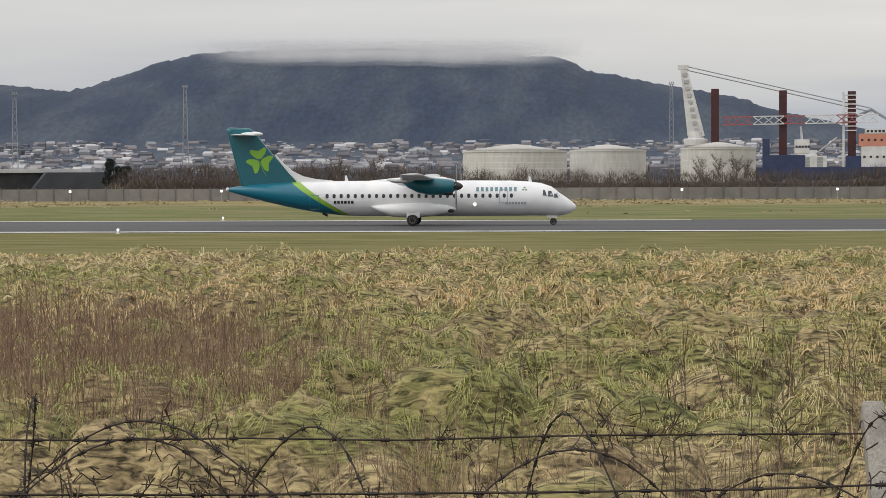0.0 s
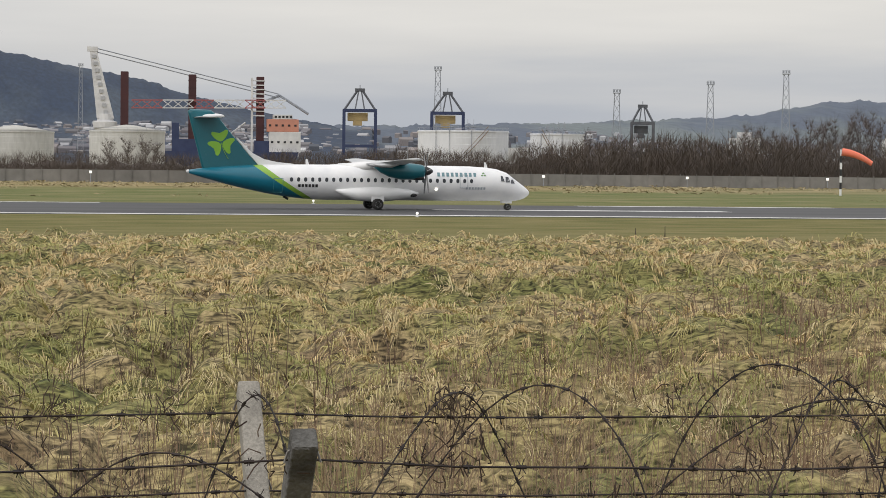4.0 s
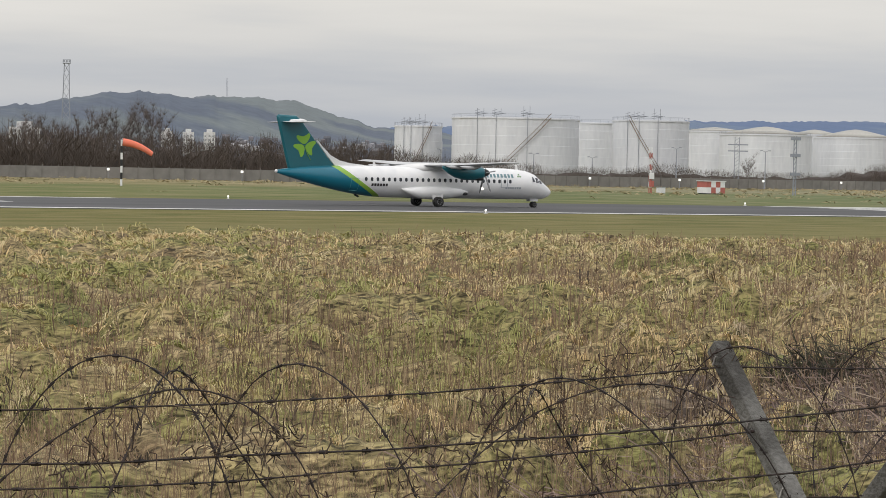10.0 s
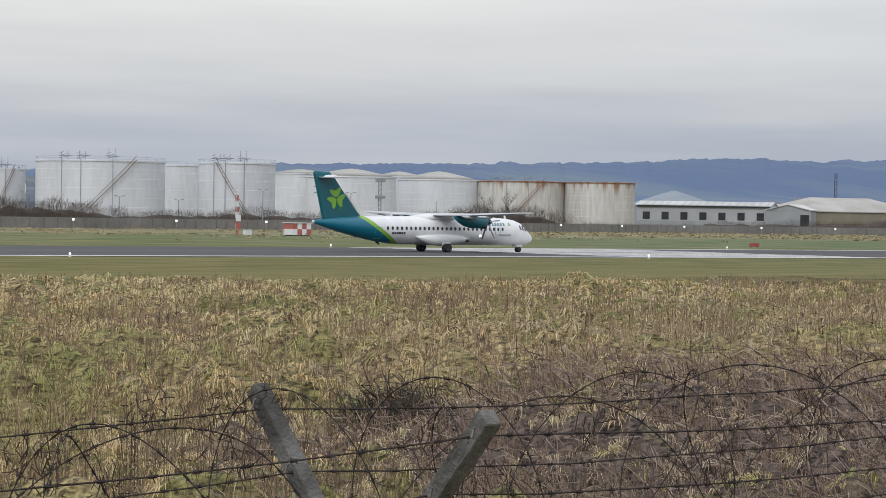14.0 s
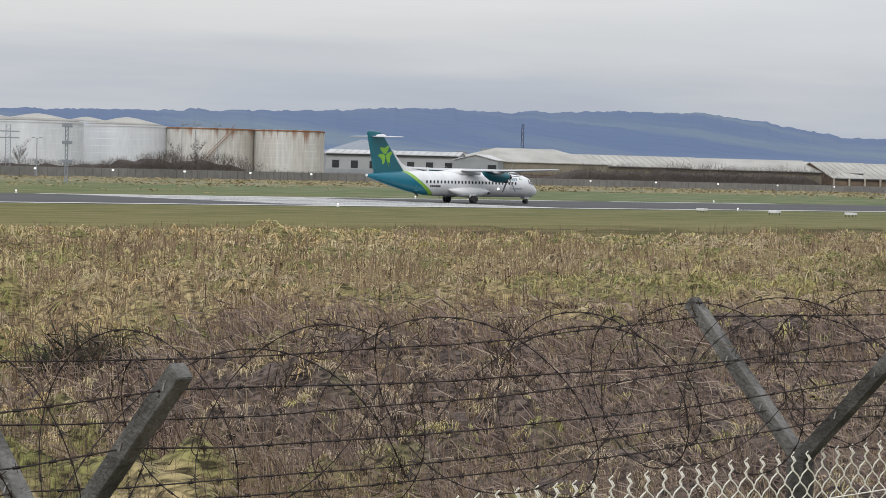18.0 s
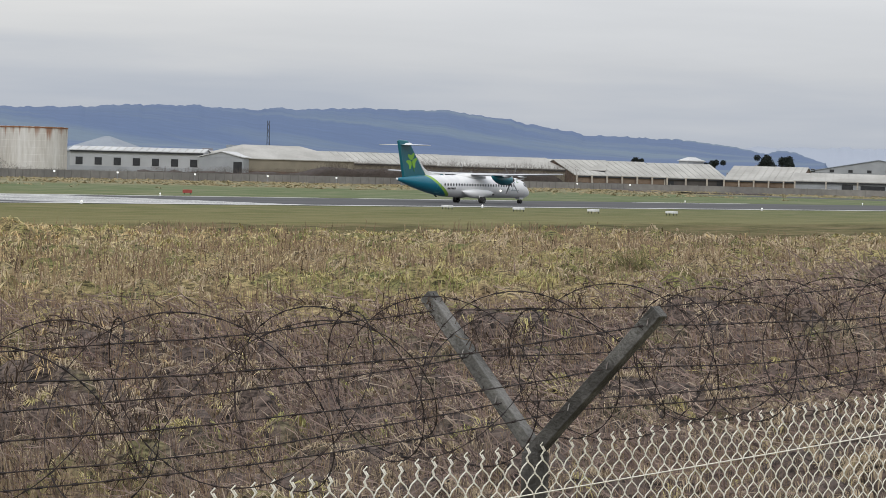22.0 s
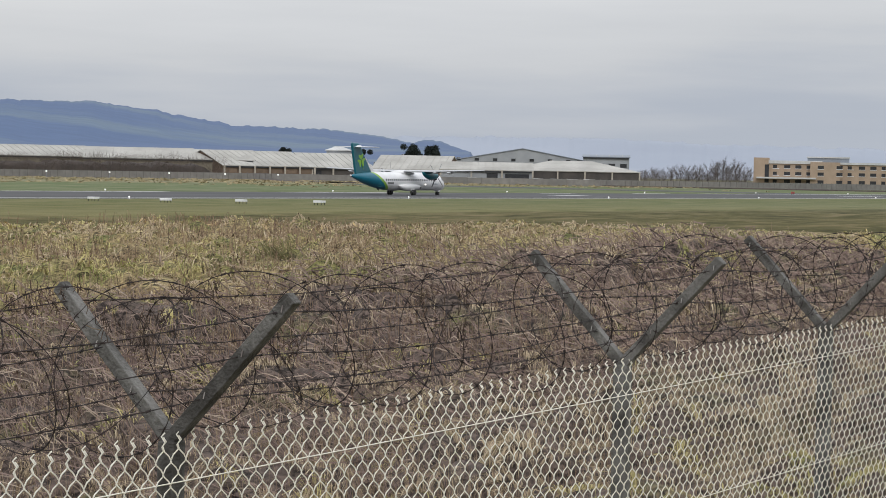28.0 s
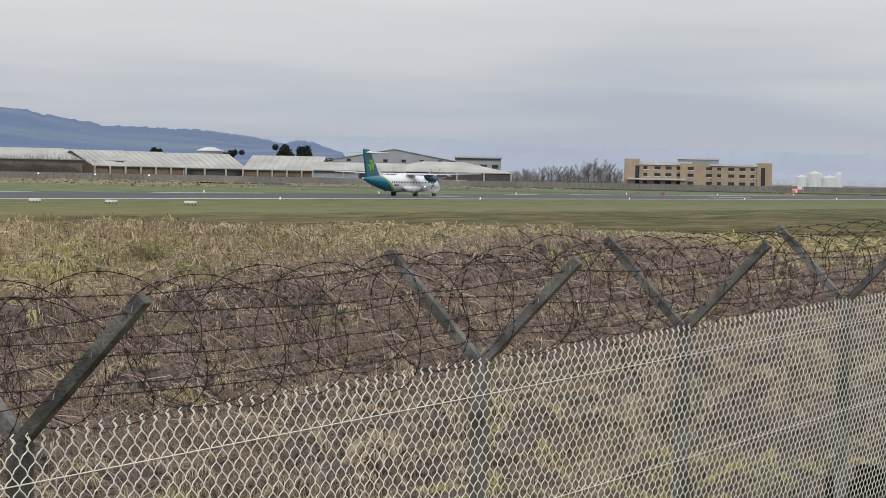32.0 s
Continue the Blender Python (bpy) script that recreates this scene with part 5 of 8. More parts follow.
def fuel_gauge_tower():
    x, y, _ = polar(35.33, 530)
    t = thing("pipe_tower", (x, y, 0), -35, "thin steel pipe tower with side arms before the tanks", "tower")
    bm = B()
    for u in (-0.5, 0.5):
        beam(bm, (u, 0, 0), (u, 0, 11.2), 0.18)
    for k in range(14):
        beam(bm, (-0.5, 0, 0.8 * k), (0.5, 0, 0.8 * k + 0.8), 0.09)
    part("lattice", bm, M_MASTGREY, t)
    for z in (8.2, 9.6):
        bm = B()
        beam(bm, (-2.0, 0, z), (2.4, 0, z), 0.25)
        part("side_arm", bm, M_MASTGREY, t)


fuel_gauge_tower()

# ---------------------------------------------------------------- far fence, scrub belt
FENCE_LINE = [(-420, 405), (230, 405), (420, 452), (640, 430), (660, 375), (690, 340), (900, 285), (1500, 262)]


def on_line(table, x):
    return lerp_table(table, x)


def far_fence():
    f = thing("airfield_fence", (0, 0, 0), 0, "grey close-meshed airfield fence along the far grass", "fence")
    bm = B()
    x = -420.0
    while x < 1500:
        y0, y1 = on_line(FENCE_LINE, x), on_line(FENCE_LINE, x + 3)
        bm.faces.new([bm.verts.new(p) for p in ((x, y0, 0.02), (x + 3, y1, 0.02), (x + 3, y1, 2.1), (x, y0, 2.1))])
        x += 3
    part("fence_mesh", bm, M_FARMESH, f)
    bm = B()
    x = -420.0
    while x < 1500:
        y0 = on_line(FENCE_LINE, x) - 0.1
        box(bm, x - 0.05, x + 0.05, y0 - 0.05, y0 + 0.05, 0, 2.35)
        x += 3
    p = part("fence_post", bm, M_FARMESH, f)
    p["kind"] = "stuff"


M_FARMESH = material("grey_mesh_panel", (0.175, 0.168, 0.158), (0.23, 0.22, 0.205), 0.05, 0.9, fine=0.3)
far_fence()


def twig_cloud(name, label, spots, mat, seed, kind="stuff", category="scrub"):
    """Bare winter bushes: bundles of thin forking twigs. spots: x, y, z, half width, height, how many twigs."""
    rng = np.random.default_rng(seed)
    V, F = [], []
    base = 0
    for x, y, z, w, h, n in spots:
        n = int(n)
        dx, dy = np.clip(rng.normal(0, 0.6, n), -1.5, 1.5), np.clip(rng.normal(0, 0.6, n), -1.5, 1.5)
        px, py = x + dx * w, y + dy * w
        dome = np.sqrt(np.maximum(0.02, 1 - (dx / 1.6) ** 2)) * h * rng.uniform(0.8, 1.0)
        pz = z + rng.random(n) ** 0.8 * dome * 0.82
        ang = rng.random(n) * 2 * np.pi
        lean = rng.normal(0, 0.75, n)
        ln = h * (0.08 + 0.16 * rng.random(n))
        wd = 0.0085 * h * (0.4 + rng.random(n)) * 0.5
        ex, ey, ez = px + np.cos(ang) * lean * ln, py + np.sin(ang) * lean * ln, pz + ln
        v = np.stack([np.stack([px - wd, py, pz], 1), np.stack([px + wd, py, pz], 1), np.stack([ex, ey, ez], 1)], 1).reshape(-1, 3)
        V.append(v)
        F.append(base + np.arange(3 * n).reshape(n, 3))
        base += 3 * n
    ob = arrays(name, np.concatenate(V), np.concatenate(F), mat)
    return tagged(ob, label, category, kind=kind)


M_SCRUB = island_material("bare_scrub_twigs", [(0.065, 0.052, 0.046), (0.11, 0.088, 0.075), (0.082, 0.068, 0.058), (0.13, 0.105, 0.088)])
# colour of an added sheet that stands for shade inside the bushes
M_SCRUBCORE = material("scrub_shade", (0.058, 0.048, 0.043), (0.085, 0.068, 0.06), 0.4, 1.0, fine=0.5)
M_TREETWIG = island_material("bare_tree_twigs", [(0.10, 0.085, 0.08), (0.15, 0.125, 0.115), (0.08, 0.065, 0.06)])


def scrub_belt():
    """The dark belt of bushes behind the far fence; its height in metres along the turn of view."""
    tall = [(-15, 2.2), (-10.9, 2.4), (-10.4, 6.2), (-9, 6.6), (-4, 6.4), (-2, 5.4), (0, 5.2), (6, 5.2), (8, 5.8), (10, 6.8), (13, 6.4), (14, 8.6), (16, 9.4), (19.5, 9.6), (20.5, 8.6), (24, 8.4), (25, 9.0), (27, 8.0), (28, 6.4), (30, 5.2), (31, 3.8), (32, 4.0), (34, 4.8), (35, 4.4), (37, 3.8), (38.4, 5.2), (39, 7.0), (40.8, 6.6), (41.6, 3.0), (43, 2.6), (47, 2.7), (48.8, 2.8), (49.2, 4.6), (52, 4.9), (54.7, 4.5), (55.1, 0.4), (80, 0.4)]
    rng = random.Random(3)
    spots, core_v, core_f = [], [], []
    az, n = -15.0, 0
    while az < 80:
        h = lerp_table(tall, az)
        a = radians(az)
        x = 470 * math.tan(a) if az < 60 else 760 * math.sin(a)
        y = on_line(FENCE_LINE, x) + 12 if az < 64 else 760 * math.cos(a) + 25
        if az < 60:
            y = on_line(FENCE_LINE, math.tan(a) * 430) + 12
            x = y * math.tan(a)
        r = math.hypot(x, y)
        hh = h * r / 450 if az > 45 else h
        hh *= (1 + 0.10 * noise.noise(Vector((az * 5.0, 8.0, 2)))) * (1 + 0.22 * noise.noise(Vector((az * 1.7, 3.0, 0))))
        if h > 0.6:
            spots.append((x + rng.uniform(-1, 1), y + rng.uniform(-3, 6), 0, 1.8 * r / 450, hh * 1.12, 150))
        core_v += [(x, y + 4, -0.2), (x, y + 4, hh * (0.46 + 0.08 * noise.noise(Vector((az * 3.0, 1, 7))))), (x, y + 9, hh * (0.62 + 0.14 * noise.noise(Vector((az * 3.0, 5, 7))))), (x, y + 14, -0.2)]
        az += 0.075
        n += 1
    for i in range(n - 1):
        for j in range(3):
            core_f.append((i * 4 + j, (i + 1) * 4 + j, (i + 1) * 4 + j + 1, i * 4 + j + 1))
    tagged(arrays("scrub_mass", core_v, core_f, M_SCRUBCORE), "dark sheet painted as the shade inside a bare scrub belt", "scrub", kind="stuff")
    twig_cloud("scrub", "belt of bare brown winter scrub behind the fence", spots, M_SCRUB, 5)


scrub_belt()


def far_wood():
    """Bare trees right of the sheds and low bushes beside the office block."""
    rng = random.Random(9)
    spots = []
    for _ in range(420):
        az = rng.uniform(64.7, 67.55)
        top = lerp_table([(64.6, 6.5), (65.2, 8.2), (66.4, 8.6), (66.9, 11.5), (67.25, 10.5), (67.6, 5.0)], az)
        x, y, _ = polar(az, rng.uniform(850, 900))
        spots.append((x, y, 0, 1.8, top * rng.uniform(0.35, 0.95), 60))
    for _ in range(260):
        az = rng.uniform(70.9, 79)
        x, y, _ = polar(az, rng.uniform(1050, 1150))
        spots.append((x, y, 0, 2.4, rng.uniform(3, 8.0), 50))
    twig_cloud("far_wood", "bare grey-brown winter trees in haze", spots, M_TREETWIG, 8, category="wood")


far_wood()


def bare_tree(az, r, h, label, seed, lean=0.0):
    """A leafless tree: trunk, limbs that fork, and a loose crown of twigs."""
    rng = random.Random(seed)
    x, y, _ = polar(az, r)
    t = thing("bare_tree", (x, y, 0), 0, label, "tree", "bare trees behind the fence")
    bm = B()
    bar(bm, (0, 0, -0.2), (lean, 0, h * 0.45), h * 0.012, 7, h * 0.007)
    bar(bm, (lean, 0, h * 0.45), (lean * 1.6, 0, h * 0.9), h * 0.007, 6, h * 0.002)
    part("trunk", bm, M_WOODBARK, t)
    ends = []
    bm = B()
    for k in range(16):
        z = h * rng.uniform(0.18, 0.75)
        a = rng.uniform(0, 6.28)
        l = h * rng.uniform(0.16, 0.34)
        p = Vector((lean * z / h * 1.5, 0, z))
        q = p + Vector((math.cos(a) * l * 0.7, math.sin(a) * l * 0.7, l * 0.9))
        bar(bm, p, q, h * 0.0042, 5, h * 0.0015)
        ends += [(p.lerp(q, u), l) for u in (0.4, 0.7, 1.0)]
    part("limb_set", bm, M_WOODBARK, t)
    V, F = [], []
    for p, l in ends:
        for _ in range(24):
            d = Vector((rng.gauss(0, 0.75), rng.gauss(0, 0.75), 0.9)).normalized() * l * rng.uniform(0.3, 0.8)
            w = h * 0.0012 * max(1.0, r / 450)
            i = len(V)
            V += [(p.x - w, p.y, p.z), (p.x + w, p.y, p.z), (p.x + d.x, p.y + d.y, p.z + d.z)]
            F.append((i, i + 1, i + 2))
    arrays("crown", V, F, M_TREETWIG, t, "fine bare twigs")


M_WOODBARK = material("tree_bark", (0.12, 0.105, 0.098), (0.15, 0.13, 0.12), 2.0, 0.95, fine=0.3)
for k, (az, r, h) in enumerate(((18.3, 470, 11), (18.6, 480, 12), (18.9, 470, 10.5), (19.2, 475, 11), (19.7, 470, 13), (19.95, 478, 14), (20.2, 470, 12.5), (20.6, 470, 13.5), (20.85, 476, 14.5), (21.1, 470, 13), (21.35, 480, 14), (21.6, 470, 12), (14.55, 520, 10.5), (14.9, 515, 9.5), (15.2, 500, 8.8), (3.3, 560, 8.6), (3.7, 565, 9.2), (4.1, 560, 9.0), (4.4, 565, 8.0), (-4.5, 520, 9), (-5.4, 515, 8.5), (39.3, 560, 8), (39.8, 565, 8.6), (35.6, 560, 7.4))):
    bare_tree(az, r, h, "leafless tree with upswept branches behind the fence", 40 + k, lean=((k * 37) % 7 - 3) * 0.12)


def dark_tree(az, r, z0, z1, w, label, seed):
    """An evergreen with a dense dark crown of many small leaf clumps."""
    rng = np.random.default_rng(seed)
    x, y, _ = polar(az, r)
    t = thing("evergreen_tree", (x, y, 0), 0, label, "tree", "evergreens")
    bm = B()
    bar(bm, (0, 0, -0.2), (0.2, 0, z0 + (z1 - z0) * 0.6), 0.35, 8, 0.15)
    for k in range(5):
        a = k * 1.3
        bar(bm, (0, 0, z0 + 0.3 * k), (math.cos(a) * w * 0.3, math.sin(a) * w * 0.3, z0 + 1 + 0.4 * k), 0.12, 5, 0.05)
    part("trunk", bm, M_WOODBARK, t)
    blobs = [(rng.normal(0, w * 0.24), rng.normal(0, w * 0.24), z0 + (z1 - z0) * (0.2 + 0.65 * rng.random()), w * (0.16 + 0.14 * rng.random())) for _ in range(11)]
    V, F = [], []
    for bx, by, bz, br in blobs:
        n = 420
        d = rng.normal(0, 1, (n, 3))
        d /= np.linalg.norm(d, axis=1)[:, None]
        p = np.array([bx, by, bz]) + d * br * (0.55 + 0.5 * rng.random((n, 1)))
        u = rng.normal(0, 1, (n, 3)) * br * 0.13
        v = rng.normal(0, 1, (n, 3)) * br * 0.13
        i = len(V)
        V += np.stack([p - u, p + v, p + u], 1).reshape(-1, 3).tolist()
        F += (i + np.arange(3 * n).reshape(n, 3)).tolist()
    arrays("crown", V, F, M_EVERGREEN, t, "dense dark green crown")


M_EVERGREEN = island_material("evergreen_leaf", [(0.012, 0.017, 0.016), (0.025, 0.032, 0.028), (0.018, 0.024, 0.022)])
for az, r, z0, z1, w, sd in ((59.42, 900, 8.2, 14.0, 7.4, 1), (59.92, 900, 8.0, 13.2, 6.4, 2), (58.2, 900, 8.2, 11.6, 4.2, 3), (56.35, 900, 9.5, 11.6, 3.2, 4), (-10.72, 455, 1.5, 8.2, 3.6, 5), (-10.45, 458, 1.0, 7.0, 3.2, 6)):
    dark_tree(az, r, z0, z1, w, "dark evergreen tree with an uneven crown", sd)

rng_wood = random.Random(77)
for k in range(30):
    az = 64.75 + 2.8 * (k + rng_wood.random()) / 30
    top = lerp_table([(64.6, 7.5), (65.2, 9.2), (66.4, 9.6), (66.9, 13.0), (67.25, 11.5), (67.6, 7.0)], az)
    bare_tree(az, rng_wood.uniform(840, 900), top * rng_wood.uniform(0.62, 0.85), "leafless grey-brown tree of a small wood", 200 + k, lean=rng_wood.uniform(-0.4, 0.4))
for k, (az, w) in enumerate(((71.75, 5.0), (72.05, 6.5), (72.4, 7.0), (72.62, 3.0))):
    x, y, _ = polar(az, 1020)
    silo = thing("white_silo", (x, y, 0), -az, "small white storage silo beyond the airfield", "silo", "white silos")
    bm = B()
    bar(bm, (0, 0, 0), (0, 0, 6.0 + (k % 2) * 1.6), w * 0.5, 16)
    part("shell", bm, M_TANK, silo)
    bm = B()
    bar(bm, (0, 0, 6.0 + (k % 2) * 1.6), (0, 0, 7.0 + (k % 2) * 1.6), w * 0.5, 16, 0.3)
    part("cone_roof", bm, M_TANKDULL, silo)

# ---------------------------------------------------------------- the airliner (x forward, y to its left, origin on the ground at mid length)
HULL = [(13.50, 1.38, 0.04), (13.43, 1.38, 0.20), (13.15, 1.40, 0.43), (12.7, 1.48, 0.68), (12.2, 1.62, 0.91), (11.6, 1.84, 1.13), (10.8, 1.98, 1.26), (9.8, 2.04, 1.32), (8.6, 2.07, 1.36), (6, 2.08, 1.37), (3, 2.08, 1.37), (0, 2.08, 1.37), (-3, 2.08, 1.37), (-4.6, 2.11, 1.33), (-6, 2.19, 1.24), (-7.5, 2.30, 1.11), (-9, 2.43, 0.93), (-10.5, 2.56, 0.71), (-11.8, 2.68, 0.48), (-12.8, 2.76, 0.28), (-13.35, 2.80, 0.15), (-13.5, 2.81, 0.05)]


def hull_at(x):
    for (xa, ca, ra), (xb, cb, rb) in zip(HULL, HULL[1:]):
        if xb <= x <= xa:
            k = (xa - x) / (xa - xb)
            return ca + (cb - ca) * k, ra + (rb - ra) * k
    return HULL[-1][1:]


def hull_side(x, z, out=0.0):
    """The hull's half width at that length and height, a little outside."""
    c, r = hull_at(x)
    s = max(-1, min(1, (z - c) / r))
    return r * 1.03 * math.sqrt(max(0.0, 1 - s * s)) + out


def livery():
    """White hull, teal tail and a lime band that sweeps forward and down."""
    m = bpy.data.materials.new("airliner_livery")
    m.use_nodes = True
    nt = m.node_tree
    bs = nt.nodes["Principled BSDF"]
    bs.inputs["Roughness"].default_value = 0.32
    bs.inputs["Coat Weight"].default_value = 0.25
    ln = nt.links.new
    co = nt.nodes.new("ShaderNodeTexCoord")
    sp = nt.nodes.new("ShaderNodeSeparateXYZ")
    ln(co.outputs["Object"], sp.inputs[0])

    def calc(op, a, b, c=None):
        n = nt.nodes.new("ShaderNodeMath")
        n.operation = op
        for i, v in enumerate((a, b, c)):
            if v is None:
                continue
            if isinstance(v, (int, float)):
                n.inputs[i].default_value = v
            else:
                ln(v, n.inputs[i])
        return n.outputs[0]

    # how far forward of the sweeping edge
    dz = calc("SUBTRACT", 3.2, sp.outputs["Z"])
    edge = calc("MULTIPLY_ADD", dz, 1.30, -8.30)
    curve = calc("MULTIPLY", calc("MULTIPLY", dz, dz), 0.12)
    d = calc("SUBTRACT", calc("SUBTRACT", sp.outputs["X"], edge), curve)
    wide = calc("MULTIPLY_ADD", dz, -0.06, 0.72)
    teal = calc("LESS_THAN", d, 0.0)
    lime = calc("LESS_THAN", d, wide)
    n = nt.nodes.new("ShaderNodeTexNoise")
    n.inputs["Scale"].default_value, n.inputs["Detail"].default_value = 0.9, 5
    ln(co.outputs["Object"], n.inputs["Vector"])
    wr = nt.nodes.new("ShaderNodeValToRGB")
    wr.color_ramp.elements[0].position, wr.color_ramp.elements[1].position = 0.3, 0.7
    wr.color_ramp.elements[0].color, wr.color_ramp.elements[1].color = (0.70, 0.71, 0.73, 1), (0.82, 0.82, 0.82, 1)
    ln(n.outputs["Fac"], wr.inputs[0])

    def blend(f, a, b):
        x = nt.nodes.new("ShaderNodeMix")
        x.data_type = "RGBA"
        ln(f, x.inputs[0])
        for k, v in (("A", a), ("B", b)):
            if isinstance(v, tuple):
                x.inputs[k].default_value = rgb(v)
            else:
                ln(v, x.inputs[k])
        return x.outputs["Result"]

    c = blend(lime, wr.outputs[0], (0.25, 0.45, 0.055))
    c = blend(teal, c, (0.004, 0.150, 0.225))
    ln(c, bs.inputs["Base Color"])
    return m


M_LIVERY = livery()


def slab(bm, outline, thick, axis="y", at=0.0, taper=0.0):
    """A plate with a rounded edge: outline in the plane across the axis."""
    def p(u, v, w):
        return (u, at + w, v) if axis == "y" else (u, v, at + w)
    cu = sum(u for u, v in outline) / len(outline)
    cv = sum(v for u, v in outline) / len(outline)
    rings = []
    for w, s in ((-0.5, 0.93), (-0.3, 0.985), (0, 1.0), (0.3, 0.985), (0.5, 0.93)):
        rings.append([p(cu + (u - cu) * s, cv + (v - cv) * s, w * thick) for u, v in outline])
    return loft(bm, rings)


def foil_ring(x_lead, chord, y, z, thick, n=9):
    pts = []
    for i in range(n):
        k = i / (n - 1)
        h = thick * (2.9 * math.sqrt(k) * (1 - k) + 0.02) * 0.5
        pts.append((x_lead - chord * k, y, z + h))
    for i in range(n - 2, 0, -1):
        k = i / (n - 1)
        h = thick * (2.2 * math.sqrt(k) * (1 - k)) * 0.32
        pts.append((x_lead - chord * k, y, z - h))
    return pts


def airliner():
    plane = thing("airliner", (0, RUN_Y, 0.04), 0, "white twin-propeller airliner with a teal tail and green leaf emblem", "airliner")
    seg = 40
    rings = []
    fine = []
    for (xa, ca, ra), (xb, cb, rb) in zip(HULL, HULL[1:]):
        fine += [(xa, ca, ra)]
    fine.append(HULL[-1])
    for x, c, r in fine:
        rings.append([(x, 1.03 * r * math.sin(2 * math.pi * i / seg), c + r * math.cos(2 * math.pi * i / seg)) for i in range(seg)])
    hull = part("fuselage", loft(B(), rings), M_LIVERY, plane, "white fuselage, teal aft with a lime band", smooth=True)
    # cabin windows on both sides, each a dark pane in a thin frame
    for side in (1, -1):
        for k in range(27):
            x = 8.55 - k * 0.545
            z = 2.28
            y = side * hull_side(x, z, 0.004)
            bm = B()
            box(bm, x - 0.118, x + 0.118, y - 0.02, y + 0.02, z - 0.165, z + 0.165)
            bmesh.ops.bevel(bm, geom=[e for e in bm.edges if abs((e.verts[0].co - e.verts[1].co).y) > 0.01], offset=0.05, segments=2, affect="EDGES")
            part("cabin_window", bm, M_GLASS, plane)
        # windscreen and side panes
        for xs, zs, w, h, lean in ((11.98, 2.27, 0.34, 0.30, 24), (11.55, 2.42, 0.40, 0.42, 12), (11.10, 2.50, 0.30, 0.42, 6)):
            y = side * hull_side(xs, zs, 0.0)
            bm = B()
            pts = []
            for u, v in ((-w / 2, -h / 2), (w / 2, -h / 2), (w / 2 - 0.14, h / 2), (-w / 2 + 0.02, h / 2)):
                pts.append((xs + u, side * hull_side(xs + u, zs + v, 0.045), zs + v))
            inner = [(p[0], p[1] - side * 0.09, p[2]) for p in pts]
            loft(bm, [inner, pts])
            part("cockpit_window", bm, M_GLASS, plane)
    bm = B()
    for side in (1, -1):
        pts = [(12.22, side * hull_side(12.22, 2.24, 0.03), 2.24), (12.46, side * 0.10, 2.36), (12.10, side * 0.10, 2.64), (12.0, side * hull_side(12.0, 2.48, 0.03), 2.48)]
        f = bm.faces.new([bm.verts.new(p) for p in pts])
    bmesh.ops.solidify(bm, geom=bm.faces[:], thickness=0.02)
    part("windscreen", bm, M_GLASS, plane)
    # doors as raised frames
    for side in (1, -1):
        for x, z0, z1, w, mat in ((-6.62, 1.28, 2.35, 0.70, M_TEALRIM), (7.95, 1.75, 2.75, 0.62, M_GREY)):
            bm = B()
            for (xa, za), (xb, zb) in zip(((x - w / 2, z0), (x + w / 2, z0), (x + w / 2, z1), (x - w / 2, z1)), ((x + w / 2, z0), (x + w / 2, z1), (x - w / 2, z1), (x - w / 2, z0))):
                n = 5
                for k in range(n):
                    pa = (xa + (xb - xa) * k / n, za + (zb - za) * k / n)
                    pb = (xa + (xb - xa) * (k + 1) / n, za + (zb - za) * (k + 1) / n)
                    beam(bm, (pa[0], side * hull_side(pa[0], pa[1], 0.0), pa[1]), (pb[0], side * hull_side(pb[0], pb[1], 0.0), pb[1]), 0.035)
            part("door_outline", bm, mat, plane)
        # titles and registration as plain bars
        def bars(x0, x1, z0, z1, count, mat, name, gap=0.3):
            step = (x1 - x0) / count
            for k in range(count):
                a, b = x0 + step * k, x0 + step * (k + 1 - gap)
                bm = B()
                outer = [(u, side * hull_side(u, v, 0.022), v) for u, v in ((a, z0), (b, z0), (b, z1), (a, z1))]
                inner = [(p[0], p[1] - side * 0.05, p[2]) for p in outer]
                loft(bm, [inner, outer])
                part(name, bm, mat, plane)
        bars(5.85, 9.1, 2.62, 2.93, 9, M_GREYLETTER, "title_bar", 0.42)
        bars(8.1, 9.75, 1.62, 1.80, 7, M_GREY, "subtitle_bar")
        bars(-5.1, -3.5, 1.70, 1.92, 6, M_BLACK, "registration_bar")
        bm = B()
        for a in (90, 210, 330):
            u, v = 9.55 + 0.13 * math.cos(radians(a)), 2.76 + 0.11 * math.sin(radians(a))
            y = side * hull_side(u, v, 0.0)
            bmesh.ops.create_uvsphere(bm, u_segments=8, v_segments=6, radius=0.10, matrix=Matrix.Translation((u, y, v)) @ Matrix.Diagonal((1, 0.25, 1, 1)))
        part("small_leaf_emblem", bm, M_LIMEDARK, plane)
    # tail
    fin = [(-13.55, 7.45), (-13.35, 7.62), (-11.75, 7.55), (-11.3, 7.2), (-10.74, 6.5), (-9.74, 5.27), (-8.8, 4.15), (-7.95, 3.2), (-7.9, 2.9), (-12.3, 2.9), (-12.45, 3.2)]
    part("fin", slab(B(), fin, 0.36), M_TEAL, plane, "teal tail fin")
    part("dorsal_fillet", slab(B(), [(-9.80, 5.52), (-9.25, 4.92), (-8.5, 4.25), (-7.6, 3.80), (-6.5, 3.56), (-5.2, 3.44), (-5.2, 3.2), (-7.85, 3.1), (-8.78, 4.10), (-9.72, 5.25)], 0.34), M_WHITE, plane, "white fillet running up into the fin")
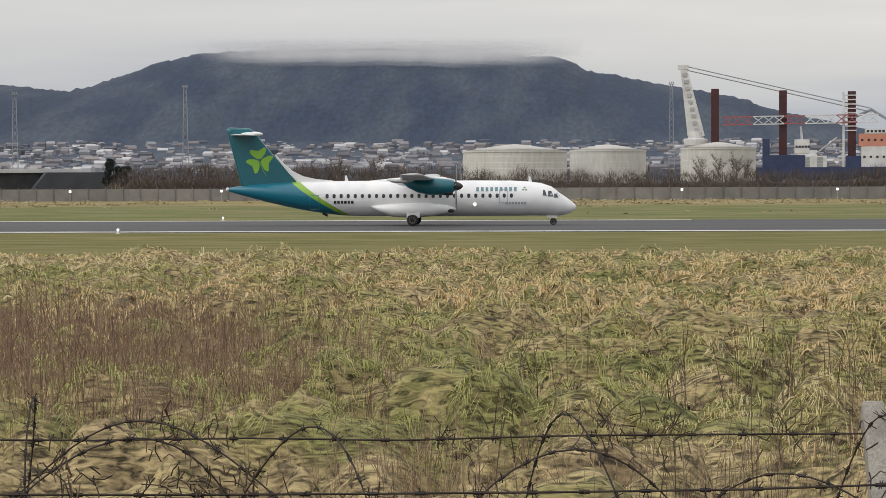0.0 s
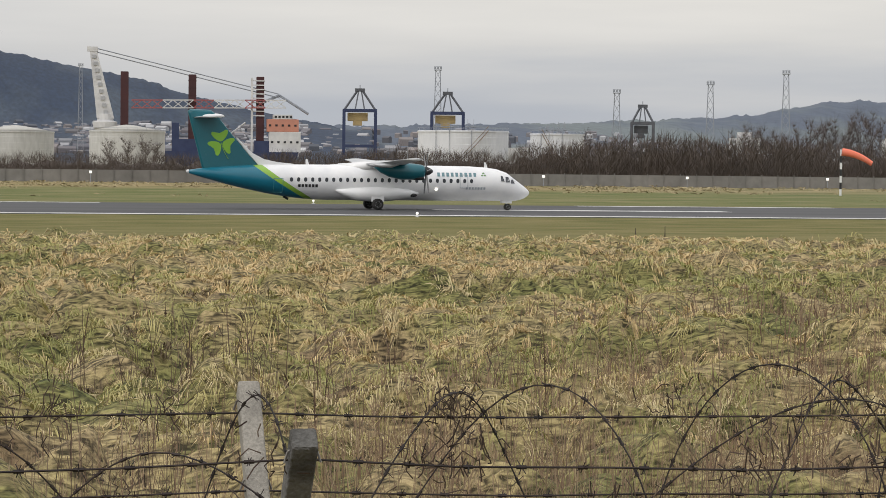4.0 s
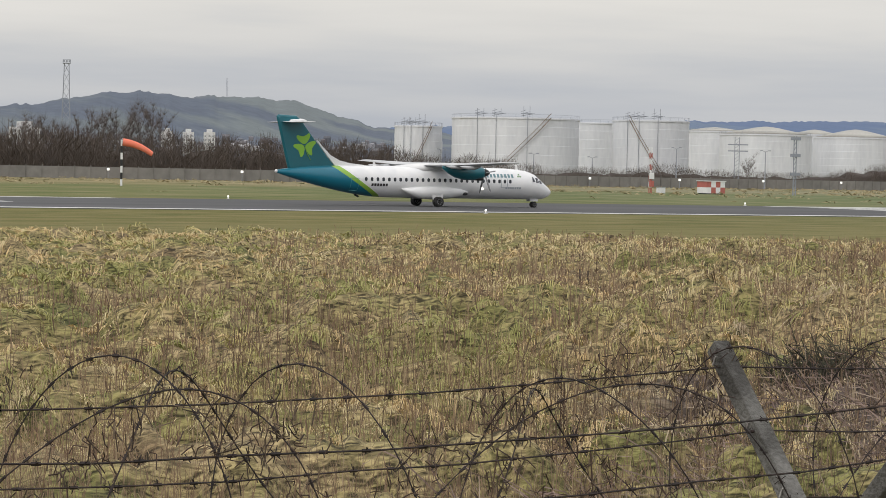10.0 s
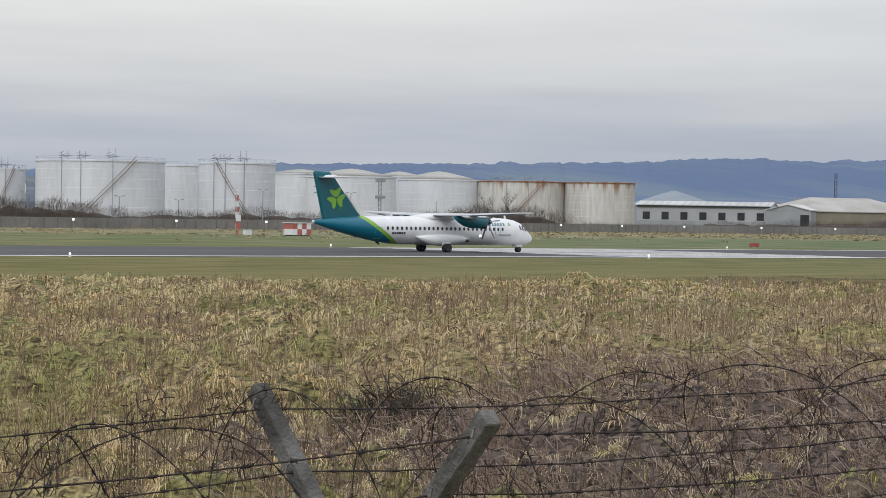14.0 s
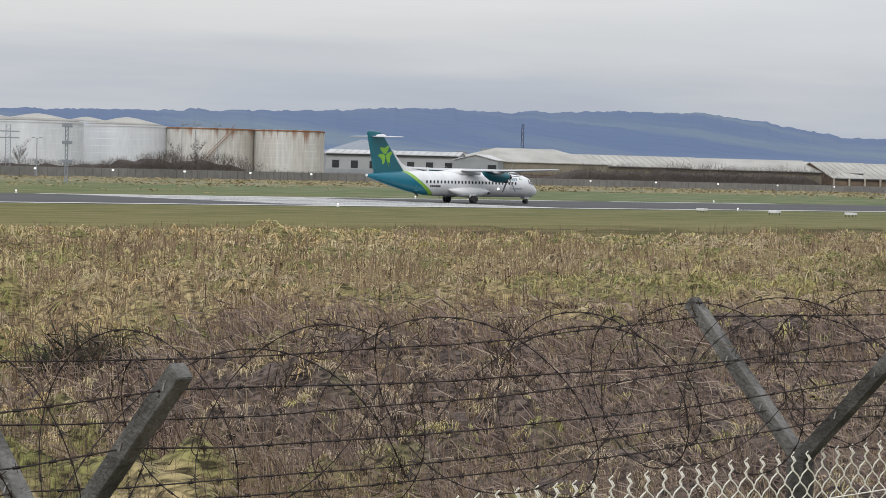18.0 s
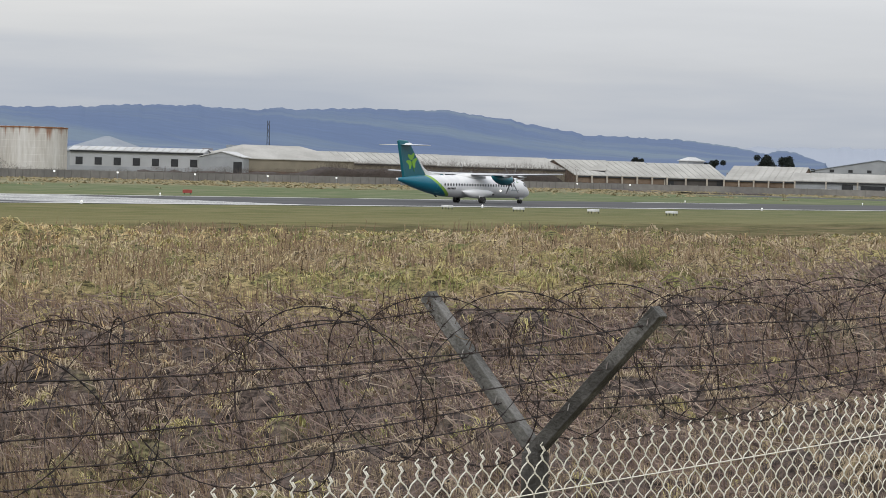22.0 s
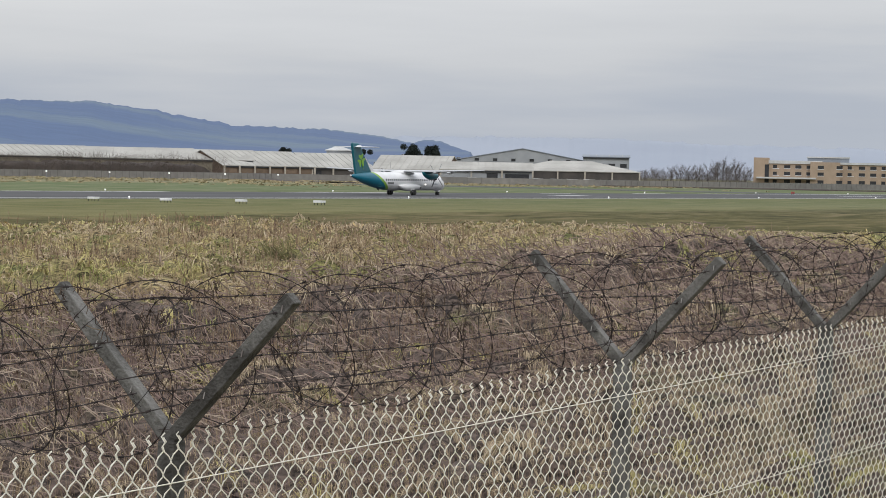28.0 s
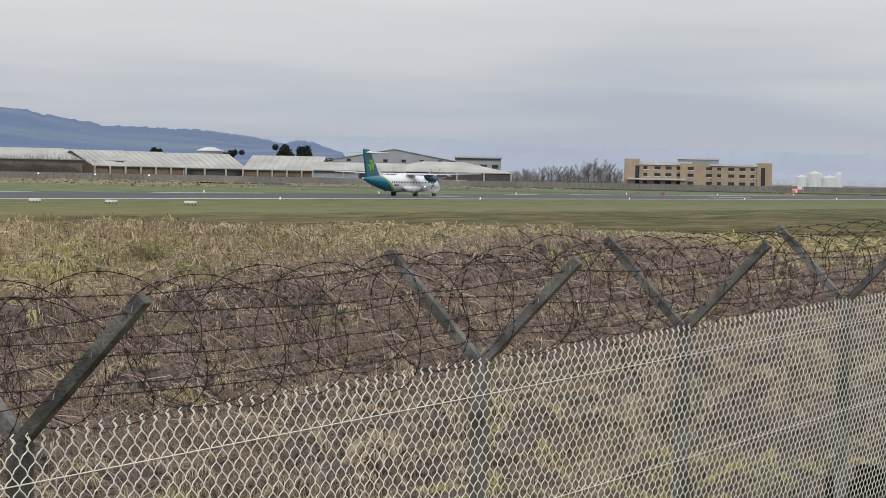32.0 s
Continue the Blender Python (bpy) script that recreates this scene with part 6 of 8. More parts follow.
    part("rudder_line", slab(B(), [(-13.0, 7.0), (-12.95, 7.0), (-11.85, 3.3), (-11.90, 3.3)], 0.37), M_TEAL, plane)
    bm = B()
    loft(bm, [foil_ring(-11.55, 1.25, -3.65, 6.98, 0.10), foil_ring(-11.25, 1.85, -0.2, 6.98, 0.2), foil_ring(-11.25, 1.85, 0.2, 6.98, 0.2), foil_ring(-11.55, 1.25, 3.65, 6.98, 0.10)])
    part("tailplane", bm, M_WHITE, plane, "white tailplane on top of the fin", smooth=True)
    bm = B()
    bmesh.ops.create_uvsphere(bm, u_segments=12, v_segments=8, radius=0.3, matrix=Matrix.Translation((-11.7, 0, 7.1)) @ Matrix.Diagonal((3.4, 0.9, 0.7, 1)))
    part("tail_bullet", bm, M_WHITE, plane, smooth=True)
    # the leaf emblem on each side of the fin: three heart-shaped leaves and a stalk
    for side in (1, -1):
        cx, cz = -10.95, 5.05
        for a, size in ((100, 1.0), (218, 0.98), (342, 0.98)):
            ca, sa = math.cos(radians(a)), math.sin(radians(a))
            pts = []
            for k in range(18):
                q = 2 * math.pi * k / 18
                u = 0.10 + 0.56 * (1 - math.cos(q)) * (1 + 0.10 * math.cos(q)) - 0.16 * max(0.0, -math.cos(q)) ** 6 * 2.2
                v = 0.62 * math.sin(q) * (1 - 0.35 * math.cos(q))
                u, v = u * size, v * size
                pts.append((cx + u * ca - v * sa, cz + u * sa + v * ca))
            bm = slab(B(), pts, 0.012, at=side * 0.186)
            part("leaf", bm, M_LIME, plane, "lime green leaf of the emblem")
        bm = B()
        for k in range(5):
            a, b = k / 5, (k + 1) / 5
            beam(bm, (cx + 0.3 * a * a + 0.25 * a, side * 0.19, cz - 1.25 * a), (cx + 0.3 * b * b + 0.25 * b, side * 0.19, cz - 1.25 * b), 0.12, 0.03)
        part("stalk", bm, M_LIME, plane)
    # wing, with a slight upward bend outboard
    bm = B()
    loft(bm, [foil_ring(2.35, 1.55, -13.52, 3.88, 0.20), foil_ring(2.75, 2.45, -5.2, 3.58, 0.40), foil_ring(2.85, 2.57, 0, 3.56, 0.46), foil_ring(2.75, 2.45, 5.2, 3.58, 0.40), foil_ring(2.35, 1.55, 13.52, 3.88, 0.20)])
    part("wing", bm, M_WINGGREY, plane, "long straight high wing, pale grey", smooth=True)
    bm = B()
    loft(bm, [[(x, y * 1.0, z) for x, y, z in ring] for ring in ([(4.6, 0.05, 3.4), (4.6, -0.05, 3.4), (4.6, -0.05, 3.42), (4.6, 0.05, 3.42)], [(3.2, 0.9, 3.2), (3.2, -0.9, 3.2), (3.2, -0.55, 3.75), (3.2, 0.55, 3.75)], [(0.2, 1.0, 3.1), (0.2, -1.0, 3.1), (0.2, -0.55, 3.72), (0.2, 0.55, 3.72)], [(-2.4, 0.3, 3.35), (-2.4, -0.3, 3.35), (-2.4, -0.1, 3.46), (-2.4, 0.1, 3.46)])])
    part("wing_fairing", bm, M_WHITE, plane, smooth=True)
    for y in (-8.6, -6.2, 6.2, 8.6):
        bm = B()
        loft(bm, [[(x, y + dy * w, z + dz * w) for dy, dz in ((-0.1, 0), (0, 0.16), (0.1, 0), (0, -0.16))] for x, z, w in ((1.5, 3.5, 0.2), (0.9, 3.42, 1), (0.0, 3.45, 0.9), (-0.5, 3.52, 0.2))])
        part("flap_fairing", bm, M_WINGGREY, plane, smooth=True)
    # engines
    props = []
    for side in (1, -1):
        y = side * 4.05
        rings = []
        for x, zc, h, w in ((4.30, 3.02, 0.40, 0.36), (4.05, 3.00, 0.52, 0.46), (3.4, 2.98, 0.62, 0.52), (2.4, 3.02, 0.66, 0.54), (1.5, 3.12, 0.56, 0.48), (0.8, 3.28, 0.36, 0.34), (0.3, 3.44, 0.12, 0.14)):
            rings.append([(x, y + w * math.sin(2 * math.pi * i / 20), zc + h * math.cos(2 * math.pi * i / 20)) for i in range(20)])
        nac = part("nacelle", loft(B(), rings), M_TEAL, plane, "teal engine nacelle under the wing", smooth=True)
        bm = B()
        loft(bm, [[(x, y + 0.26 * q * math.sin(2 * math.pi * i / 12), 2.50 + 0.16 * q * math.cos(2 * math.pi * i / 12)) for i in range(12)] for x, q in ((4.2, 1.0), (3.9, 1.15), (3.2, 0.8))])
        part("air_intake", bm, M_BLACK, nac)
        hub = thing("propeller", (4.42, y, 3.02), 0, "", "")
        hub.parent = plane
        rings = []
        for x, r in ((-0.12, 0.34), (0.1, 0.33), (0.32, 0.24), (0.48, 0.12), (0.54, 0.02)):
            rings.append([(x, r * math.sin(2 * math.pi * i / 16), r * math.cos(2 * math.pi * i / 16)) for i in range(16)])
        part("spinner", loft(B(), rings), M_BLACK, hub, "dark pointed spinner", smooth=True)
        for k in range(6):
            bm = B()
            rings = []
            for q, ch, tw in ((0.25, 0.09, 62), (0.7, 0.15, 48), (1.3, 0.17, 34), (1.75, 0.14, 26), (1.96, 0.07, 22)):
                c, s = math.cos(radians(tw)), math.sin(radians(tw))
                ring = []
                for u, v in ((-ch / 2, 0), (0, 0.022), (ch / 2, 0), (0, -0.022)):
                    ring.append(Matrix.Rotation(radians(60 * k), 4, "X") @ Vector((u * s + v * c, u * c - v * s, q)))
                rings.append(ring)
            part("blade", loft(bm, rings), M_BLADE, hub)
        props.append(hub)
    # gear fairings and legs
    wheels = []
    for side in (1, -1):
        rings = []
        for x, zc, h, w in ((4.35, 1.22, 0.05, 0.05), (3.6, 1.18, 0.32, 0.35), (2.4, 1.14, 0.50, 0.55), (1.0, 1.10, 0.58, 0.62), (-0.6, 1.12, 0.50, 0.55), (-1.6, 1.25, 0.26, 0.32), (-2.2, 1.4, 0.04, 0.05)):
            rings.append([(x, side * 1.32 + w * math.sin(2 * math.pi * i / 20), zc + 0.07 + h * math.cos(2 * math.pi * i / 20)) for i in range(20)])
        fair = part("gear_fairing", loft(B(), rings), M_WHITE, plane, "bulged white fairing over the main wheels", smooth=True)
        bm = B()
        bmesh.ops.create_uvsphere(bm, u_segments=10, v_segments=6, radius=0.14, matrix=Matrix.Translation((3.9, side * 1.55, 1.14)) @ Matrix.Diagonal((2.2, 0.6, 1, 1)))
        part("landing_lamp_glass", bm, M_BLACK, fair)
        bm = B()
        bar(bm, (1.25, side * 1.5, 1.2), (1.0, side * 2.05, 0.46), 0.10, 10)
        bar(bm, (0.5, side * 1.5, 1.15), (0.95, side * 2.0, 0.55), 0.07, 8)
        bar(bm, (1.0, side * 1.72, 0.43), (1.0, side * 2.38, 0.43), 0.07, 8)
        part("main_leg", bm, M_WHITE, plane, "white main gear leg")
        bm = B()
        box(bm, 0.55, 1.55, side * 1.86, side * 1.90, 0.62, 1.15)
        part("gear_door", bm, M_WHITE, plane)
        for dy in (-0.2, 0.2):
            w = thing("main_wheel", (1.0, side * 2.05 + dy, 0.43), 0, "", "")
            w.parent = plane
            wheel_parts(w, 0.43, 0.13)
            wheels.append((w, 0.43))
    bm = B()
    bar(bm, (11.6, 0, 1.0), (11.75, 0, 0.28), 0.07, 10)
    bar(bm, (11.2, 0, 0.95), (11.72, 0, 0.5), 0.04, 8)
    bar(bm, (11.75, -0.2, 0.26), (11.75, 0.2, 0.26), 0.04, 8)
    part("nose_leg", bm, M_WHITE, plane, "white nose gear leg")
    for side in (1, -1):
        bm = B()
        box(bm, 11.25, 12.05, side * 0.30, side * 0.34, 0.55, 0.85)
        part("nose_gear_door", bm, M_WHITE, plane)
        w = thing("nose_wheel", (11.75, side * 0.17, 0.26), 0, "", "")
        w.parent = plane
        wheel_parts(w, 0.26, 0.09)
        wheels.append((w, 0.26))
    # small things on the back and belly
    for x, h in ((10.0, 0.42), (-4.2, 0.42)):
        c, r = hull_at(x)
        bm = slab(B(), [(x - 0.16, c + r - 0.05), (x + 0.14, c + r - 0.05), (x - 0.02, c + r + h), (x - 0.16, c + r + h)], 0.05)
        part("blade_aerial", bm, M_WHITE, plane)
    bm = B()
    bmesh.ops.create_uvsphere(bm, u_segments=8, v_segments=6, radius=0.15, matrix=Matrix.Translation((-13.48, 0, 2.82)))
    part("tail_light", bm, M_LAMPSOFT, plane, "white tail light")
    bm = B()
    bmesh.ops.create_uvsphere(bm, u_segments=10, v_segments=8, radius=0.11, matrix=Matrix.Translation((5.75, -1.36, 1.62)))
    part("wing_lamp", bm, M_LAMP, plane, "bright lamp on the hull side")
    bm = B()
    bar(bm, (-5.7, 0, 0.75), (-6.1, 0, 0.95), 0.09, 8)
    part("tail_bumper", bm, M_BLACK, plane)
    return plane, props, wheels


def wheel_parts(hub, r, w):
    prof = [(r * 0.55, -w), (r * 0.85, -w), (r * 0.97, -w * 0.7), (r, -w * 0.3), (r, w * 0.3), (r * 0.97, w * 0.7), (r * 0.85, w), (r * 0.55, w)]
    seg = 24
    rings = [[(q * math.cos(2 * math.pi * i / seg), y, q * math.sin(2 * math.pi * i / seg)) for i in range(seg)] for q, y in prof]
    part("tyre", loft(B(), rings), M_RUBBER, hub, "black rubber tyre", smooth=True)
    rings = [[(q * math.cos(2 * math.pi * i / seg), y, q * math.sin(2 * math.pi * i / seg)) for i in range(seg)] for q, y in ((0.02, -w * 0.75), (r * 0.3, -w * 0.8), (r * 0.58, -w * 1.02), (r * 0.58, w * 1.02), (r * 0.3, w * 0.8), (0.02, w * 0.75))]
    bm = loft(B(), rings)
    for k in range(6):
        a = 2 * math.pi * k / 6
        for s in (-1, 1):
            bar(bm, (r * 0.42 * math.cos(a), s * w * 0.8, r * 0.42 * math.sin(a)), (r * 0.42 * math.cos(a), s * w * 1.06, r * 0.42 * math.sin(a)), r * 0.06, 5)
    part("rim", bm, M_STEEL, hub, "pale steel rim")


M_TEALRIM = material("teal_outline", (0.09, 0.30, 0.33), (0.06, 0.27, 0.30), 1.0, 0.5)
M_LIMEDARK = material("dull_lime", (0.20, 0.36, 0.16), (0.22, 0.38, 0.18), 1.0, 0.5)
M_WINGGREY = material("wing_grey", (0.55, 0.56, 0.57), (0.45, 0.46, 0.48), 0.5, 0.4, fine=0.2)
M_BLADE = material("propeller_blade", (0.20, 0.205, 0.21), (0.26, 0.265, 0.27), 2.0, 0.5)
M_LAMPSOFT = material("lamp_cover", (0.8, 0.8, 0.8), (0.7, 0.7, 0.7), 1.0, 0.3)
PLANE, PROPS, WHEELS = airliner()


def plane_x(t):
    """How far along the runway the airliner's middle is at t seconds."""
    return ((((-1.430e-06 * t + 4.62874e-05) * t - 8.9165e-04) * t + 0.0566824) * t + 10.428577) * t - 12.496

# ---------------------------------------------------------------- boundary fence near the viewer
POST_X = [0.506, 2.945, 5.535, 8.499, 10.713, 13.25, 15.9, 18.5, 21.1]
FENCE_Y = 3.98
MESH_Y = FENCE_Y - 0.040          # the mesh hangs on the viewer's side of the posts


def top_z(x):
    """The height of the mesh's top edge, where the posts fork."""
    return 2.777 + (0.0125 if x > 0.5 else 0.004) * (x - 0.5)


def square_bar(bm, a, b, w):
    """A square tube with softened corners from a to b."""
    a, b = Vector(a), Vector(b)
    d = (b - a).normalized()
    side = Vector((1, 0, 0))
    up = d.cross(side).normalized()
    c = w * 0.5
    ring = [(c, c * 0.9), (c * 0.9, c), (-c * 0.9, c), (-c, c * 0.9), (-c, -c * 0.9), (-c * 0.9, -c), (c * 0.9, -c), (c, -c * 0.9)]
    rings = [[p + side * u * s + up * v * s for u, v in ring] for p, s in ((a, 1.0), (b - d * 0.004, 1.0), (b, 0.9))]
    return loft(bm, rings)


def boundary_fence():
    fence = thing("boundary_fence", (0, 0, 0), 0, "chain-link airfield fence with forked posts and rusty barbed wire", "fence")
    for i, x in enumerate(POST_X):
        zj = top_z(x)
        post = part("post", square_bar(B(), (x, FENCE_Y, ground_z(x, FENCE_Y) - 0.1), (x, FENCE_Y, zj - 0.02), 0.058), M_CONC if i else M_POSTPALE, fence, "weathered grey fence post")
        for s, lean in ((1, 0.41), (-1, 0.41)):
            tip = Vector((x + 0.004 * s, FENCE_Y + s * lean, zj + 0.405))
            arm = part("arm", square_bar(B(), (x, FENCE_Y - s * 0.012, zj - 0.03), tip, 0.040), M_CONC if i or s < 0 else M_POSTPALE, post)
            for q in (0.90, 0.58, 0.27):
                bm = B()
                p = Vector((x, FENCE_Y, zj)).lerp(tip, q)
                for a in range(5):
                    t0, t1 = a / 5 * math.pi, (a + 1) / 5 * math.pi
                    bar(bm, p + Vector((-0.028 * math.cos(t0), 0.018 * s, 0.028 * math.sin(t0))), p + Vector((-0.028 * math.cos(t1), 0.018 * s, 0.028 * math.sin(t1))), 0.002, 5)
                part("wire_tie", bm, M_TIE, arm, "bright wire tie")
    # barbed strands along both rows of arms
    rng = random.Random(11)
    for s in (1, -1):
        for q in (0.90, 0.58, 0.27):
            pts = []
            for xa, xb in zip([-2.3] + POST_X, POST_X):
                for k in range(10):
                    u = k / 10
                    x = xa + (xb - xa) * u
                    sag = (0.035 if xa > 0 else 0.012) * 4 * u * (1 - u) * rng.uniform(0.9, 1.1)
                    pts.append(Vector((x, FENCE_Y + s * 0.41 * q, top_z(x) + 0.405 * q - sag + rng.uniform(-0.003, 0.003))))
            part("barbed_strand", wire(pts, 0.0017, rng, 0.09), M_BARB, fence, "rusty barbed wire")
    # coils lying in the fork
    for n, (turn, pitch, rad, ph, zoff) in enumerate(((1, 0.46, 0.225, 0.3, 0.21), (-1, 0.78, 0.20, 1.9, 0.20), (1, 1.05, 0.165, 4.0, 0.22))):
        pts = []
        x, k = -2.4, 0
        while x < 19:
            th = 2 * math.pi * k / 36 + 1.1 * noise.noise(Vector((k * 0.025, n * 5.0, 2)))
            w = 1 + 0.26 * noise.noise(Vector((k * 0.0275, n * 7.0, 0)))
            x = -2.4 + pitch * k / 36 + 0.26 * noise.noise(Vector((k * 0.035, n * 3.0, 9)))
            drop = 0.06 * noise.noise(Vector((k * 0.015, n * 2.0, 5)))
            pts.append(Vector((x, FENCE_Y + rad * w * math.cos(turn * th + ph), top_z(x) + zoff + drop + rad * w * math.sin(turn * th + ph))))
            k += 1
        part("barbed_coil", wire(pts, 0.00145, rng, 0.06), M_BARB, fence, "tangled rusty barbed wire coil")
    # chain link: zigzag wires that hook into one another, with twisted ends on top
    d = 0.0707
    for xa, xb in zip(POST_X[:-1], POST_X[1:]):
        V, F = [], []
        i0, i1 = int(xa / (d / 2)), int(xb / (d / 2))
        for i in range(i0, i1):
            odd = i % 2
            x0 = i * d / 2
            zt = top_z(x0)
            n = 38 if x0 > 7.5 else 22
            chain = []
            for j in range(n):
                # each wire is a flat spiral: its rising half runs in front, the other behind
                a, b = (j + odd) % 2, (j + 1 + odd) % 2
                yy = MESH_Y + (-0.0055 if b > a else 0.0055)
                chain.append((x0 + (d / 2 + 0.005) * a - 0.0025, MESH_Y, zt - 0.035 - j * d / 2))
                chain.append((x0 + d / 4, yy, zt - 0.035 - (j + 0.5) * d / 2))
            # the two ends of a diamond are twisted together above the top row
            if odd == 0:
                a = chain[0][0]
                chain = [(a + 0.007, MESH_Y, zt + 0.014), (a - 0.004, MESH_Y + 0.004, zt + 0.004), (a + 0.004, MESH_Y - 0.003, zt - 0.012), (a - 0.003, MESH_Y + 0.002, zt - 0.026)] + chain
            else:
                a = chain[0][0]
                chain = [(a - 0.004, MESH_Y, zt + 0.002), (a + 0.004, MESH_Y - 0.004, zt - 0.010), (a - 0.003, MESH_Y + 0.003, zt - 0.022)] + chain
            tube(V, F, chain, 0.0026, 3)
        p = arrays("chain_link_panel", V, F, M_MESH, fence, "pale galvanised chain-link mesh", smooth=True)
    for drop in (0.13, 0.62):
        V, F = [], []
        tube(V, F, [(x * 0.5, MESH_Y - 0.009, top_z(x * 0.5) - drop) for x in range(1, 43)], 0.002, 4)
        arrays("line_wire", V, F, M_MESH, fence)


def tube(V, F, pts, r, sides):
    """Adds a thin tube along pts to arrays of corners and faces (quads)."""
    n = len(pts)
    base = len(V)
    for k in range(n):
        a, b = pts[max(0, k - 1)], pts[min(n - 1, k + 1)]
        dx, dy, dz = b[0] - a[0], b[1] - a[1], b[2] - a[2]
        l = math.sqrt(dx * dx + dy * dy + dz * dz) or 1
        dx, dy, dz = dx / l, dy / l, dz / l
        # two directions across the wire
        if abs(dy) < 0.9:
            ux, uy, uz = dz, 0.0, -dx
        else:
            ux, uy, uz = 0.0, dz, -dy
        lu = math.sqrt(ux * ux + uy * uy + uz * uz) or 1
        ux, uy, uz = ux / lu, uy / lu, uz / lu
        vx, vy, vz = dy * uz - dz * uy, dz * ux - dx * uz, dx * uy - dy * ux
        for s in range(sides):
            c, q = math.cos(2 * math.pi * s / sides) * r, math.sin(2 * math.pi * s / sides) * r
            V.append((pts[k][0] + ux * c + vx * q, pts[k][1] + uy * c + vy * q, pts[k][2] + uz * c + vz * q))
    for k in range(n - 1):
        for s in range(sides):
            t = (s + 1) % sides
            F.append((base + k * sides + s, base + k * sides + t, base + (k + 1) * sides + t, base + (k + 1) * sides + s))


def wire(pts, r, rng, gap):
    """A barbed wire along pts: the twisted strand and a knot with four points every so often."""
    bm = B()
    V, F = [], []
    tube(V, F, pts, r, 4)
    run = rng.uniform(0, gap)
    for a, b in zip(pts, pts[1:]):
        l = (b - a).length
        d = (b - a) / (l or 1)
        while run < l:
            p = a + d * run
            tube(V, F, [p - d * 0.008, p + d * 0.008], r * 1.9, 4)
            for _ in range(2):
                v = Vector((rng.uniform(-1, 1), rng.uniform(-1, 1), rng.uniform(-1, 1)))
                v = (v - d * v.dot(d) * 0.6).normalized() * rng.uniform(0.009, 0.015)
                tube(V, F, [p - v, p + v], r * 0.6, 3)
            run += gap * rng.uniform(0.8, 1.2)
        run -= l
    vs = [bm.verts.new(v) for v in V]
    for f in F:
        bm.faces.new([vs[i] for i in f])
    return bm


M_TIE = material("tie_wire", (0.30, 0.29, 0.27), (0.14, 0.12, 0.11), 9.0, 0.5, metal=0.5)
boundary_fence()


def caught_weeds():
    """Withered climbing weed caught in the coils of wire."""
    rng = random.Random(31)
    V, F = [], []
    for k in range(120):
        x = -1.7 + 8.6 * ((k + rng.random()) / 120) ** 1.5
        q = rng.choice((0.27, 0.58, 0.58, 0.90, 0.90))
        c = Vector((x, FENCE_Y + rng.choice((-1, 1)) * 0.41 * q, top_z(x) + 0.405 * q))
        for _ in range(rng.randint(14, 34)):
            p = c + Vector((rng.gauss(0, 0.03), rng.gauss(0, 0.012), rng.gauss(0, 0.022)))
            v = Vector((rng.gauss(0, 0.4), rng.gauss(0, 0.4), rng.gauss(0.2, 1))).normalized() * rng.uniform(0.015, 0.045)
            tube(V, F, [p, p + v * 0.5 + Vector((rng.gauss(0, 0.006), 0, rng.gauss(0, 0.006))), p + v], 0.0013, 3)
    tagged(arrays("dead_weed_tangle", V, F, M_CAUGHT), "withered climbing weed caught in barbed wire", "weeds", kind="stuff")


M_CAUGHT = island_material("withered_weed", [(0.06, 0.04, 0.032), (0.11, 0.078, 0.058), (0.04, 0.028, 0.025), (0.20, 0.15, 0.10)])
caught_weeds()


def concrete_path():
    """A strip of old concrete slabs behind the fence."""
    p = thing("concrete_path", (0, 0, 0), 0, "strip of old grey concrete slabs in the grass", "path", kind="structure")
    for k in range(11):
        x0 = 15.5 + 1.5 * k
        z = ground_z(x0 + 0.7, 5.2)
        bm = B()
        box(bm, x0, x0 + 1.48, 5.15, 5.72, z - 0.10, z + 0.19, 0.012)
        part("slab", bm, M_SLAB, p)


M_SLAB = material("old_concrete", (0.33, 0.33, 0.31), (0.20, 0.195, 0.175), 1.2, 0.95, bump=0.3, fine=0.4, rand=0.12)
concrete_path()

# ---------------------------------------------------------------- rough grass, stalks and brambles
RNG = np.random.default_rng(21)


def fan(n, r0, r1, a0=-14.6, a1=75.5, power=1.0):
    """Places over the field, as dense in the view near by as far off."""
    az = np.radians(a0 + (a1 - a0) * RNG.random(n))
    u = RNG.random(n) ** power
    r = 1.0 / (u * (1 / r0 - 1 / r1) + 1 / r1)
    return r * np.sin(az), r * np.cos(az), np.degrees(az), r


def lie(x, y):
    return np.array([ground_z(a, b) for a, b in zip(x.tolist(), y.tolist())])


def patch(x, y, s, k=0.0):
    return np.array([noise.noise(Vector((a * s, b * s, k))) for a, b in zip(x.tolist(), y.tolist())])


TABLE = RNG.random((256, 256))


def wave(x, y, scale, seed=0):
    """Smooth uneven values between -1 and 1 over the plan."""
    u, v = np.asarray(x) * scale + seed * 17.3, np.asarray(y) * scale + seed * 7.9
    i, j = np.floor(u).astype(int), np.floor(v).astype(int)
    a, b = u - i, v - j
    a, b = a * a * (3 - 2 * a), b * b * (3 - 2 * b)
    t = lambda p, q: TABLE[p & 255, q & 255]
    return 2 * ((t(i, j) * (1 - a) + t(i + 1, j) * a) * (1 - b) + (t(i, j + 1) * (1 - a) + t(i + 1, j + 1) * a) * b) - 1


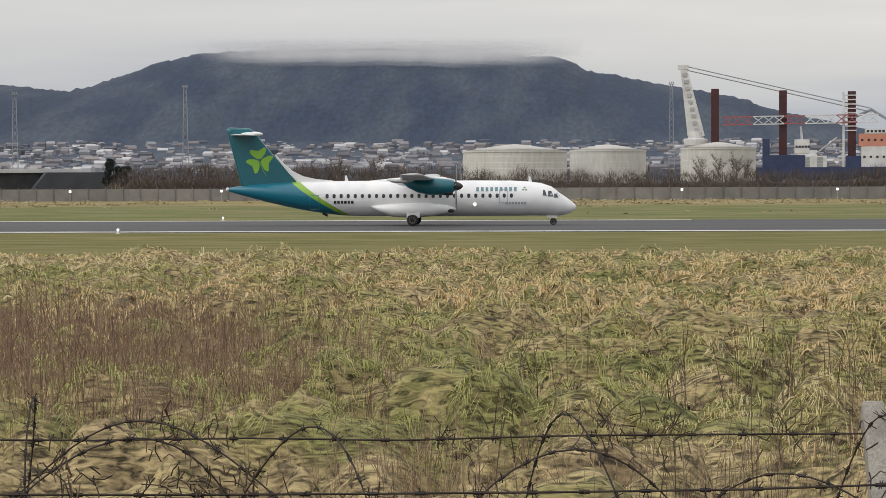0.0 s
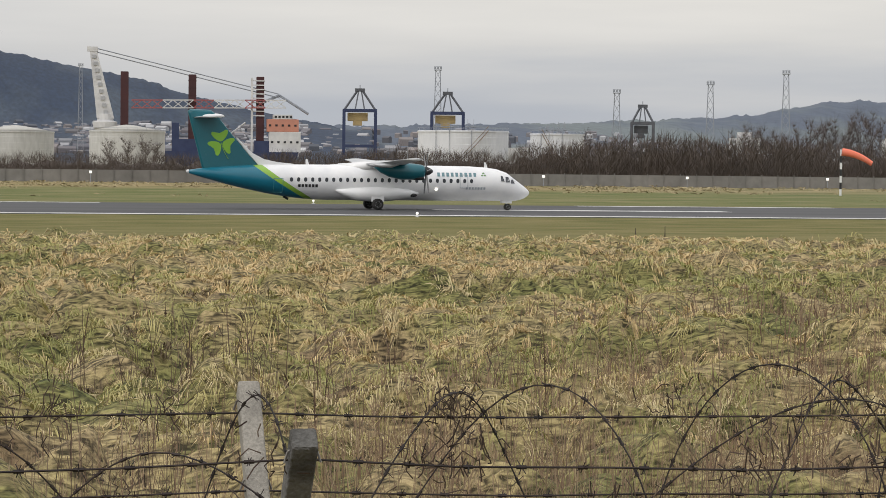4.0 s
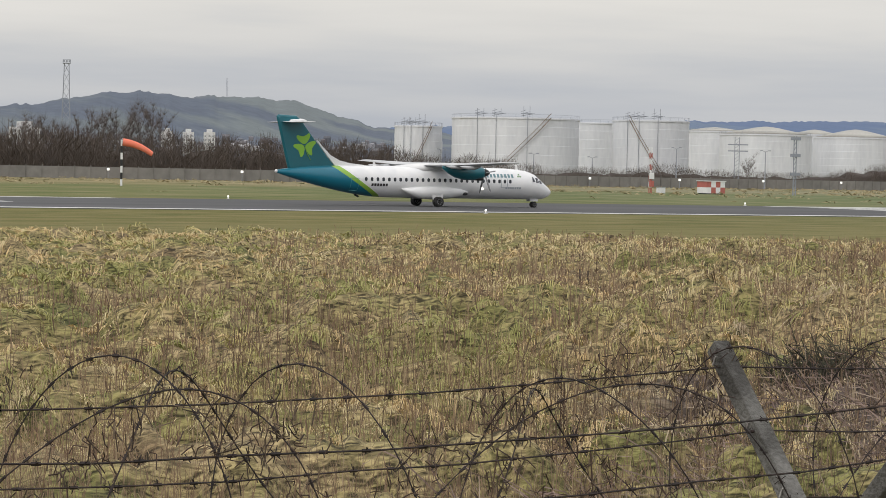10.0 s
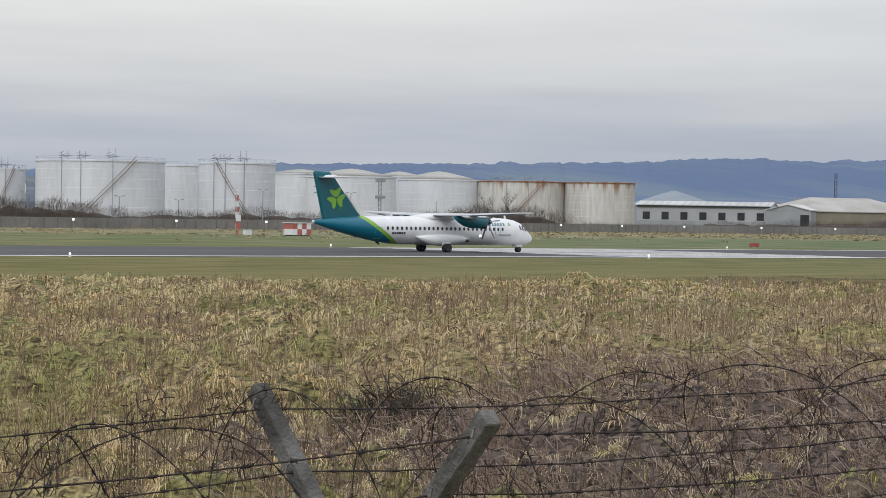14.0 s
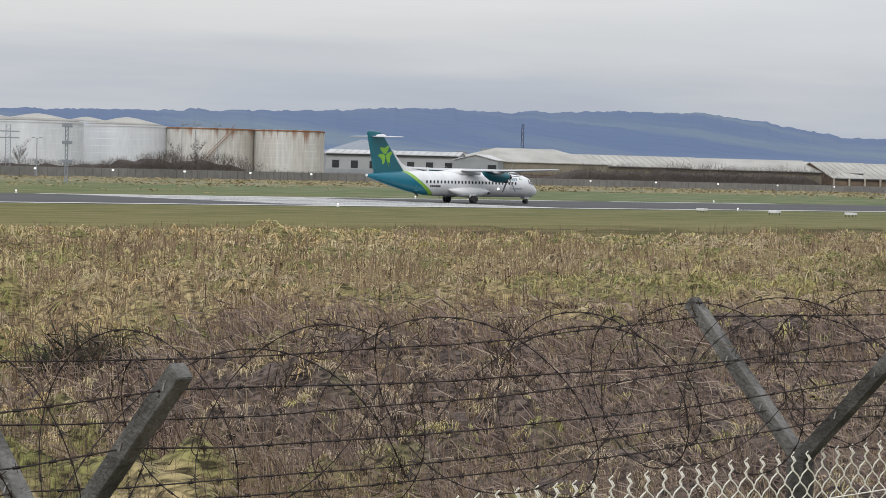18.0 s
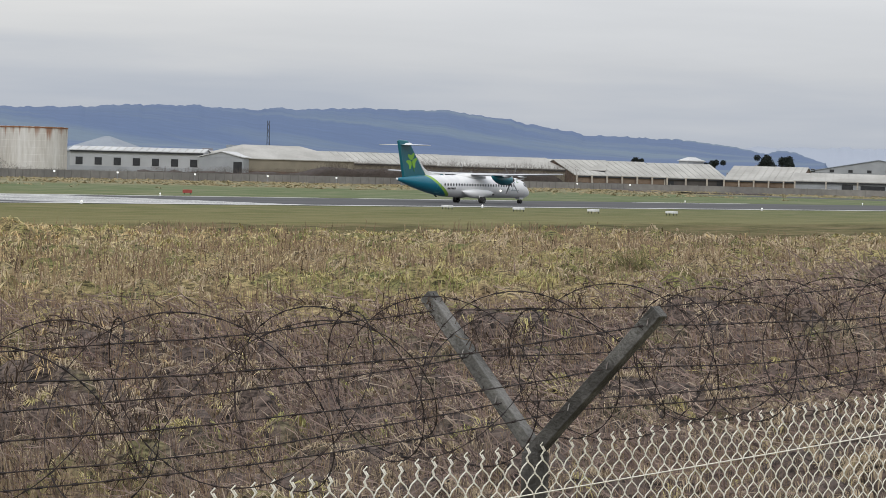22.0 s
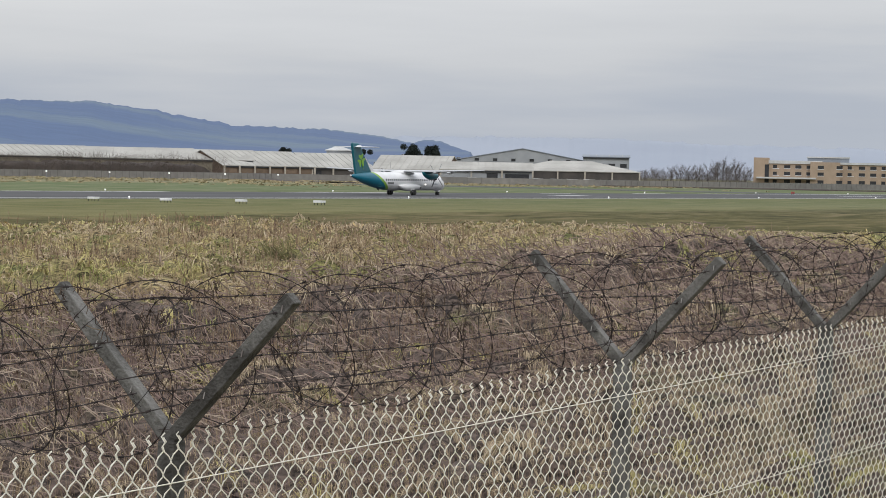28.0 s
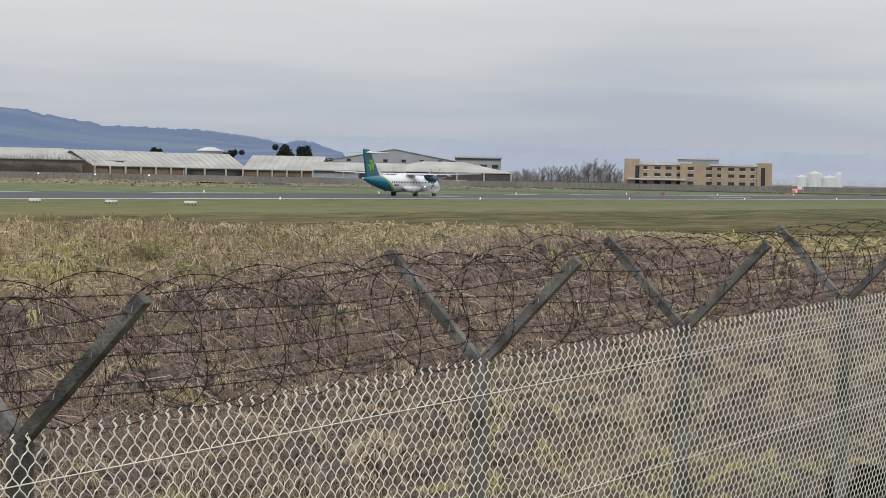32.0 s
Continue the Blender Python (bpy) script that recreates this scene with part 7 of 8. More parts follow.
def hummock(x, y):
    """How far the matted turf stands above the ground: rounded tussocks with creases between them."""
    far = np.clip((76 - np.hypot(x, y)) / 14, 0, 1)
    grow = 0.85 + 0.30 * wave(x, y, 0.33, 1)
    xx, yy = x + 0.12 * wave(x, y, 3.1, 5), y + 0.12 * wave(x, y, 3.1, 6)
    return 0.012 + far * grow * (0.20 * np.abs(wave(xx, yy, 1.2, 2)) ** 0.8 + 0.40 * np.abs(wave(xx, yy, 2.1, 3)) + 0.08 * np.abs(wave(xx, yy, 5.0, 4)))


def turf():
    """The matted sheet of old grass in which the leaves lie."""
    az = np.radians(np.arange(-15.0, 76.6, 0.17))
    r, k = [8.0], 0
    while r[-1] < 78:
        r.append(r[-1] + 0.06 + 0.0070 * r[-1])
    r = np.array(r)
    A, R = np.meshgrid(az, r)
    x, y = (R * np.sin(A)).ravel(), (R * np.cos(A)).ravel()
    z = lie(x, y) + hummock(x, y)
    n, m = len(az), len(r)
    i, j = np.meshgrid(np.arange(n - 1), np.arange(m - 1))
    q = (j * n + i).ravel()
    F = np.stack([q, q + 1, q + n + 1, q + n], 1)
    F = F[y[F].min(1) > 4.45]
    tagged(arrays("turf", np.stack([x, y, z], 1), F, M_TURF, smooth=True), "matted uneven turf of dead and green grass", "grass", kind="stuff")


def tussocks(name, label, x, y, mat, count, wide, tall, floor=True):
    """Tufts of old grass: leaves that spring from the middle, arch over and droop, all leaning a little one way."""
    n = len(x)
    if not n:
        return None
    r = np.hypot(x, y)
    z = lie(x, y) + (hummock(x, y) if floor else 0.0)
    R = wide * (0.6 + 0.8 * RNG.random(n))
    H = tall * (0.5 + RNG.random(n)) * (1 + 0.35 * wave(x, y, 0.6, 31))
    comb = 2.9 + 1.4 * wave(x, y, 0.4, 8) + 0.8 * wave(x, y, 1.7, 9)
    k = np.repeat(np.arange(n), count)
    m = len(k)
    turn = RNG.random(m) * 2 * np.pi
    c, s = np.cos(turn), np.sin(turn)
    out = R[k] * (0.45 + 0.75 * RNG.random(m))
    root = 0.35 * R[k] * np.sqrt(RNG.random(m))
    sx, sy = 0.40 * R[k] * np.cos(comb[k]), 0.40 * R[k] * np.sin(comb[k])
    up = H[k] * (0.45 + 0.65 * RNG.random(m))
    droop = up * (0.95 * RNG.random(m) - 0.15)
    bx, by, bz = x[k] + c * root, y[k] + s * root, z[k] - 0.03
    mx, my, mz = bx + c * out * 0.5 + sx * 0.5, by + s * out * 0.5 + sy * 0.5, z[k] + up
    tx, ty, tz = bx + c * out + sx, by + s * out + sy, z[k] + droop
    if floor:
        # the leaves lie over the mound and hang down its sides
        low = (lie(x, y))[k]
        mz = low + np.maximum(hummock(mx, my), hummock(bx, by) - 0.4 * out) + 0.5 * up
        tz = low + np.maximum(hummock(tx, ty), hummock(bx, by) - 1.1 * out) + 0.45 * droop
    w = 0.0019 * (0.6 + 0.9 * RNG.random(m)) * np.maximum(1.0, r[k] / 11.5)
    wx, wy, wz = -s * w, c * w, w * 0.6 * RNG.normal(0, 1, m)
    P = np.stack([np.stack([bx, by, bz], 1), np.stack([mx - wx, my - wy, mz - wz], 1), np.stack([mx + wx, my + wy, mz + wz], 1), np.stack([tx, ty, tz], 1)], 1).reshape(-1, 3)
    b = (np.arange(m) * 4)[:, None]
    T = np.concatenate([b + np.array([[0, 1, 2]]), b + np.array([[1, 3, 2]])], 1).reshape(-1, 3)
    return tagged(arrays(name, P, T, mat), label, "grass", kind="stuff")


def ring_area(r0, r1, per, a0=-14.8, a1=76.0):
    """Places spread evenly over the field between two distances, so many to the square metre."""
    a0, a1 = radians(a0), radians(a1)
    n = int((a1 - a0) / 2 * (r1 * r1 - r0 * r0) * per)
    az = a0 + (a1 - a0) * RNG.random(n)
    r = np.sqrt(r0 * r0 + (r1 * r1 - r0 * r0) * RNG.random(n))
    return r * np.sin(az), r * np.cos(az)


def turf_material():
    m = island_material("matted_turf", [(0.5, 0.5, 0.5), (0.5, 0.5, 0.5)], fine=15.0)
    nt = m.node_tree
    co = nt.nodes.new("ShaderNodeTexCoord")
    no = nt.nodes.new("ShaderNodeTexNoise")
    no.inputs["Scale"].default_value, no.inputs["Detail"].default_value, no.inputs["Roughness"].default_value = 0.55, 9, 0.68
    nt.links.new(co.outputs["Object"], no.inputs["Vector"])
    rp = nt.nodes.new("ShaderNodeValToRGB")
    el = rp.color_ramp.elements
    el[0].position, el[0].color = 0.34, (0.105, 0.112, 0.037, 1)
    el[1].position, el[1].color = 0.70, (0.18, 0.13, 0.072, 1)
    for p, c in ((0.44, (0.16, 0.148, 0.055)), (0.50, (0.21, 0.172, 0.079)), (0.57, (0.26, 0.203, 0.105)), (0.63, (0.14, 0.102, 0.055))):
        el.new(p).color = rgb(c)
    nt.links.new(no.outputs["Fac"], rp.inputs[0])
    # shade of the gaps under brambles and fence-side tufts, painted into the turf
    sp = nt.nodes.new("ShaderNodeSeparateXYZ")
    nt.links.new(co.outputs["Object"], sp.inputs[0])
    cover = []
    for axis, a, b in (("Y", 17.5, 14.0), ("X", 5.0, 10.0), ("Y", 3.0, 4.4)):
        k = nt.nodes.new("ShaderNodeMapRange")
        k.inputs["From Min"].default_value, k.inputs["From Max"].default_value = a, b
        nt.links.new(sp.outputs[axis], k.inputs[0])
        cover.append(k.outputs[0])
    last = no.outputs["Fac"]
    for k in cover:
        mu = nt.nodes.new("ShaderNodeMath")
        mu.operation = "MULTIPLY"
        nt.links.new(last, mu.inputs[0])
        nt.links.new(k, mu.inputs[1])
        last = mu.outputs[0]
    edge = nt.nodes.new("ShaderNodeMapRange")
    edge.inputs["From Min"].default_value, edge.inputs["From Max"].default_value = 0.28, 0.46
    nt.links.new(last, edge.inputs[0])
    gap_shade = nt.nodes.new("ShaderNodeMix")
    gap_shade.data_type = "RGBA"
    nt.links.new(edge.outputs[0], gap_shade.inputs[0])
    nt.links.new(rp.outputs[0], gap_shade.inputs["A"])
    gap_shade.inputs["B"].default_value = (0.086, 0.065, 0.054, 1)
    for node in nt.nodes:
        if node.type == "MIX" and node.blend_type == "OVERLAY":
            nt.links.new(gap_shade.outputs["Result"], node.inputs["A"])
    return m


M_TURF = turf_material()
M_BENT = island_material("bent_grass", [(0.47, 0.38, 0.25), (0.36, 0.28, 0.185), (0.54, 0.45, 0.31), (0.27, 0.205, 0.14)])
M_FARSTRAW = island_material("far_straw_grass", [(0.36, 0.295, 0.17), (0.28, 0.23, 0.125), (0.42, 0.35, 0.21), (0.21, 0.185, 0.09)])
M_STRAW = island_material("straw_grass", [(0.58, 0.485, 0.275), (0.50, 0.41, 0.225), (0.65, 0.55, 0.33), (0.42, 0.335, 0.18)])
M_TAWNY = island_material("tawny_grass", [(0.62, 0.465, 0.245), (0.53, 0.385, 0.19), (0.68, 0.53, 0.30), (0.43, 0.305, 0.155)])
M_GREENG = island_material("green_grass", [(0.30, 0.30, 0.105), (0.37, 0.36, 0.145), (0.24, 0.25, 0.085), (0.44, 0.40, 0.18)])
M_OLIVE = island_material("olive_grass", [(0.46, 0.40, 0.17), (0.52, 0.455, 0.21), (0.37, 0.325, 0.13), (0.57, 0.49, 0.25)])
M_DEAD = island_material("dead_brown_leaves", [(0.15, 0.11, 0.068), (0.10, 0.072, 0.048), (0.21, 0.16, 0.10), (0.13, 0.10, 0.06)])
M_STALK = island_material("dry_stalks", [(0.20, 0.13, 0.088), (0.32, 0.22, 0.15), (0.105, 0.066, 0.052), (0.44, 0.34, 0.225), (0.16, 0.10, 0.075)])
M_STEM = island_material("dark_dead_stems", [(0.10, 0.068, 0.05), (0.16, 0.112, 0.08), (0.06, 0.042, 0.035), (0.26, 0.19, 0.13)])
M_STAND = island_material("red_brown_stalks", [(0.17, 0.105, 0.07), (0.25, 0.165, 0.112), (0.09, 0.056, 0.043), (0.33, 0.235, 0.16), (0.13, 0.082, 0.06)])
M_PALESTALK = island_material("bleached_stalks", [(0.42, 0.32, 0.19), (0.30, 0.215, 0.125), (0.54, 0.43, 0.27), (0.20, 0.14, 0.09)])
M_BRAMBLE = island_material("bramble_canes", [(0.15, 0.102, 0.089), (0.27, 0.20, 0.17), (0.055, 0.036, 0.034), (0.42, 0.34, 0.26), (0.11, 0.074, 0.067), (0.32, 0.24, 0.195), (0.18, 0.127, 0.112)])
M_GORSEPALE = island_material("pale_gorse", [(0.15, 0.14, 0.06), (0.21, 0.19, 0.08), (0.10, 0.095, 0.05), (0.25, 0.21, 0.11)])
M_GORSE = island_material("gorse_green", [(0.045, 0.047, 0.034), (0.075, 0.072, 0.048), (0.03, 0.03, 0.025), (0.12, 0.105, 0.065)])


KINDS = (("dead_grass", "dark dead clumps in the grass"), ("green_grass", "tussocks of dull green winter grass"), ("olive_grass", "tussocks of half-dead olive grass"), ("tawny_grass", "tussocks of tawny dead grass"), ("straw_grass", "tussocks of bleached straw-coloured grass"), ("bent_grass", "tussocks of grey-tan dead bent grass"))


def sort_grass(x, y):
    """Which of the five kinds grows where, in patches of several metres and clump by clump."""
    n = len(x)
    turned, r = np.degrees(np.arctan2(x, y)), np.hypot(x, y)
    wet = 0.6 * wave(x, y, 0.16, 11) + 0.5 * wave(x, y, 0.5, 12) + 0.4 * wave(x, y, 1.6, 13) + RNG.normal(0, 0.22, n) + np.interp(turned, [0, 18, 40], [0.10, 0.0, -0.30]) + 0.42 * np.clip((27 - r) / 9, 0, 1) * (turned < 30) - 0.28 * np.exp(-((r - 40) / 9) ** 2) * np.interp(turned, [0, 6, 30, 38], [0, 1, 1, 0]) + 0.12 * np.clip((8.5 - y) / 1.5, 0, 1) * (turned > 50)
    tan = 0.6 * wave(x, y, 0.12, 14) + 0.4 * wave(x, y, 0.45, 15) + 0.3 * wave(x, y, 1.6, 16) + RNG.normal(0, 0.2, n) + 0.40 * np.exp(-((r - 40) / 9) ** 2) * (turned < 34)
    k = 0.8 * wave(x, y, 2.2, 18) + 0.5 * wave(x, y, 0.5, 19) + RNG.normal(0, 0.25, n) + np.interp(turned, [14, 24, 44, 60], [0, 0.15, 0.15, 0.10]) > 0.85
    g = (wet > 0.30) & ~k
    o = ~g & ~k & (wet > 0.0)
    d = ~g & ~o & ~k & (tan > 0.10)
    p = ~g & ~o & ~d & ~k
    grey = (p | d) & (turned + RNG.normal(0, 5, n) > np.interp(r, [8, 60], [36, 50]))
    return k, g, o, d & ~grey, p & ~grey, grey


def sow_grass():
    turf()
    for r0, r1, per, count, wide, tall in ((8, 20, 28, 32, 0.10, 0.078), (20, 33, 20, 19, 0.125, 0.09), (33, 55, 11, 12, 0.185, 0.10), (55, 80, 6.0, 9, 0.27, 0.11)):
        x, y = ring_area(r0, r1, per)
        n, turned = len(x), np.degrees(np.arctan2(x, y))
        keep = (y > 4.7) & (y < 72 + 7 * wave(x, y, 0.12, 3)) & ~((y > 5.0) & (y < 5.85) & (x > 15.4) & (x < 32.1)) & (hummock(x, y) > 0.05 + 0.06 * RNG.random(n))
        keep &= (turned > 42) | (np.hypot(x, y) > 12.5)
        keep &= ~((turned > 38) & (np.hypot(x, y) < 30) & (y > 8.2) & (RNG.random(n) < 0.25 + 0.45 * wave(x, y, 0.45, 71)))
        x, y = x[keep], y[keep]
        for (name, label), q, mat in zip(KINDS, sort_grass(x, y), (M_DEAD, M_GREENG, M_OLIVE, M_TAWNY, M_STRAW, M_BENT)):
            tussocks(name, label, x[q], y[q], mat, count, wide, tall)
    # the rough belt on the far side of the runway
    x, y = ring_area(215, 900, 0.05)
    y_far = np.interp(x, [p[0] for p in FENCE_LINE], [p[1] for p in FENCE_LINE])
    keep = (y > 214) & (y < y_far - 1) & ~((x > 515) & (x < 565) & (y < 335)) & (np.hypot(x, y) < 820)
    x, y = x[keep], y[keep]
    q = wave(x, y, 0.03, 54) + 0.5 * wave(x, y, 0.12, 55) + RNG.normal(0, 0.25, len(x)) + np.clip((y - 320) / 60, -1, 1)
    tussocks("far_straw_grass", "unmown straw-coloured grass before the far fence", x[q > 0.2], y[q > 0.2], M_FARSTRAW, 7, 0.9, 0.24, False)


sow_grass()


def stalk_mesh(name, label, x, y, h, mat):
    z = lie(x, y)
    n = len(x)
    w = 0.0016 * (0.6 + RNG.random(n)) * np.maximum(1, np.hypot(x, y) / 10.5)
    lx, ly = RNG.normal(0, 0.10, n) * h, RNG.normal(0, 0.10, n) * h
    kx = lx * 0.5 + RNG.normal(0, 0.015, n) * h
    hm = h * 0.55
    low = np.stack([np.stack([x - w, y, z - 0.05], 1), np.stack([x + w, y, z - 0.05], 1), np.stack([x + kx + w * 0.8, y + ly * 0.5, z + hm], 1), np.stack([x + kx - w * 0.8, y + ly * 0.5, z + hm], 1)], 1)
    high = np.stack([np.stack([x + kx - w * 0.8, y + ly * 0.5, z + hm], 1), np.stack([x + kx + w * 0.8, y + ly * 0.5, z + hm], 1), np.stack([x + lx + w * 0.35, y + ly, z + h], 1), np.stack([x + lx - w * 0.35, y + ly, z + h], 1)], 1)
    quads = [low, high]
    for k in range(1):
        q = 0.5 + 0.45 * RNG.random(n)
        bx, by, bz = x + kx * 2 * (1 - q) + lx * (2 * q - 1), y + ly * q, z + h * q
        s = h * (0.06 + 0.14 * RNG.random(n))
        d = RNG.choice([-1, 1], n) * (0.15 + 0.6 * RNG.random(n))
        quads.append(np.stack([np.stack([bx - w * 0.6, by, bz], 1), np.stack([bx + w * 0.6, by, bz], 1), np.stack([bx + d * s + w * 0.9, by, bz + s], 1), np.stack([bx + d * s - w * 0.9, by, bz + s], 1)], 1))
    V = np.concatenate(quads).reshape(-1, 3)
    tagged(arrays(name, V, np.arange(len(V)).reshape(-1, 4), mat), label, "weeds", kind="stuff")


def sow_stalks():
    x, y, az, r = fan(100000, 7, 80)
    reach = np.interp(az, [-15, -9, -5, -1, 3, 8, 14, 22, 32, 42, 55, 76], [38, 36, 31, 22, 17, 16, 22, 33, 44, 56, 60, 62])
    start = np.interp(az, [-15, -6, -1, 8, 20, 76], [13, 12, 9, 7, 7, 7])
    full = np.interp(az, [-15, -7, -3, 3, 10, 20, 40, 76], [1.25, 1.0, 0.15, -0.05, 0.40, 0.9, 0.7, 0.5])
    dens = 1.1 * patch(x, y, 0.22, 6.0) + 0.5 * patch(x, y, 0.9, 7.0) + RNG.normal(0, 0.28, len(x)) - 1.0 * (r / reach) ** 2 + full
    keep = (r < reach * 1.15) & (r > start) & (dens > 0) & (y > 5)
    x, y, r, az = x[keep], y[keep], r[keep], az[keep]
    h = (0.18 + 0.42 * RNG.random(len(x))) * np.interp(r, [7, 20, 60], [0.8, 1.0, 0.85])
    # the brown belt of standing stalks further out
    x2, y2 = ring_area(20, 60, 44, 24, 76)
    a2, r2 = np.degrees(np.arctan2(x2, y2)), np.hypot(x2, y2)
    k2 = (wave(x2, y2, 0.2, 41) + 0.5 * wave(x2, y2, 0.8, 42) + RNG.normal(0, 0.3, len(x2)) + np.interp(a2, [24, 34, 46], [-0.5, 0.05, 0.25]) - np.clip((r2 - 46) / 20, 0, 1) > 0.1) & (y2 > 9)
    x, y, az = np.concatenate([x, x2[k2]]), np.concatenate([y, y2[k2]]), np.concatenate([az, a2[k2]])
    h = np.concatenate([h, 0.22 + 0.40 * RNG.random(int(k2.sum()))])
    brown = patch(x, y, 0.18, 22.0) + RNG.normal(0, 0.25, len(x)) + np.interp(az, [-15, -5, 0, 20, 40], [0.7, 0.5, 0.1, 0.25, 0.15]) > 0
    stalk_mesh("dry_weed_stalks", "dead red-brown weed stalks standing in the grass", x[brown], y[brown], h[brown], M_STALK)
    b = ~brown
    # tall bare stems just behind the fence
    x3, y3 = ring_area(7.2, 16, 44, -3, 44)
    k3 = wave(x3, y3, 0.9, 61) + 0.6 * wave(x3, y3, 0.3, 62) + RNG.normal(0, 0.25, len(x3)) > np.interp(np.degrees(np.arctan2(x3, y3)), [-3, 8, 20, 44], [0.75, 0.35, 0.1, 0.2])
    stalk_mesh("tall_dead_stems", "tall thin dead stems close behind the fence", x3[k3], y3[k3], 0.35 + 0.55 * RNG.random(int(k3.sum())), M_STEM)
    # thick stands of brown stalks
    for a0, a1, r0, r1, per, low, high, part_full in ((-15, -3.5, 13.5, 28, 85, 0.32, 0.66, 0.55), (17, 50, 11, 25, 34, 0.28, 0.62, 0.25)):
        x4, y4 = ring_area(r0, r1, per, a0, a1)
        a4, r4 = np.degrees(np.arctan2(x4, y4)), np.hypot(x4, y4)
        rim = np.minimum(np.clip((a4 - a0) / 5, 0, 1) if a0 > 0 else 1.0, np.clip((a1 - a4) / 5, 0, 1)) * np.clip((r1 - r4) / 5, 0, 1)
        k4 = (0.8 * wave(x4, y4, 0.35, 63) + 0.4 * wave(x4, y4, 1.1, 64) + RNG.normal(0, 0.25, len(x4)) + part_full + 0.9 * (rim - 1) > 0) & (y4 > 6)
        stalk_mesh("weed_stand", "thick stand of dead red-brown weed stalks", x4[k4], y4[k4], low + (high - low) * RNG.random(int(k4.sum())), M_STAND)
    stalk_mesh("bleached_stalks", "bleached dry stalks standing in the grass", x[b], y[b], h[b] * 0.85, M_PALESTALK)


sow_stalks()


def dock_plants():
    """Dark seed spikes of dead dock scattered over the pasture."""
    x, y, az, r = fan(170, 18, 85)
    extra = [(5.75, 20.6, 0.55), (10.6, 24.5, 0.5), (2.0, 30, 0.5), (-1.5, 42, 0.6)]
    x = np.concatenate([x, [e[0] for e in extra]])
    y = np.concatenate([y, [e[1] for e in extra]])
    x2, y2, az, r = fan(620, 22, 62, 26, 76)
    x, y = np.concatenate([x2, x]), np.concatenate([y2, y])
    x3, y3, az, r = fan(22, 10, 17, -4, 40)
    x, y = np.concatenate([x3, x]), np.concatenate([y3, y])
    H = np.concatenate([0.35 + 0.35 * RNG.random(22), 0.25 + 0.35 * RNG.random(620), 0.18 + 0.30 * RNG.random(170) ** 1.5, [e[2] for e in extra]])
    z = lie(x, y)
    V, F = [], []
    for a, b, c, h in zip(x.tolist(), y.tolist(), z.tolist(), H.tolist()):
        lean = RNG.normal(0, 0.12, 2) * h
        tube(V, F, [(a, b, c - 0.05), (a + lean[0] * 0.5, b + lean[1] * 0.5, c + h * 0.5), (a + lean[0], b + lean[1], c + h)], 0.004, 3)
        for k in range(26):
            q = 0.22 + 0.58 * RNG.random()
            s = (0.010 + 0.018 * RNG.random() * (1.3 - q)) * min(1.6, max(0.7, math.hypot(a, b) / 24))
            d = RNG.random() * 6.28
            px, py, pz = a + lean[0] * q, b + lean[1] * q, c + h * q
            i = len(V)
            V += [(px, py, pz), (px + math.cos(d) * s, py + math.sin(d) * s, pz + 0.01), (px + math.cos(d) * s * 1.2, py + math.sin(d) * s * 1.2, pz + 0.014), (px, py, pz + 0.018)]
            F.append((i, i + 1, i + 2, i + 3))
    tagged(arrays("dock_plants", V, F, M_DOCK), "dead dock plants with dark seed spikes", "weeds", kind="stuff")


M_DOCK = island_material("dock_seed", [(0.085, 0.055, 0.04), (0.13, 0.085, 0.06), (0.06, 0.04, 0.032)])
dock_plants()


def canes(name, label, x, y, z, h, mat, segs=7, reach=0.8, rad=0.0035, category="bramble", arch=1.0):
    """Arching thorny canes, each a bent ribbon that starts at the ground and curves over."""
    n = len(x)
    ang = RNG.random(n) * 2 * np.pi
    L = reach * (0.5 + RNG.random(n))
    bend = (0.6 + 0.8 * RNG.random(n)) * arch
    V = []
    wob = RNG.normal(0, 0.05, (segs + 1, n, 3))
    for k in range(segs + 1):
        u = k / segs
        px = x + np.cos(ang) * L * u ** 1.2 + wob[k, :, 0]
        py = y + np.sin(ang) * L * u ** 1.2 + wob[k, :, 1]
        pz = z + h * np.sin(np.minimum(u * bend * 2.2, 2.7)) + wob[k, :, 2] * 0.6
        w = rad * (1.2 - 0.7 * u) * np.maximum(1, np.hypot(x, y) / 12)
        V.append(np.stack([np.stack([px - w, py, pz - w], 1), np.stack([px + w, py, pz + w], 1)], 1))
    P = np.stack(V, 1)                      # cane, step, side, xyz
    P = P.reshape(-1, 3)
    b = (np.arange(n) * (segs + 1) * 2)[:, None]
    F = np.concatenate([b + np.array([[2 * k, 2 * k + 1, 2 * k + 3, 2 * k + 2]]) for k in range(segs)], 1).reshape(-1, 4)
    return tagged(arrays(name, P, F, mat), label, category, kind="stuff")


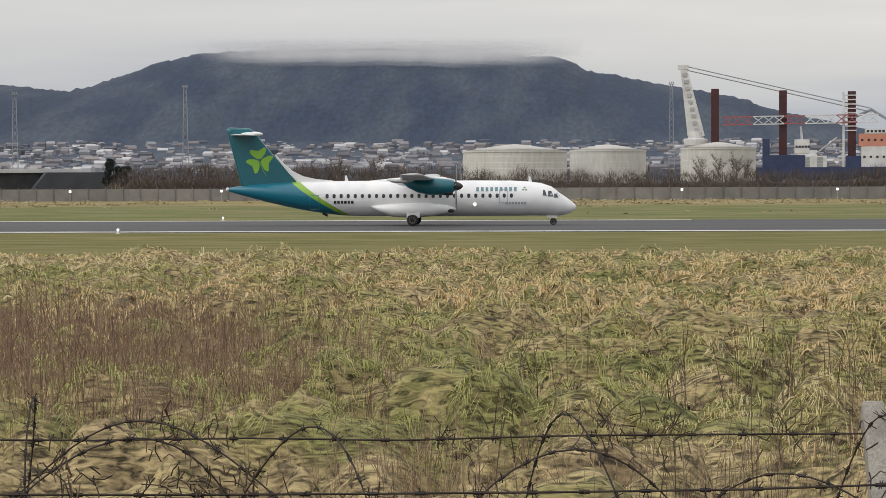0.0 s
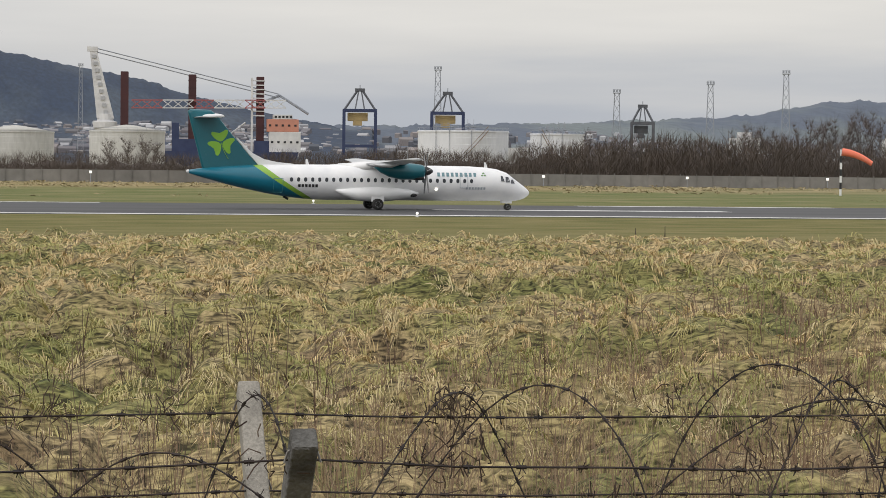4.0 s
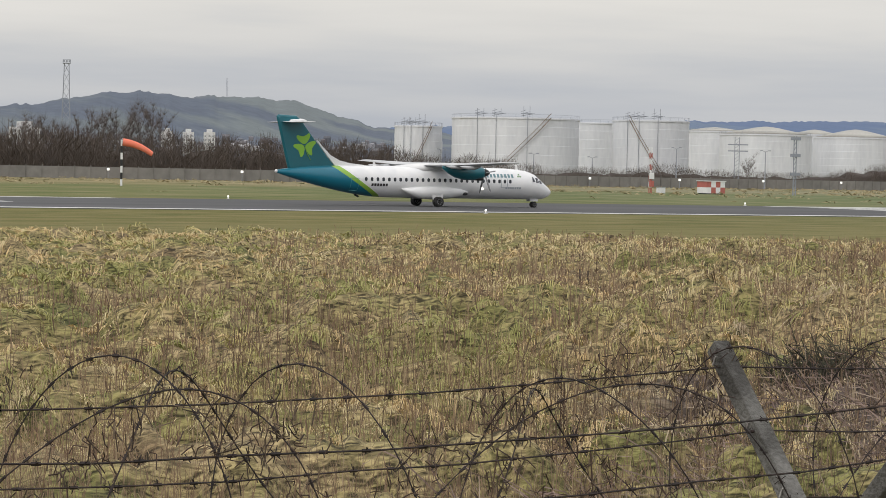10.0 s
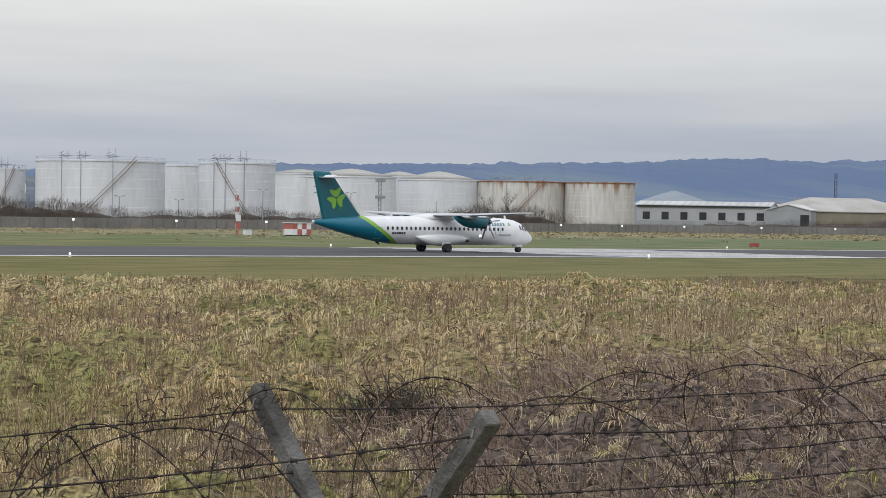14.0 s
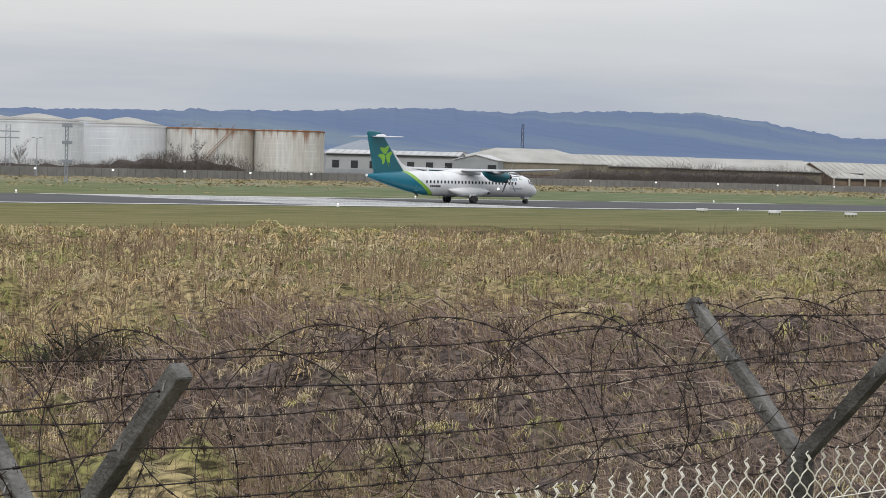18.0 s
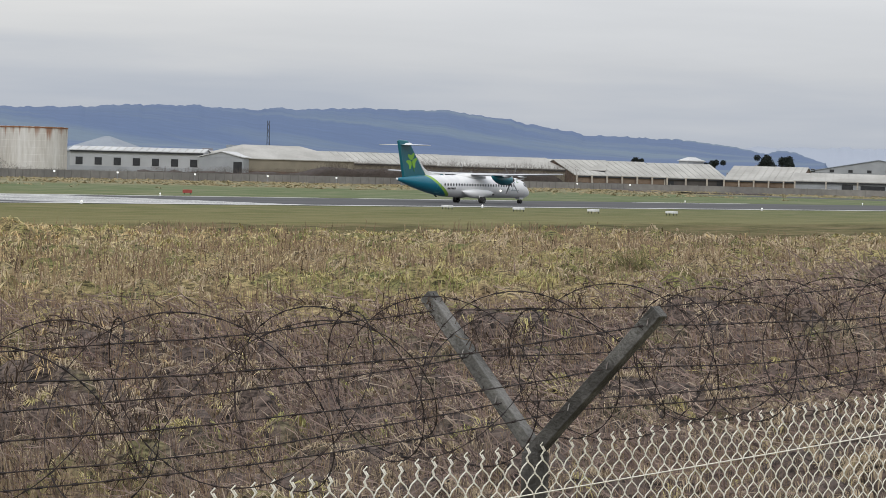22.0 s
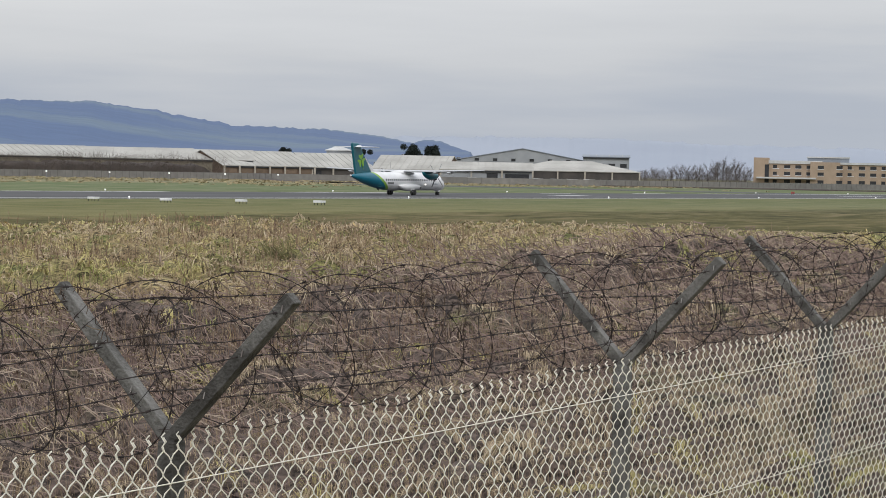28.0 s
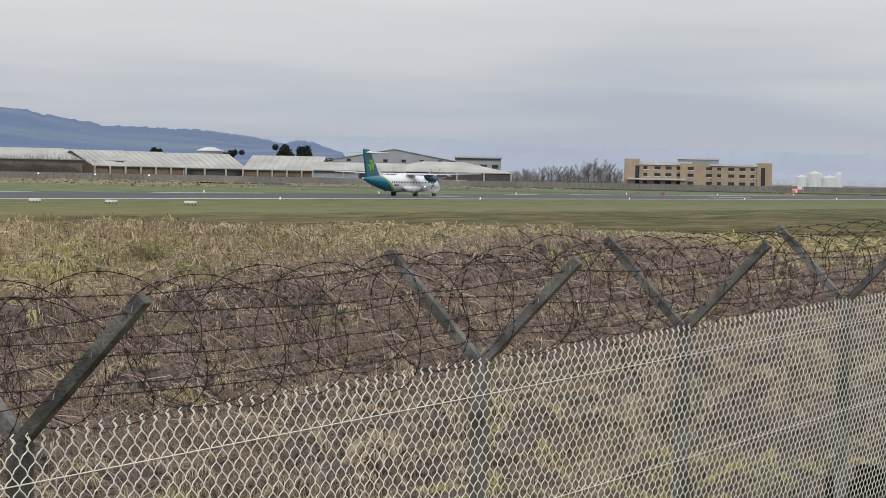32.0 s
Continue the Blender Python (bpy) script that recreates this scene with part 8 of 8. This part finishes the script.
def brambles():
    x, y = ring_area(6.5, 34, 34, 26, 76)
    az, r = np.degrees(np.arctan2(x, y)), np.hypot(x, y)
    reach = np.interp(az, [24, 34, 42, 52, 60, 66, 76], [9, 15, 23, 27, 30, 33, 34])
    dens = patch(x, y, 0.35, 12.0) + RNG.normal(0, 0.3, len(x)) + 1.1 - 0.75 * (r / reach) ** 2
    keep = (r < reach) & (dens > 0) & (y > np.interp(x, [0, 8, 14, 30], [5.2, 6.2, 7.4, 8.6]))
    x, y, r, az = x[keep], y[keep], r[keep], az[keep]
    h = 0.16 + 0.36 * RNG.random(len(x))
    h *= 1 + 0.15 * np.exp(-((x - 27) / 8) ** 2 - ((y - 13) / 4) ** 2)
    canes("brambles", "leafless purple-brown bramble canes", x, y, lie(x, y), h, M_BRAMBLE, reach=0.42, rad=0.0028)
    # the tangle of short shoots between the canes
    x, y = ring_area(7, 33, 200, 28, 76)
    az, r = np.degrees(np.arctan2(x, y)), np.hypot(x, y)
    edge = np.interp(az, [24, 34, 42, 52, 60, 66, 76], [9, 15, 22, 26, 29, 33, 34])
    dens = 1.2 * wave(x, y, 0.45, 71) + 0.7 * wave(x, y, 1.3, 72) + RNG.normal(0, 0.25, len(x)) + 0.7 - 0.8 * (r / edge) ** 2
    keep = (r < edge) & (dens > 0) & (y > np.interp(x, [0, 8, 14, 30], [5.2, 6.2, 7.4, 8.6]))
    x, y = x[keep], y[keep]
    n = len(x)
    canes("bramble_shoots", "thicket of short purple-brown bramble shoots", x, y, lie(x, y) + 0.10 * RNG.random(n), (0.10 + 0.30 * RNG.random(n)) * (1 + 0.5 * wave(x, y, 0.7, 73)), M_BRAMBLE, segs=3, reach=0.11, rad=0.0026, arch=0.6)
    # the tall heap of brambles further along
    n = 20000
    x = 23 + 26 * RNG.random(n) ** 0.8
    y = RNG.normal(13.4, 2.1, n) - 0.05 * (x - 24)
    k = np.exp(-((x - 31.5) / 7.0) ** 2) * 0.75 + 0.28 + 0.35 * patch(x, y, 0.22, 1.0)
    canes("bramble_heap", "tall heap of bare purple-brown brambles", x, y, lie(x, y), (0.28 + 0.42 * RNG.random(n)) * np.maximum(0.2, k), M_BRAMBLE, segs=4, reach=0.22, rad=0.0030, arch=0.62)


brambles()


def gorse(x, y, size, n, label, mat):
    k = n
    a = RNG.random(k) * 2 * np.pi
    q = np.sqrt(RNG.random(k)) * size * 0.5
    px, py = x + np.cos(a) * q, y + np.sin(a) * q * 0.7
    z0 = ground_z(x, y)
    return canes("gorse_bush", label, px, py, np.full(k, z0) + RNG.random(k) * size * 0.35, size * (0.35 + 0.4 * RNG.random(k)) * (1.15 - q / size), mat, segs=3, reach=0.16 * size, rad=0.0030, category="bush", arch=0.6)


gorse(10.6, 14.1, 0.72, 420, "dark green gorse bush among dead stalks", M_GORSE)
gorse(11.15, 14.35, 0.6, 260, "small dark green gorse bush", M_GORSE)
gorse(30.8, 20.5, 0.75, 260, "yellow-green gorse bush in dry grass", M_GORSEPALE)


def field_stake(x, y, h, lean):
    t = thing("wooden_stake", (x, y, ground_z(x, y) - 0.05), RNG.random() * 90, "short dark weathered stake standing in the grass", "stake", "stakes in the pasture")
    bm = B()
    rings = [[((0.03 - 0.005 * k) * math.cos(a) + lean * k * 0.1, (0.03 - 0.005 * k) * math.sin(a), h * k / 4) for a in (0.3, 1.4, 2.4, 3.5, 4.6, 5.6)] for k in range(5)]
    part("shaft", loft(bm, rings), M_STAKE, t)


M_STAKE = material("weathered_stake", (0.06, 0.045, 0.035), (0.10, 0.08, 0.065), 5.0, 0.95, fine=0.4)
for x, y, h, lean in ((16.8, 27.4, 0.55, 0.2), (17.05, 27.6, 0.50, -0.1), (20.9, 73.6, 0.5, 0.1), (22.2, 74.7, 0.6, 0.0), (30.4, 71, 0.5, 0.0), (14.5, 62.7, 0.5, 0.3), (14.75, 62.7, 0.45, -0.2)):
    field_stake(x, y, h, lean)

# ---------------------------------------------------------------- what moves


def motions():
    walk(PLANE, [(t * 0.5, pose(plane_x(t * 0.5), RUN_Y, 0.04)) for t in range(65)])
    frames = range(0, 961)
    for k, hub in enumerate(PROPS):
        m0 = hub.location.copy()
        walk(hub, [(f / 30, pose(m0.x, m0.y, m0.z, (72.0 * f + 25 * k) % 360)) for f in frames])
    for w, r in WHEELS:
        m0 = w.location.copy()
        rate = 180 / math.pi / r
        # a slower turn for the small wheels, so that each row stays under a quarter turn
        gain = 1.0 if r > 0.3 else 0.6
        walk(w, [(f / 30, pose(m0.x, m0.y, m0.z, 0, (plane_x(f / 30) * rate * gain) % 360)) for f in frames])


motions()
